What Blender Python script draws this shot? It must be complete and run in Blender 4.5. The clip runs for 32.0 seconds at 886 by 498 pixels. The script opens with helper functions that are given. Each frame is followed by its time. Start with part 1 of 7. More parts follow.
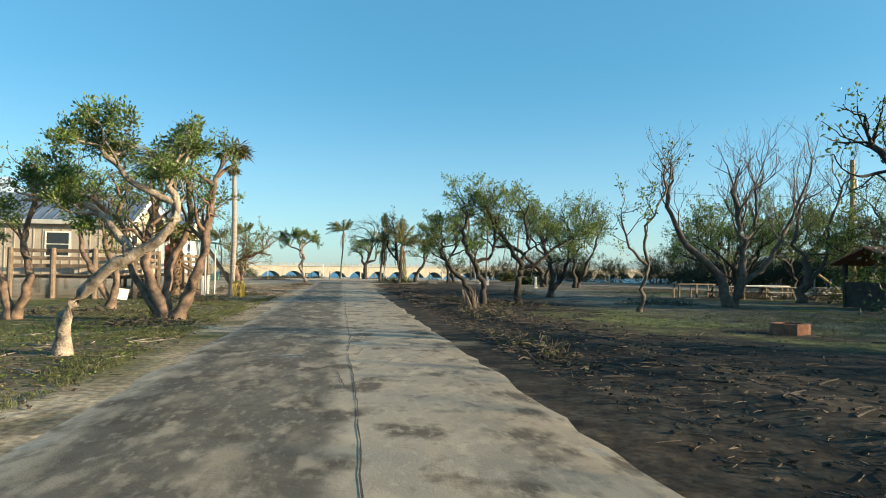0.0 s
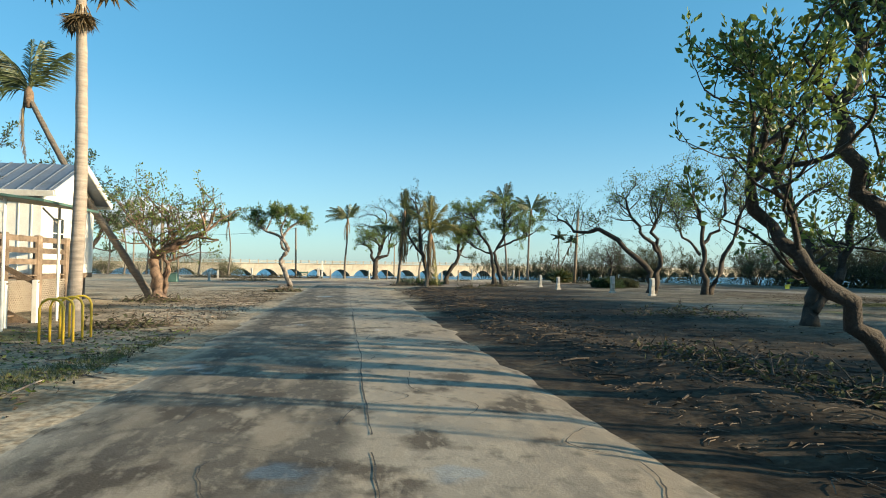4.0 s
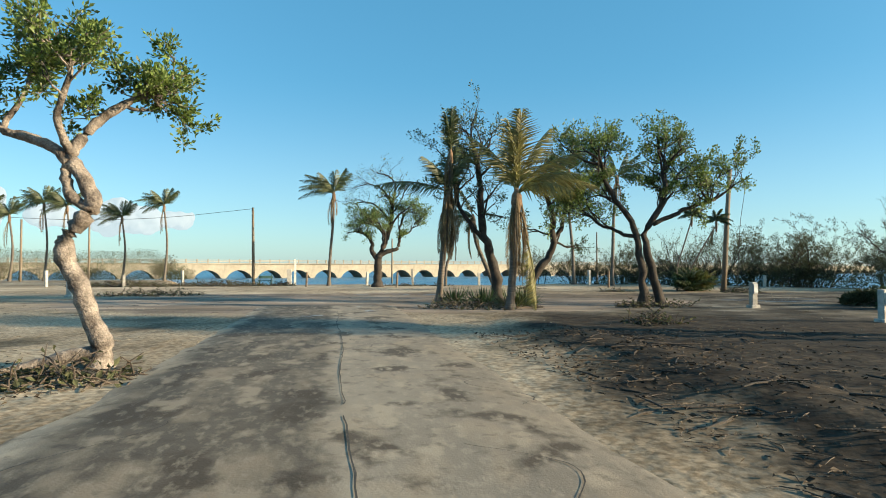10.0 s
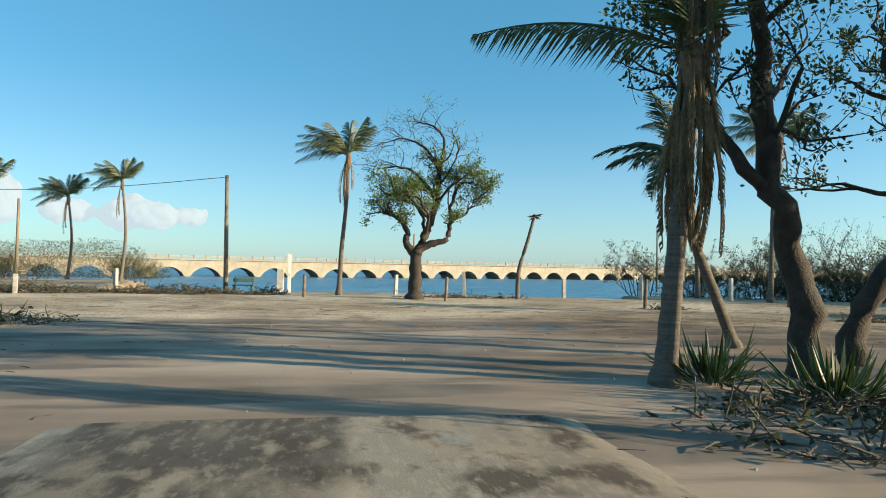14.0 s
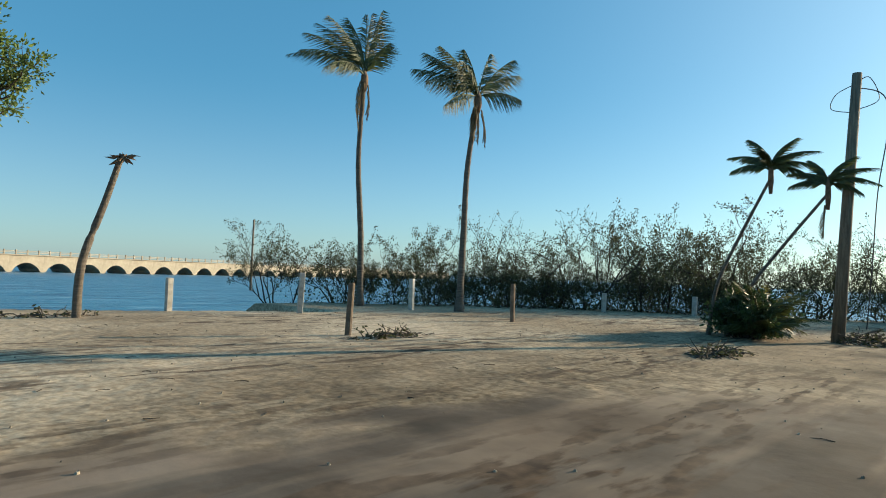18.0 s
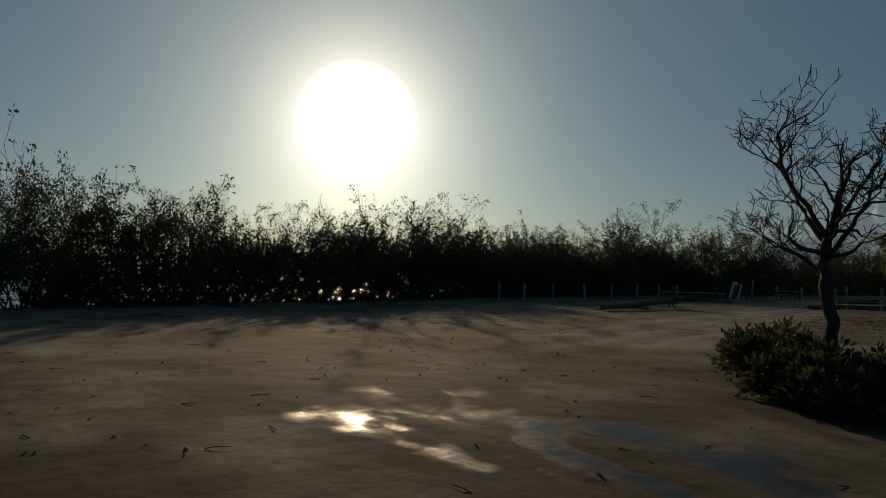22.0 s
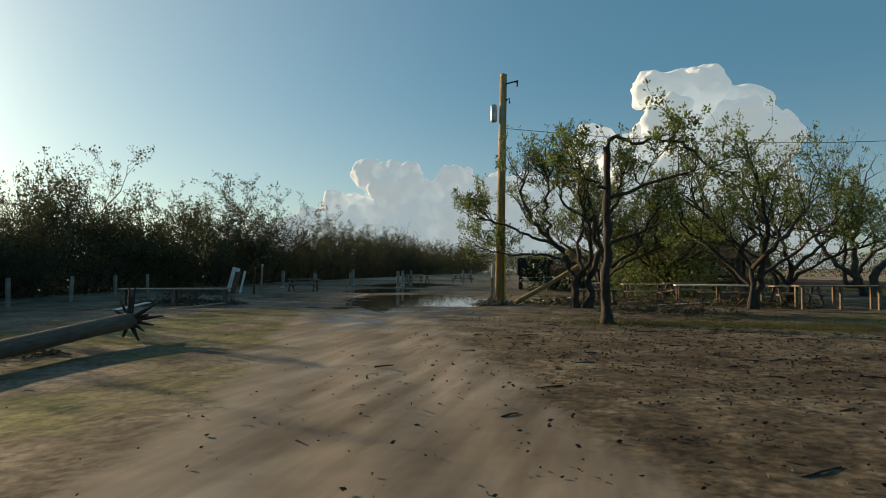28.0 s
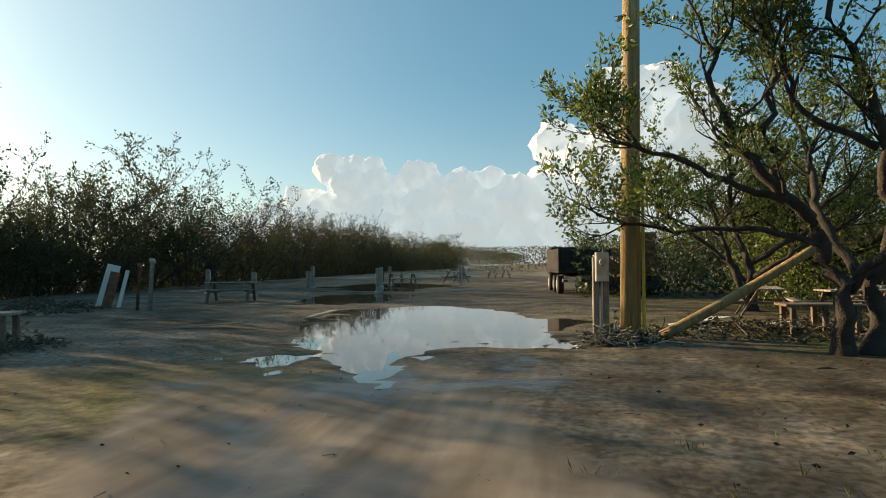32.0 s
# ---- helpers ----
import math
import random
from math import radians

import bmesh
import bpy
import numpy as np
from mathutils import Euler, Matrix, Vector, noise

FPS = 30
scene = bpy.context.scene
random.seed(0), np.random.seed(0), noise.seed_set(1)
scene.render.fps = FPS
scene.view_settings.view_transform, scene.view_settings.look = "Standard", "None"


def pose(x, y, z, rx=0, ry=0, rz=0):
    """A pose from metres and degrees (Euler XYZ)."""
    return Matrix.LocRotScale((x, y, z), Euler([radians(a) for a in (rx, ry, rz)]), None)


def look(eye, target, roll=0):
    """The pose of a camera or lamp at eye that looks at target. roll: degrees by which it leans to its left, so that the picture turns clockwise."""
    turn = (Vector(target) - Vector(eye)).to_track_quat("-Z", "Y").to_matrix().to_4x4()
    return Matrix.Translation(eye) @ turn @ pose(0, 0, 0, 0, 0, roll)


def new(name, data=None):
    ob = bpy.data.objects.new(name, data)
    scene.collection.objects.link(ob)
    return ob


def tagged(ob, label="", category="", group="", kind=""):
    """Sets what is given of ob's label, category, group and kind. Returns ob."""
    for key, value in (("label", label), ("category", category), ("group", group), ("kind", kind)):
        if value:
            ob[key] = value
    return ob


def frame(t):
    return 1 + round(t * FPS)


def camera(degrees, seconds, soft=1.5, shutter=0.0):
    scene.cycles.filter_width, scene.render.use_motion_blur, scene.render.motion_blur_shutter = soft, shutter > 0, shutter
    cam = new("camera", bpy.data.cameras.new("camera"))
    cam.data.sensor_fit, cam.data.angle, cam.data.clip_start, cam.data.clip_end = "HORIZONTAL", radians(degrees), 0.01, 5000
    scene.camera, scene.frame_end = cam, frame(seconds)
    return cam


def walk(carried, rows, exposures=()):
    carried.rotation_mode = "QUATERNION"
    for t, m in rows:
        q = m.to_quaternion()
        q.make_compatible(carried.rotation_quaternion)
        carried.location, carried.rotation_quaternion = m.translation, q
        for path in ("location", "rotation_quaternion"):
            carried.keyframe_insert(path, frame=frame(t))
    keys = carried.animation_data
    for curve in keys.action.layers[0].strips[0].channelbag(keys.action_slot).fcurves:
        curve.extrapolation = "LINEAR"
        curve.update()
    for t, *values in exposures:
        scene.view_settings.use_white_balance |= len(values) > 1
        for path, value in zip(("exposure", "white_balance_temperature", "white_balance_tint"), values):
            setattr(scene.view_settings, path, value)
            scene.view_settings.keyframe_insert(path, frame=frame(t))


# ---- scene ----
cam = camera(70.08, 32.0, soft=1.0)


def at(t, x, y, z, pitch, roll, yaw):
    return t, pose(x, y, z, 90 + pitch, 0, yaw) @ pose(0, 0, 0, 0, 0, roll)


PATH = [
    at(0.0, -0.00, -0.00, 1.524, 1.90, 0.69, -8.99),
    at(0.5, 0.06, 2.66, 1.503, 1.77, 0.52, -8.99),
    at(1.0, 0.08, 5.36, 1.511, 1.60, 0.48, -9.17),
    at(1.5, 0.10, 8.03, 1.519, 1.55, 0.77, -9.39),
    at(2.0, 0.08, 10.64, 1.489, 1.52, 0.40, -9.48),
    at(2.5, 0.10, 13.30, 1.466, 1.73, -0.25, -9.12),
    at(3.0, 0.05, 15.95, 1.438, 1.84, 0.35, -9.05),
    at(3.5, -0.04, 18.50, 1.433, 1.71, 0.69, -8.73),
    at(5.5, -0.12, 27.83, 1.521, 1.74, -0.05, -8.48),
    at(6.0, -0.11, 30.27, 1.505, 1.71, -0.22, -8.46),
    at(6.5, -0.11, 32.64, 1.508, 1.97, 0.11, -8.49),
    at(7.0, -0.10, 34.99, 1.505, 2.18, -0.14, -8.84),
    at(7.5, -0.11, 37.28, 1.502, 2.13, 0.57, -9.17),
    at(8.0, -0.08, 39.62, 1.502, 2.00, 0.44, -9.25),
    at(8.5, -0.11, 41.98, 1.484, 1.92, 0.55, -9.63),
    at(9.0, -0.06, 44.38, 1.510, 1.58, 0.12, -9.86),
    at(9.5, -0.04, 46.70, 1.491, 1.65, 0.18, -9.97),
    at(10.0, -0.00, 49.07, 1.495, 1.64, 0.07, -9.89),
    at(10.5, 0.04, 51.49, 1.471, 1.75, 0.09, -9.82),
    at(11.0, 0.04, 53.85, 1.448, 1.59, 0.25, -9.78),
    at(11.5, 0.05, 56.06, 1.460, 1.52, 0.30, -9.66),
    at(12.0, 0.06, 58.25, 1.494, 1.49, 0.26, -9.51),
    at(12.5, 0.04, 60.43, 1.511, 1.34, 0.67, -9.31),
    at(13.0, 0.03, 62.53, 1.509, 1.54, 0.02, -9.12),
    at(13.5, -0.00, 64.61, 1.536, 1.69, 0.68, -8.91),
    at(15.5, -0.21, 72.56, 1.544, 1.49, 1.62, -9.13),
    at(16.0, -0.06, 74.38, 1.520, 1.52, 1.53, -11.36),
    at(16.5, 0.33, 76.11, 1.490, 1.69, 2.00, -16.52),
    at(17.0, 1.02, 77.61, 1.497, 1.79, 1.84, -24.21),
    at(17.5, 2.02, 78.99, 1.486, 2.12, 2.62, -34.36),
    at(18.0, 3.37, 80.11, 1.469, 2.31, 2.15, -46.46),
    at(18.5, 5.01, 80.92, 1.473, 2.17, 1.79, -59.51),
    at(19.0, 6.65, 81.29, 1.513, 1.93, 1.19, -71.85),
    at(19.5, 8.44, 81.31, 1.510, 2.10, 1.52, -84.43),
    at(20.0, 10.26, 80.94, 1.499, 2.30, 1.71, -95.68),
    at(20.5, 12.01, 80.46, 1.458, 2.25, 1.83, -105.16),
    at(21.0, 13.56, 79.93, 1.472, 2.12, 1.65, -111.61),
    at(21.5, 15.11, 79.39, 1.468, 2.34, 1.54, -116.67),
    at(22.0, 16.64, 78.76, 1.458, 2.38, 1.28, -119.83),
    at(22.5, 18.05, 78.04, 1.509, 2.28, 0.83, -122.27),
    at(23.0, 19.48, 77.24, 1.507, 2.03, 0.48, -124.53),
    at(23.5, 20.90, 76.34, 1.479, 1.91, 0.33, -126.95),
    at(24.0, 22.35, 75.36, 1.483, 1.97, 0.26, -130.08),
    at(24.5, 23.74, 74.29, 1.500, 2.09, 0.35, -134.03),
    at(25.0, 25.05, 73.03, 1.515, 2.21, -0.30, -138.84),
    at(25.5, 26.25, 71.61, 1.526, 2.24, -0.29, -144.03),
    at(26.0, 27.30, 70.15, 1.505, 2.09, -0.23, -149.04),
    at(26.5, 28.15, 68.70, 1.503, 1.88, 0.14, -153.78),
    at(28.5, 30.36, 60.97, 1.508, 1.57, -0.09, -167.20),
    at(29.0, 31.03, 59.35, 1.495, 1.51, -0.09, -168.19),
    at(29.5, 31.70, 57.72, 1.498, 1.46, -0.16, -168.71),
    at(30.0, 32.39, 56.12, 1.495, 1.43, -0.44, -168.99),
    at(30.5, 33.07, 54.49, 1.481, 1.48, -0.45, -168.81),
    at(31.0, 33.71, 52.89, 1.490, 1.27, -0.48, -168.76),
    at(31.5, 34.35, 51.28, 1.463, 1.18, -0.49, -168.39),
    at(32.0, 35.11, 49.85, 1.463, 1.22, -0.38, -168.43),
]
EXPOSURES = [(0.0, 0.93, 6600, 2), (13.0, 0.85, 6600, 3), (16.5, 0.72, 6350, 2), (18.0, 0.55, 6400, 3), (18.5, 0.32, 6700, 8), (19.3, -0.4, 6900, 8), (20.0, -1.75, 7300, 11), (21.0, -1.72, 7400, 13), (24.0, -1.5, 7400, 12),
             (26.0, -1.0, 7200, 10), (27.0, -0.45, 7300, 10), (28.5, 0.17, 8200, 11), (32.0, 0.5, 8300, 12)]
walk(cam, PATH, EXPOSURES)
SKY_STRENGTH, SUN_STRENGTH = 0.115, 6.0

# ---- world and light ----
world = bpy.data.worlds.new("sky")
scene.world = world
world.use_nodes = True
wt = world.node_tree
wt.nodes.clear()
SUN_EL, SUN_YAW = 13.4, -111.7
sky = wt.nodes.new("ShaderNodeTexSky")
sky.sky_type = "NISHITA"
sky.sun_disc = False
sky.sun_elevation = radians(SUN_EL)
sky.sun_rotation = radians(-SUN_YAW)
sky.air_density, sky.dust_density, sky.ozone_density = 1.0, 0.7, 2.5
sky.altitude = 200
bg = wt.nodes.new("ShaderNodeBackground")
bg.inputs[1].default_value = SKY_STRENGTH
wout = wt.nodes.new("ShaderNodeOutputWorld")
sa, se = radians(SUN_YAW), radians(SUN_EL)
SUN_DIR = Vector((-math.sin(sa) * math.cos(se), math.cos(sa) * math.cos(se), math.sin(se)))


def sky_mix(mode, a, b, f=1.0):
    """Blends two colours of the sky; a and b are sockets or colours, f a socket or a number."""
    x = wt.nodes.new("ShaderNodeMix")
    x.data_type, x.blend_type = "RGBA", mode
    for sock, val in ((x.inputs[0], f), (x.inputs[6], a), (x.inputs[7], b)):
        if isinstance(val, bpy.types.NodeSocket):
            wt.links.new(val, sock)
        elif isinstance(val, tuple):
            sock.default_value = (*val, 1)
        else:
            sock.default_value = val
    return x.outputs[2]


def sky_ramp(src, lo, hi, a, b, kind="SMOOTHSTEP"):
    r = wt.nodes.new("ShaderNodeMapRange")
    r.interpolation_type = kind
    for k, val in enumerate((lo, hi, a, b)):
        r.inputs[k + 1].default_value = val
    wt.links.new(src, r.inputs[0])
    return r.outputs[0]


wcoord = wt.nodes.new("ShaderNodeTexCoord")
wsep = wt.nodes.new("ShaderNodeSeparateXYZ")
wt.links.new(wcoord.outputs["Generated"], wsep.inputs[0])
tint = sky_mix("MULTIPLY", sky.outputs[0], (0.43, 0.60, 0.66))
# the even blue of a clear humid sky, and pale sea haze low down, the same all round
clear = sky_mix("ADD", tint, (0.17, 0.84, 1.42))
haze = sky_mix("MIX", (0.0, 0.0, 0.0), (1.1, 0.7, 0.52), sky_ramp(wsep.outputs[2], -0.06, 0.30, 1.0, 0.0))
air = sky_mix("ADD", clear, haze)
# camera bloom round the low sun, painted into the sky colour as a glow
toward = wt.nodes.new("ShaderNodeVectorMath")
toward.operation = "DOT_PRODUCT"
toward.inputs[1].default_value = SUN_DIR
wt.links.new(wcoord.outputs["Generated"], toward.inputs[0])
sun_bloom = air
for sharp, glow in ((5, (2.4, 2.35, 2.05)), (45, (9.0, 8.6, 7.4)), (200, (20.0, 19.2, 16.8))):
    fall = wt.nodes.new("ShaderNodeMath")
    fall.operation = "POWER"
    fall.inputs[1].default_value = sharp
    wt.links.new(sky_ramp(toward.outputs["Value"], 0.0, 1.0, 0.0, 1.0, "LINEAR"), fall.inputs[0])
    sun_bloom = sky_mix("ADD", sun_bloom, sky_mix("MIX", (0.0, 0.0, 0.0), glow, fall.outputs[0]))
# the sun's blown-out blob, painted far wider than the sun itself
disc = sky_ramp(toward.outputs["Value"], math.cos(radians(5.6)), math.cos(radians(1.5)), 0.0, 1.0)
sun_bloom = sky_mix("ADD", sun_bloom, sky_mix("MIX", (0.0, 0.0, 0.0), (60.0, 57.0, 50.0), disc))
wt.links.new(sun_bloom, bg.inputs[0])
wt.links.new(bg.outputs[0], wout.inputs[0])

sun_data = bpy.data.lights.new("sun", "SUN")
sun_data.energy, sun_data.angle, sun_data.color = SUN_STRENGTH, radians(0.53), (1.0, 0.775, 0.525)
sun = new("sun", sun_data)
sun.matrix_world = look(SUN_DIR * 50, (0, 0, 0))


# ---- materials ----
def mat(name, base, rough=0.8, metal=0.0, var=0.25, scale=3.0, bump=0.3, bscale=None, tint=None, spec=0.5, island=False,
        rnd=0.0, stretch=(1, 1, 1), trans=0.0):
    """Procedural surface: base colour varied at two scales, with fine relief."""
    m = bpy.data.materials.new(name)
    m.use_nodes = True
    nt = m.node_tree
    n, l = nt.nodes, nt.links
    b = n["Principled BSDF"]
    tc = n.new("ShaderNodeTexCoord")
    mp = n.new("ShaderNodeMapping")
    mp.inputs["Scale"].default_value = stretch
    l.new(tc.outputs["Object"], mp.inputs[0])
    n1 = n.new("ShaderNodeTexNoise")
    n1.inputs["Scale"].default_value, n1.inputs["Detail"].default_value = scale, 5
    n2 = n.new("ShaderNodeTexNoise")
    n2.inputs["Scale"].default_value, n2.inputs["Detail"].default_value = scale * 9.3, 4
    for q in (n1, n2):
        l.new(mp.outputs[0], q.inputs[0])
    dark = [c * (1 - var) for c in base]
    light = [min(1, c * (1 + var)) for c in (tint or base)]
    r1 = n.new("ShaderNodeValToRGB")
    r1.color_ramp.elements[0].position, r1.color_ramp.elements[1].position = 0.32, 0.68
    r1.color_ramp.elements[0].color, r1.color_ramp.elements[1].color = (*dark, 1), (*light, 1)
    l.new(n1.outputs[0], r1.inputs[0])
    mx = n.new("ShaderNodeMix")
    mx.data_type, mx.blend_type = "RGBA", "MULTIPLY"
    mx.inputs[0].default_value = min(1.0, var * 1.6)
    r2 = n.new("ShaderNodeValToRGB")
    r2.color_ramp.elements[0].position, r2.color_ramp.elements[1].position = 0.3, 0.62
    r2.color_ramp.elements[0].color, r2.color_ramp.elements[1].color = (0.45, 0.45, 0.45, 1), (1, 1, 1, 1)
    l.new(n2.outputs[0], r2.inputs[0])
    l.new(r1.outputs[0], mx.inputs[6])
    l.new(r2.outputs[0], mx.inputs[7])
    col = mx.outputs[2]
    if island or rnd:
        hs = n.new("ShaderNodeHueSaturation")
        if island:
            src = n.new("ShaderNodeNewGeometry").outputs["Random Per Island"]
        else:
            src = n.new("ShaderNodeObjectInfo").outputs["Random"]
        k = rnd or 0.5
        mr = n.new("ShaderNodeMapRange")
        mr.inputs[3].default_value, mr.inputs[4].default_value = 1 - k, 1 + k
        l.new(src, mr.inputs[0])
        l.new(mr.outputs[0], hs.inputs["Value"])
        l.new(col, hs.inputs["Color"])
        col = hs.outputs[0]
    l.new(col, b.inputs["Base Color"])
    b.inputs["Roughness"].default_value, b.inputs["Metallic"].default_value = rough, metal
    b.inputs["Specular IOR Level"].default_value = spec
    if trans:
        b.inputs["Transmission Weight"].default_value = 0.0
        tr = n.new("ShaderNodeBsdfTranslucent")
        ms = n.new("ShaderNodeMixShader")
        ms.inputs[0].default_value = trans
        l.new(col, tr.inputs[0])
        l.new(b.outputs[0], ms.inputs[1])
        l.new(tr.outputs[0], ms.inputs[2])
        l.new(ms.outputs[0], n["Material Output"].inputs[0])
    if bump:
        bm_ = n.new("ShaderNodeBump")
        bm_.inputs["Strength"].default_value, bm_.inputs["Distance"].default_value = bump, 0.03
        n3 = n.new("ShaderNodeTexNoise")
        n3.inputs["Scale"].default_value, n3.inputs["Detail"].default_value = bscale or scale * 6, 6
        l.new(mp.outputs[0], n3.inputs[0])
        l.new(n3.outputs[0], bm_.inputs["Height"])
        l.new(bm_.outputs[0], b.inputs["Normal"])
    return m


BARK_RED = mat("gumbo limbo bark", (0.1, 0.06, 0.04), 0.7, var=0.45, scale=5, tint=(0.2, 0.128, 0.085), bump=0.9)
BARK_GREY = mat("grey bark", (0.1, 0.077, 0.058), 0.9, var=0.35, scale=5, bump=0.8)
BARK_DARK = mat("dark wet bark", (0.046, 0.036, 0.028), 0.9, var=0.35, scale=5, bump=0.8)
BARK_PALE = mat("pale bark", (0.15, 0.115, 0.085), 0.85, var=0.45, scale=4.5, bump=0.9, tint=(0.36, 0.29, 0.22))
BARK_TAN = mat("peeling tan bark", (0.085, 0.062, 0.052), 0.85, var=0.5, scale=4, bump=1.0, tint=(0.27, 0.23, 0.195))
PALM_BARK = mat("palm bark", (0.15, 0.125, 0.1), 0.9, var=0.3, scale=3, bump=0.9, stretch=(1, 1, 7))
FAN_BARK = mat("smooth pale fan palm bark", (0.34, 0.285, 0.235), 0.85, var=0.25, scale=3, bump=0.6, stretch=(1, 1, 6))
PALM_FIBRE = mat("brown palm boot fibre", (0.20, 0.13, 0.08), 0.95, var=0.4, scale=8, bump=1.0)
LEAF = mat("green leaves", (0.1, 0.158, 0.038), 0.45, var=0.3, scale=1.2, bump=0, island=True, rnd=0.45, tint=(0.16, 0.215, 0.05), trans=0.38)
LEAF_DARK = mat("dark green leaves", (0.05, 0.085, 0.028), 0.5, var=0.3, scale=1.2, bump=0, island=True, rnd=0.45, trans=0.25)
LEAF_YELLOW = mat("yellow green leaves", (0.13, 0.17, 0.03), 0.5, var=0.3, scale=1.2, bump=0, island=True, rnd=0.4, trans=0.3)
LEAF_DRY = mat("dry mangrove leaves", (0.085, 0.09, 0.045), 0.75, var=0.3, scale=1.0, bump=0, island=True, rnd=0.35, trans=0.3, spec=0.25)
FROND = mat("palm frond", (0.068, 0.086, 0.027), 0.5, var=0.3, scale=2, bump=0, island=True, rnd=0.35, trans=0.25)
FROND_DRY = mat("dead palm frond", (0.17, 0.125, 0.065), 0.8, var=0.35, scale=2, bump=0, island=True, rnd=0.35, trans=0.2)
FROND_YEL = mat("yellowing palm frond", (0.17, 0.155, 0.042), 0.6, var=0.3, scale=2, bump=0, island=True, rnd=0.3, trans=0.25)
POLE_WOOD = mat("weathered pole wood", (0.22, 0.17, 0.12), 0.85, var=0.35, scale=3, bump=0.6, stretch=(6, 6, 0.5))
POLE_NEW = mat("treated yellow pole wood", (0.36, 0.25, 0.11), 0.75, var=0.3, scale=3, bump=0.5, stretch=(6, 6, 0.5))
WOOD = mat("weathered timber", (0.18, 0.13, 0.09), 0.85, var=0.35, scale=4, bump=0.5, rnd=0.25, stretch=(1, 1, 1))
WOOD_GREY = mat("grey driftwood", (0.32, 0.28, 0.23), 0.9, var=0.3, scale=4, bump=0.5, rnd=0.25)
CONCRETE = mat("bridge concrete", (0.34, 0.30, 0.235), 0.9, var=0.22, scale=0.12, bump=0.2, bscale=2)
WHITE = mat("white painted wood", (0.74, 0.72, 0.66), 0.6, var=0.1, scale=2, bump=0.15)
POST_MAT = mat("pale concrete post", (0.43, 0.405, 0.36), 0.85, var=0.25, scale=5, bump=0.3, rnd=0.15)
STEEL = mat("galvanised steel", (0.45, 0.46, 0.47), 0.45, metal=0.8, var=0.2, scale=5, bump=0.1)
DARK_METAL = mat("dark metal", (0.05, 0.05, 0.05), 0.5, metal=0.5, var=0.3, scale=6, bump=0.1)
ROOF_BLUE = mat("blue grey metal roof", (0.17, 0.20, 0.25), 0.4, metal=0.3, var=0.2, scale=1.2, bump=0.1)
SIDING = mat("tan painted siding", (0.44, 0.37, 0.29), 0.7, var=0.12, scale=1.5, bump=0.2)
TRUCK_DARK = mat("dark grey truck steel", (0.035, 0.033, 0.03), 0.75, var=0.35, scale=3, bump=0.2, spec=0.2)
RED_DARK = mat("dull red paint", (0.2, 0.035, 0.04), 0.6, var=0.3, scale=3, bump=0.1)
RED = mat("faded red paint", (0.38, 0.05, 0.05), 0.6, var=0.25, scale=3, bump=0.1)
GREEN_PAINT = mat("green paint", (0.07, 0.14, 0.115), 0.5, var=0.2, scale=3, bump=0.1)
YELLOW_PAINT = mat("yellow paint", (0.58, 0.4, 0.04), 0.5, var=0.15, scale=5, bump=0.1)
GLASS = mat("dark window glass", (0.03, 0.035, 0.04), 0.08, var=0.1, scale=1, bump=0)
RUBBER = mat("black rubber", (0.03, 0.03, 0.03), 0.8, var=0.2, scale=8, bump=0.3)
CABLE = mat("black cable", (0.03, 0.03, 0.03), 0.7, var=0.1, scale=5, bump=0)
BRICK_RED = mat("rusty brown fire ring", (0.22, 0.10, 0.06), 0.9, var=0.35, scale=6, bump=0.6)


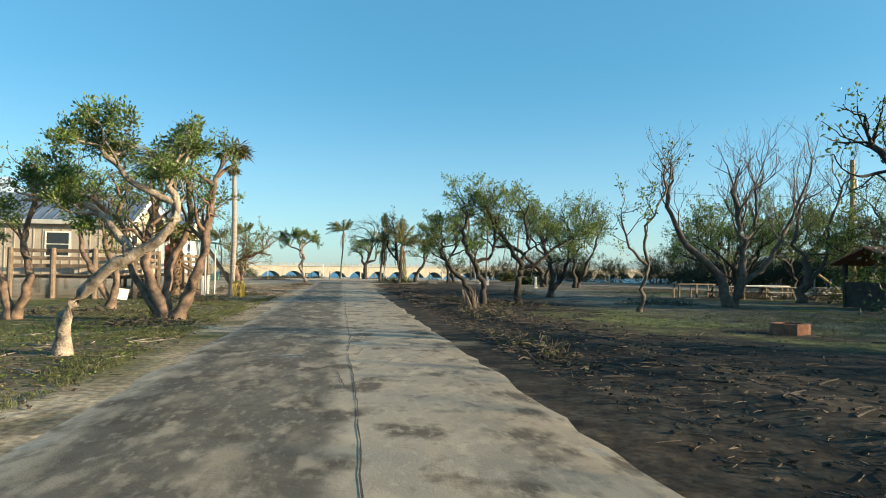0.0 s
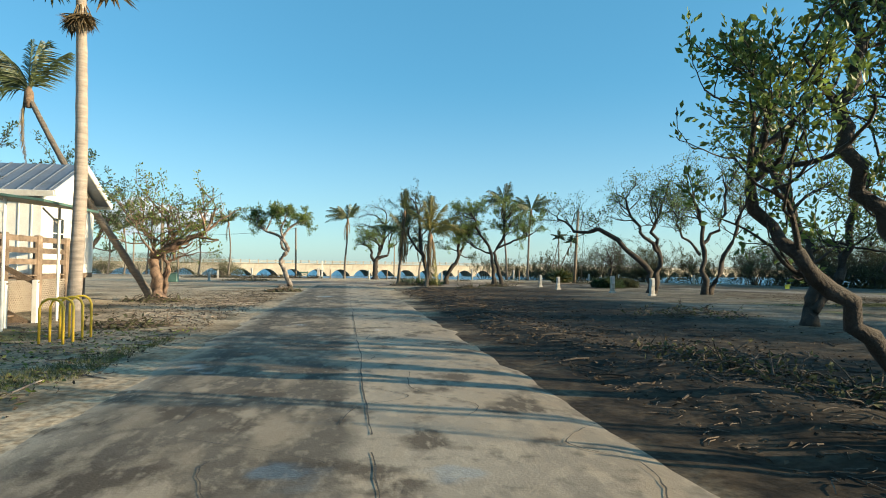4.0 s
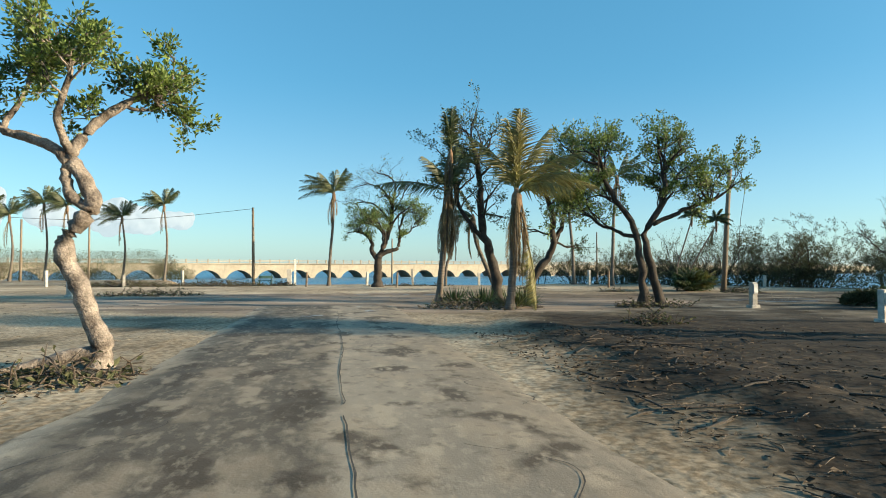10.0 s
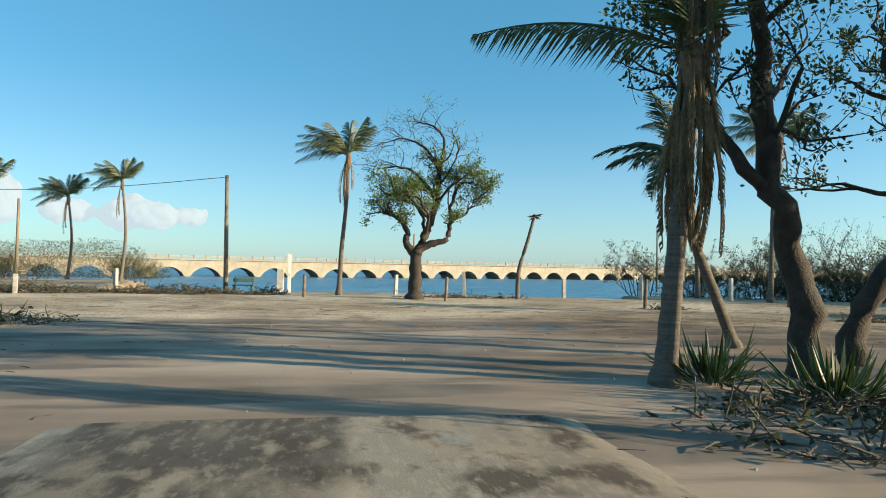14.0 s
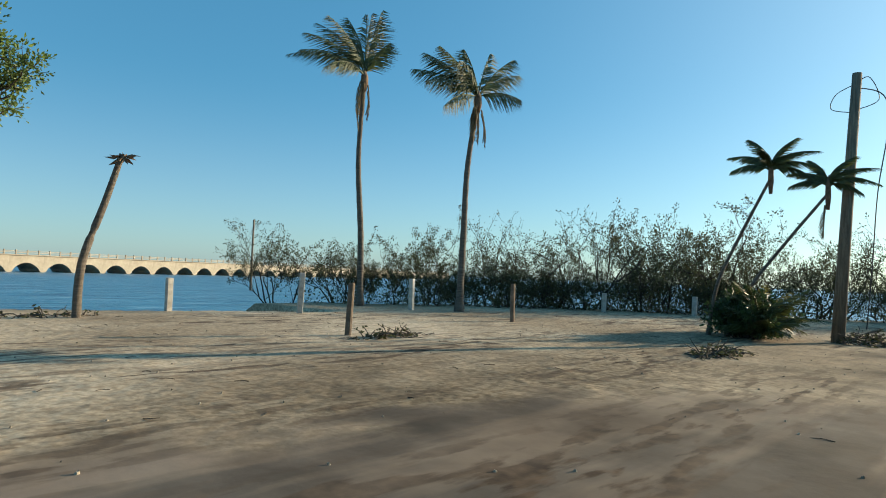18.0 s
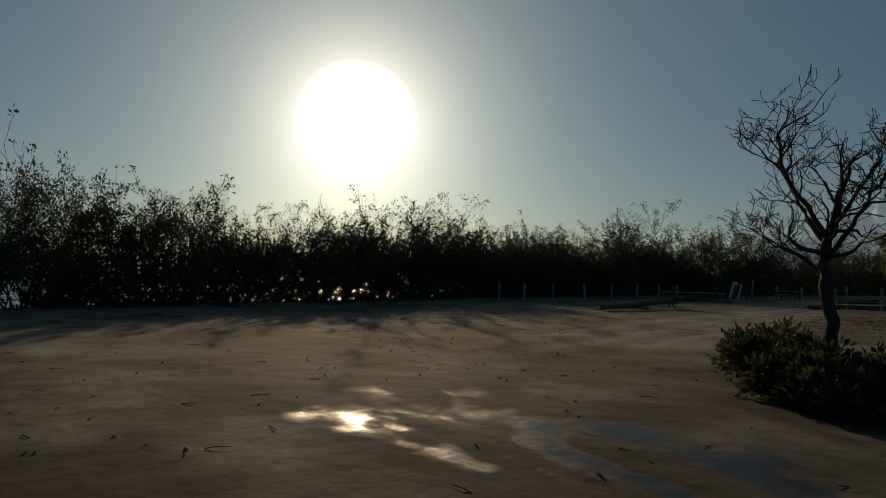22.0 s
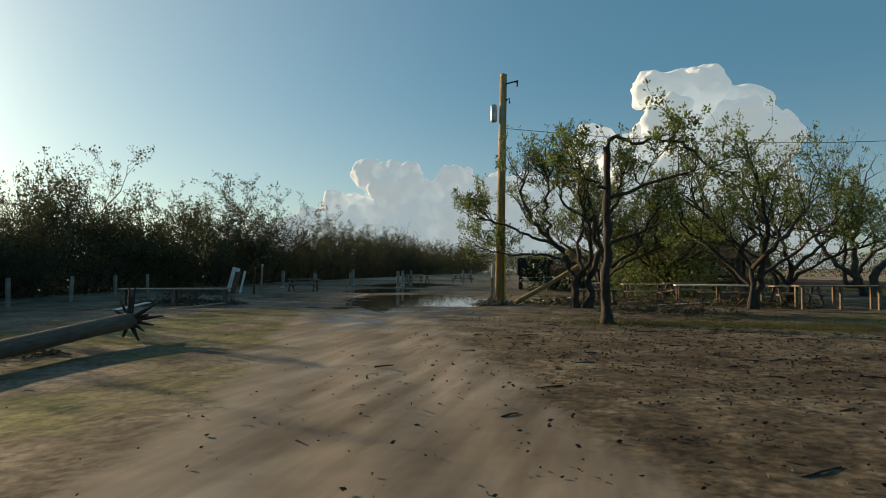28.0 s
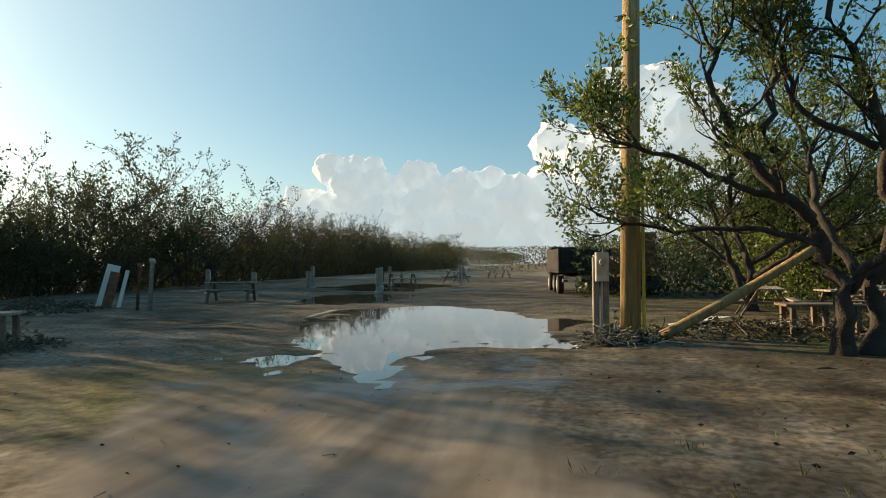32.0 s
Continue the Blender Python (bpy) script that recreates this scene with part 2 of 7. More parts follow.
# ---- mesh helpers ----
class Geo:
    """Vertices and faces gathered for one mesh."""

    def __init__(self):
        self.v, self.f = [], []

    def tube(self, pts, rads, sides=7, cap=True):
        pts = [Vector(p) for p in pts]
        base, up = len(self.v), Vector((0.31, 0.17, 0.93))
        n = len(pts)
        for i, p in enumerate(pts):
            d = (pts[min(i + 1, n - 1)] - pts[max(i - 1, 0)])
            d = d.normalized() if d.length > 1e-9 else Vector((0, 0, 1))
            a = d.cross(up if abs(d.dot(up)) < 0.95 else Vector((1, 0, 0))).normalized()
            b = d.cross(a)
            for k in range(sides):
                t = 2 * math.pi * k / sides
                self.v.append(p + (a * math.cos(t) + b * math.sin(t)) * rads[i])
        for i in range(n - 1):
            for k in range(sides):
                k2 = (k + 1) % sides
                self.f.append((base + i * sides + k, base + i * sides + k2, base + (i + 1) * sides + k2, base + (i + 1) * sides + k))
        if cap:
            self.f.append(tuple(base + k for k in range(sides - 1, -1, -1)))
            self.f.append(tuple(base + (n - 1) * sides + k for k in range(sides)))

    def box(self, lo, hi, m=None, bev=0.0):
        """A box, with its twelve edges cut back by bev."""
        lo, hi = Vector(lo), Vector(hi)
        b = len(self.v)
        if bev <= 0:
            c = [(x, y, z) for x in (lo.x, hi.x) for y in (lo.y, hi.y) for z in (lo.z, hi.z)]
            fs = [(0, 1, 3, 2), (4, 6, 7, 5), (0, 4, 5, 1), (2, 3, 7, 6), (0, 2, 6, 4), (1, 5, 7, 3)]
            pts = [Vector(q) for q in c]
        else:
            tmp = bmesh.new()
            bmesh.ops.create_cube(tmp, size=1)
            for q in tmp.verts:
                q.co = Vector([(lo[i] + hi[i]) / 2 + q.co[i] * (hi[i] - lo[i]) for i in range(3)])
            bmesh.ops.bevel(tmp, geom=tmp.edges[:], offset=bev, segments=1, affect="EDGES")
            tmp.verts.index_update()
            pts = [q.co.copy() for q in tmp.verts]
            fs = [tuple(q.index for q in fc.verts) for fc in tmp.faces]
            tmp.free()
        self.v += [m @ q if m else q for q in pts]
        self.f += [tuple(b + i for i in fc) for fc in fs]

    def beam(self, a, b, w, h, up=(0, 0, 1), bev=0.0):
        """A board from a to b, w wide and h high."""
        a, b = Vector(a), Vector(b)
        d = b - a
        y = d.normalized()
        x = y.cross(Vector(up))
        x = x.normalized() if x.length > 1e-6 else Vector((1, 0, 0))
        z = x.cross(y)
        m = Matrix((x, y, z)).transposed().to_4x4()
        m.translation = a
        self.box((-w / 2, 0, -h / 2), (w / 2, d.length, h / 2), m, bev)

    def quad(self, a, b, c, d):
        n = len(self.v)
        self.v += [Vector(q) for q in (a, b, c, d)]
        self.f.append((n, n + 1, n + 2, n + 3))

    def leaf(self, p, d, s, width=0.5, fold=0.25, side=None):
        """A folded pointed leaf from p along d."""
        d = Vector(d).normalized()
        x = d.cross(side or Vector((random.gauss(0, 1), random.gauss(0, 1), random.gauss(0, 1))))
        if x.length < 1e-4:
            x = Vector((1, 0, 0))
        x.normalize()
        u = x.cross(d)
        n = len(self.v)
        w = s * width * 0.5
        self.v += [p, p + d * s * 0.5 + x * w + u * s * fold, p + d * s, p + d * s * 0.5 - x * w + u * s * fold]
        self.f += [(n, n + 1, n + 2), (n, n + 2, n + 3)]

    def mesh(self, name, material, smooth=False):
        me = bpy.data.meshes.new(name)
        me.from_pydata([tuple(q) for q in self.v], [], self.f)
        me.materials.append(material)
        if smooth:
            me.polygons.foreach_set("use_smooth", [True] * len(me.polygons))
        me.update()
        return me


def part(name, geo, material, parent, label="", smooth=False, at=None):
    me = geo if isinstance(geo, bpy.types.Mesh) else geo.mesh(name, material, smooth)
    ob = new(name, me)
    ob.parent = parent
    if at is not None:
        ob.matrix_basis = at
    if label:
        tagged(ob, label)
    return ob


def thing(name, at, label, category, group="", kind=""):
    """An empty at the base of a thing, to which its parts belong."""
    ob = new(name)
    ob.empty_display_size = 0.2
    ob.matrix_basis = at if isinstance(at, Matrix) else Matrix.Translation(at)
    return tagged(ob, label, category, group, kind)


def solo(name, geo, material, at, label, category, group="", kind="", smooth=False):
    ob = new(name, geo if isinstance(geo, bpy.types.Mesh) else geo.mesh(name, material, smooth))
    ob.matrix_basis = at if isinstance(at, Matrix) else Matrix.Translation(at)
    return tagged(ob, label, category, group, kind)


def curve_pts(pts, n):
    """A smooth line through pts."""
    pts = [Vector(p) for p in pts]
    if len(pts) < 3:
        return [pts[0].lerp(pts[-1], i / (n - 1)) for i in range(n)]
    out = []
    m = len(pts) - 1
    for i in range(n):
        t = i / (n - 1) * m
        k = min(int(t), m - 1)
        f = t - k
        p0, p1, p2, p3 = pts[max(k - 1, 0)], pts[k], pts[k + 1], pts[min(k + 2, m)]
        out.append(0.5 * ((2 * p1) + (p2 - p0) * f + (2 * p0 - 5 * p1 + 4 * p2 - p3) * f * f + (3 * p1 - p0 - 3 * p2 + p3) * f ** 3))
    return out


def grow(geo, leaves, rng, p, d, length, r, depth, spec):
    """A limb from p along d, with its forks and leaf clumps."""
    n = spec.get("seg", 5)
    pts, q, dd = [p], p, d.normalized()
    wig = spec.get("wig", 0.35)
    for i in range(n - 1):
        dd = (dd + Vector((rng.gauss(0, wig), rng.gauss(0, wig), rng.gauss(0, wig * 0.8))) * 0.55 + Vector(spec.get("bend", (0, 0, 0.08)))).normalized()
        q = q + dd * length / (n - 1)
        pts.append(q)
    r2 = max(r * 0.62, 0.006)
    geo.tube(pts, [r + (r2 - r) * i / (n - 1) for i in range(n)], 6 if r > 0.04 else (4 if r > 0.015 else 3), False)
    dens = spec.get("leaf", 6)
    if depth <= spec.get("leaf_depth", 1) and dens:
        ls = spec.get("leaf_size", 0.12)
        for i in range(1, n):
            if rng.random() > spec.get("tuft", 0.75):
                continue
            c = pts[i]
            for k in range(int(dens * (1.6 if i == n - 1 else 0.7))):
                v = Vector((rng.gauss(0, 1), rng.gauss(0, 1), rng.gauss(0.3, 1))).normalized()
                leaves.leaf(c + v * rng.uniform(0, spec.get("clump", 0.18)), v + dd * 0.6, ls * rng.uniform(0.6, 1.4), 0.55, 0.12)
    if depth <= 0:
        return
    kids = spec.get("kids", (2, 3))
    for k in range(rng.randint(*kids)):
        f = rng.uniform(0.45, 1.0) if k else 1.0
        j = min(int(f * (n - 1)), n - 1)
        s = spec.get("spread", 0.75)
        nd = (dd * rng.uniform(0.6, 1.0) + Vector((rng.gauss(0, s), rng.gauss(0, s), rng.gauss(0.05, s * 0.7)))).normalized()
        grow(geo, leaves, rng, pts[j], nd, length * rng.uniform(0.58, 0.85), r2 * rng.uniform(0.65, 0.95), depth - 1, spec)


def tree(name, at, limbs, label, bark=None, foliage=None, seed=1, depth=3, category="tree", group="", roots=True, **usual):
    """A broadleaf tree. limbs: rows of (points, start radius, end radius, branches and, where they differ, the limb's own ways); points are relative to the base."""
    rng = random.Random(seed)
    random.seed(seed)
    bark, foliage = bark or BARK_GREY, foliage or LEAF
    t = thing(name, at, label, category, group)
    wood, twigs, leaves = Geo(), Geo(), Geo()
    for pts, r0, r1, nb, *own in limbs:
        spec = dict(usual, **(own[0] if own else {}))
        n = max(8, 4 * len(pts))
        c = curve_pts(pts, n)
        rr = []
        for i in range(n):
            f = i / (n - 1)
            rad = r0 + (r1 - r0) * f
            if roots and Vector(pts[0]).z < 0.05:
                rad *= 1 + 0.7 * max(0, 1 - f * n / 2.2) ** 1.5
            rr.append(rad * rng.uniform(0.82, 1.05))
        if Vector(pts[0]).z < 0.05:
            c[0] = c[0] - Vector((0, 0, 0.15))
        kink = spec.get("kink", 0.05)
        for i in range(2, n - 1):
            c[i] = c[i] + Vector((rng.gauss(0, kink), rng.gauss(0, kink), rng.gauss(0, kink * 0.5)))
        wood.tube(c, rr, 9)
        reach = spec.get("reach", 1.1)
        for k in range(nb):
            f = 1.0 if k < 2 else rng.uniform(spec.get("from_", 0.55), 1.0)
            j = min(int(f * (n - 1)), n - 1)
            d = (c[j] - c[max(j - 1, 0)]).normalized()
            s = spec.get("spread", 0.75)
            d = (d * 0.7 + Vector((rng.gauss(0, s), rng.gauss(0, s), rng.gauss(0.15, s * 0.6)))).normalized()
            grow(twigs, leaves, rng, c[j], d, reach * rng.uniform(0.7, 1.2), min(r1 * 0.8, 0.07) * rng.uniform(0.7, 1), depth - 1, spec)
    part("trunk", wood, bark, t, smooth=True)
    part("branchwork", twigs, bark, t, smooth=True)
    if leaves.v:
        part("crown", leaves, foliage, t)
    return t


def frond_geo(rng, length, droop, wind, wid=0.55, n=26, ragged=0.15, hang=0.3, side=0.7):
    """A feather frond from the origin along +x, its leaflets swept by the wind."""
    stem, blades = Geo(), Geo()
    pts = []
    for i in range(12):
        f = i / 11
        pts.append(Vector((length * f * (1 - 0.18 * droop * f), 0, 0.25 * length * f - droop * length * f * f)))
    stem.tube(pts, [0.03 * (1 - 0.85 * i / 11) + 0.004 for i in range(12)], 5)
    for k in range(n):
        f = 0.12 + 0.88 * k / (n - 1)
        j = min(int(f * 11), 10)
        p = pts[j].lerp(pts[j + 1], f * 11 - j)
        d = (pts[j + 1] - pts[j]).normalized()
        ln = wid * math.sin(math.pi * min(1, 0.18 + 0.8 * f)) ** 0.7 + 0.08
        for s in (-1, 1):
            if rng.random() < ragged:
                continue
            v = (d * 0.75 + Vector((0, s, 0)) * side * rng.uniform(0.6, 1.3) + Vector((0, 0, -hang)) + Vector(wind) * rng.uniform(0.3, 0.8)).normalized()
            nn = len(blades.v)
            w = d * 0.021
            e = p + v * ln * rng.uniform(0.75, 1.1)
            mid = p.lerp(e, 0.5) + Vector((0, 0, 0.04))
            e = e - Vector((0, 0, ln * hang * 0.5))
            blades.v += [p - w, p + w, mid + w * 1.1, mid - w * 1.1, e]
            blades.f += [(nn, nn + 1, nn + 2, nn + 3), (nn + 3, nn + 2, nn + 4)]
    return stem, blades


def palm(name, at, trunk_pts, r0, r1, label, seed=1, fronds=14, flen=2.0, wind=(0, 0, 0), dead=3, droop=(0.3, 0.7), mat_=None, group="", up=72, fan=None, skirt=(0.3, 0.5), hung=(0.7, 1.0)):
    """A coconut palm: trunk, fibre head and fronds blown towards wind; some dead fronds hang down the trunk.
    fan: where the crown has a plain shape, rows of (bearing, lift, share of the length, droop)."""
    rng = random.Random(seed)
    t = thing(name, at, label, "palm tree", group)
    g = Geo()
    n = 28
    c = curve_pts(trunk_pts, n)
    c[0] = c[0] - Vector((0, 0, 0.15))
    rr = [(r0 + (r1 - r0) * i / (n - 1)) * (1 + 0.6 * max(0, 1 - i / 2.5)) * (1.05 if i % 2 else 0.96) for i in range(n)]
    g.tube(c, rr, 10)
    part("trunk", g, PALM_BARK, t, smooth=True)
    top = c[-1]
    h = Geo()
    h.tube([top - Vector((0, 0, 0.45)), top - Vector((0, 0, 0.1)), top + Vector((0, 0, 0.2)), top + Vector((0, 0, 0.45))], [r1 * 1.1, r1 * 1.9, r1 * 1.7, r1 * 0.5], 9)
    part("crown_base", h, PALM_FIBRE, t, "brown fibrous crown base", True)
    w = Vector(wind)
    for k in range(fronds + dead):
        isdead = k >= fronds
        a = 2 * math.pi * k / fronds * 2.4 + rng.uniform(-0.4, 0.4)
        dirv = Vector((math.cos(a), math.sin(a), 0)) + w * rng.uniform(0.5, 1.4)
        yaw = math.atan2(dirv.y, dirv.x)
        if fan and not isdead:
            deg, lift, share, dr = fan[k % len(fan)]
            yaw = radians(deg + rng.uniform(-6, 6))
            lw = Matrix.Rotation(-yaw, 3, "Z") @ w
            st, bl = frond_geo(rng, flen * share * rng.uniform(0.92, 1.08), dr, lw, 0.25 * flen, 46, 0.16, 0.7, 0.55)
            m = Matrix.Translation(top + Vector((0, 0, 0.2))) @ Matrix.Rotation(yaw, 4, "Z") @ Matrix.Rotation(radians(-lift), 4, "Y")
        elif isdead:
            st, bl = frond_geo(rng, flen * rng.uniform(*hung), 0.2, (0, 0, 0), rng.uniform(*skirt), 26, 0.2, rng.uniform(-0.25, 0.1), 0.16)
            m = Matrix.Translation(top + Vector((0.16 * math.cos(yaw), 0.16 * math.sin(yaw), rng.uniform(-0.5, 0.1)))) @ Matrix.Rotation(yaw, 4, "Z") @ Matrix.Rotation(radians(rng.uniform(86, 97)), 4, "Y")
        else:
            lift = rng.uniform(5, up) if k % 3 else rng.uniform(-25, 15)
            lw = Matrix.Rotation(-yaw, 3, "Z") @ w
            st, bl = frond_geo(rng, flen * rng.uniform(0.8, 1.1), rng.uniform(*droop), lw, 0.26 * flen, 34, 0.1, 0.4)
            m = Matrix.Translation(top + Vector((0, 0, 0.25))) @ Matrix.Rotation(yaw, 4, "Z") @ Matrix.Rotation(radians(-lift), 4, "Y")
        mm = FROND_DRY if isdead else (mat_ or FROND)
        f = part("frond", bl, mm, t, "dead brown hanging frond" if isdead else "", at=m)
        part("stem", st, mm, f, smooth=True)
    return t


# ---- ground ----
def belt(y):
    """x of the inland edge of the mangrove belt at y."""
    pts = ((-160, 65), (-40, 61), (10, 59.5), (30, 58), (48, 53.5), (62, 49), (74, 44), (85, 38.5), (95, 30), (101, 23.5), (104, 17))
    for (y0, x0), (y1, x1) in zip(pts, pts[1:]):
        if y0 <= y <= y1:
            return x0 + (x1 - x0) * (y - y0) / (y1 - y0)
    return 65 if y < 0 else 17


def shore(x):
    """y of the water's edge at x."""
    return 104.3 + 0.12 * x if x < 2 else 104.5 - 0.42 * (x - 2) if x < 18 else 97.8


def land(x, y):
    """Height of the ground without its fine relief."""
    e = y - (shore(x) if x < 17 else 500)
    if x >= 17:
        e = max(x - belt(min(y, 104)) - 3.0, y - 104)
    if x < -13:
        e -= 26 * min(1, (-13 - x) / 5)
    return -2.6 * min(1, max(0, e) / 5.0)


# rain puddles: centre, radii and depth
PUDDLES = ((38.5, 34.3, 3.5, 6.8, 0.115), (44.5, 24.0, 3.0, 4.0, 0.09), (46.0, 12.0, 4.0, 6.0, 0.1))


def relief(x, y):
    big = noise.noise(Vector((x * 0.09, y * 0.09, 0))) * 0.05 + noise.noise(Vector((x * 0.4, y * 0.4, 3))) * 0.025
    onroad = max(0.0, 1 - abs(x + 0.1) / 3.6) if y < 74 else 0
    verge = 1.0 if 3.2 < x < 12 and y < 70 else 0.35
    fine = (noise.noise(Vector((x * 1.7, y * 1.7, 7))) * 0.05 ) * verge
    ridge = 0.13 * math.exp(-((x - 4.6 - 0.5 * math.sin(y * 0.13)) / 0.7) ** 2) if y < 66 else 0
    dip = 0
    for cx, cy, rx, ry, dep in PUDDLES:
        pd = (((x - cx - (cy - y) * 0.12) / rx) ** 2 + ((y - cy) / ry) ** 2) * (1 + 0.6 * noise.noise(Vector((x * 0.5, y * 0.5, 5))))
        dip = max(dip, dep * max(0, 1 - pd * 0.55))
    for rx in (-0.75, 0.75):
        if 40 < y < 72:
            c = 30.4 + (61 - y) * 0.42 + rx
            dip += 0.06 * math.exp(-((x - c) / 0.26) ** 2)
    return (big + fine + ridge) * (1 - min(1, onroad * 2.2)) - dip


def steps(lo, hi, fine_lo, fine_hi, near, far):
    out, v = [], lo
    while v < hi:
        out.append(v)
        d = max(0, fine_lo - v, v - fine_hi)
        v += near + min(far, d * 0.22)
    return out + [hi]


GX = steps(-900, 1200, -14, 52, 0.36, 120)
GY = steps(-700, 1500, -3, 106, 0.36, 120)


def ground_sheet():
    g = Geo()
    nx = len(GX)
    for y in GY:
        for x in GX:
            far = max(0, abs(x - 19) - 60, abs(y - 50) - 70)
            g.v.append(Vector((x, y, land(x, y) + (relief(x, y) if far < 1 else 0))))
    for j in range(len(GY) - 1):
        for i in range(nx - 1):
            k = j * nx + i
            g.f.append((k, k + 1, k + nx + 1, k + nx))
    return g


def zone(n, l, pos, pts, soft=1.0):
    """1 inside an ellipse (cx, cy, rx, ry) of the plan, 0 outside, with a ragged edge."""
    cx, cy, rx, ry = pts
    sub = n.new("ShaderNodeVectorMath")
    sub.operation = "SUBTRACT"
    sub.inputs[1].default_value = (cx, cy, 0)
    l.new(pos, sub.inputs[0])
    mul = n.new("ShaderNodeVectorMath")
    mul.operation = "MULTIPLY"
    mul.inputs[1].default_value = (1 / rx, 1 / ry, 0)
    l.new(sub.outputs[0], mul.inputs[0])
    ln = n.new("ShaderNodeVectorMath")
    ln.operation = "LENGTH"
    l.new(mul.outputs[0], ln.inputs[0])
    mr = n.new("ShaderNodeMapRange")
    mr.inputs[1].default_value, mr.inputs[2].default_value = 1 + 0.25 * soft, 1 - 0.25 * soft
    l.new(ln.outputs["Value"], mr.inputs[0])
    return mr.outputs[0]


def ground_material():
    m = bpy.data.materials.new("sandy ground")
    m.use_nodes = True
    n, l = m.node_tree.nodes, m.node_tree.links
    b = n["Principled BSDF"]
    b.inputs["Roughness"].default_value = 0.95
    b.inputs["Specular IOR Level"].default_value = 0.15
    tc = n.new("ShaderNodeTexCoord")
    warp = n.new("ShaderNodeTexNoise")
    warp.inputs["Scale"].default_value, warp.inputs["Detail"].default_value = 0.5, 6
    l.new(tc.outputs["Object"], warp.inputs[0])
    wv = n.new("ShaderNodeVectorMath")
    wv.operation = "MULTIPLY_ADD"
    wv.inputs[1].default_value, wv.inputs[2].default_value = (5, 5, 0), (-2.5, -2.5, 0)
    l.new(warp.outputs["Color"], wv.inputs[0])
    pos = n.new("ShaderNodeVectorMath")
    pos.operation = "ADD"
    l.new(tc.outputs["Object"], pos.inputs[0])
    l.new(wv.outputs[0], pos.inputs[1])
    P = pos.outputs[0]

    def noise_ramp(scale, c0, c1, lo=0.35, hi=0.65, detail=6, stretch=None):
        t = n.new("ShaderNodeTexNoise")
        t.inputs["Scale"].default_value, t.inputs["Detail"].default_value = scale, detail
        src = tc.outputs["Object"]
        if stretch:
            mp = n.new("ShaderNodeMapping")
            mp.inputs["Scale"].default_value = stretch
            l.new(src, mp.inputs[0])
            src = mp.outputs[0]
        l.new(src, t.inputs[0])
        r = n.new("ShaderNodeValToRGB")
        r.color_ramp.elements[0].position, r.color_ramp.elements[1].position = lo, hi
        r.color_ramp.elements[0].color, r.color_ramp.elements[1].color = (*c0, 1), (*c1, 1)
        l.new(t.outputs[0], r.inputs[0])
        return r.outputs[0]

    def mix(f, a, b_, mode="MIX"):
        x = n.new("ShaderNodeMix")
        x.data_type, x.blend_type = "RGBA", mode
        if isinstance(f, (int, float)):
            x.inputs[0].default_value = f
        else:
            l.new(f, x.inputs[0])
        l.new(a, x.inputs[6])
        l.new(b_, x.inputs[7])
        return x.outputs[2]

    rgb = n.new("ShaderNodeRGB")
    rgb.outputs[0].default_value = (1, 1, 1, 1)
    white = rgb.outputs[0]
    rgb = n.new("ShaderNodeRGB")
    rgb.outputs[0].default_value = (0, 0, 0, 1)
    black = rgb.outputs[0]
    sand = noise_ramp(0.35, (0.42, 0.33, 0.235), (0.56, 0.455, 0.335))
    debris = noise_ramp(1.1, (0.065, 0.055, 0.04), (0.225, 0.19, 0.138), 0.38, 0.6)
    mulch = noise_ramp(2.2, (0.022, 0.017, 0.013), (0.09, 0.068, 0.048), 0.35, 0.7)
    grass = noise_ramp(1.6, (0.06, 0.085, 0.026), (0.18, 0.18, 0.065), 0.35, 0.6)
    mud = noise_ramp(0.8, (0.1, 0.088, 0.07), (0.28, 0.243, 0.195), 0.35, 0.65)
    blot = noise_ramp(0.55, (0, 0, 0), (1, 1, 1), 0.52, 0.64)
    patch = noise_ramp(0.3, (0, 0, 0), (1, 1, 1), 0.5, 0.62)
    col = mix(blot, sand, debris)
    dark = zone(n, l, P, (10.6, 21, 9.2, 57), 0.28)
    col = mix(dark, col, mulch)
    verge_l = zone(n, l, P, (-9.5, 14, 6.3, 24), 0.6)
    col = mix(verge_l, col, mix(patch, grass, debris))
    lawn = zone(n, l, P, (14.5, 19, 7.5, 8.5), 0.5)
    col = mix(lawn, col, mix(patch, grass, mulch))
    inland = zone(n, l, P, (40, 34, 29, 48), 0.3)
    col = mix(inland, col, mix(patch, mud, debris))
    wetsand = zone(n, l, P, (20, 75, 16, 9.5), 0.5)
    wet_dark = noise_ramp(0.5, (0.24, 0.22, 0.2), (0.95, 0.95, 0.95), 0.4, 0.58, 8)
    col = mix(wetsand, col, mix(1.0, mix(patch, mud, debris), wet_dark, "MULTIPLY"))
    track = noise_ramp(1.4, (0.18, 0.157, 0.128), (0.33, 0.29, 0.238), 0.35, 0.65, 6, (1.6, 0.25, 1))
    sep = n.new("ShaderNodeSeparateXYZ")
    l.new(tc.outputs["Object"], sep.inputs[0])
    line = n.new("ShaderNodeMath")
    line.operation = "MULTIPLY_ADD"
    line.inputs[1].default_value = 0.42
    l.new(sep.outputs[1], line.inputs[0])
    l.new(sep.outputs[0], line.inputs[2])
    wob = n.new("ShaderNodeMath")
    wob.operation = "MULTIPLY_ADD"
    wob.inputs[1].default_value = 1.6
    l.new(warp.outputs[0], wob.inputs[0])
    l.new(line.outputs[0], wob.inputs[2])
    off = n.new("ShaderNodeMath")
    off.operation = "SUBTRACT"
    off.inputs[1].default_value = 56.0 + 0.8
    l.new(wob.outputs[0], off.inputs[0])
    ab = n.new("ShaderNodeMath")
    ab.operation = "ABSOLUTE"
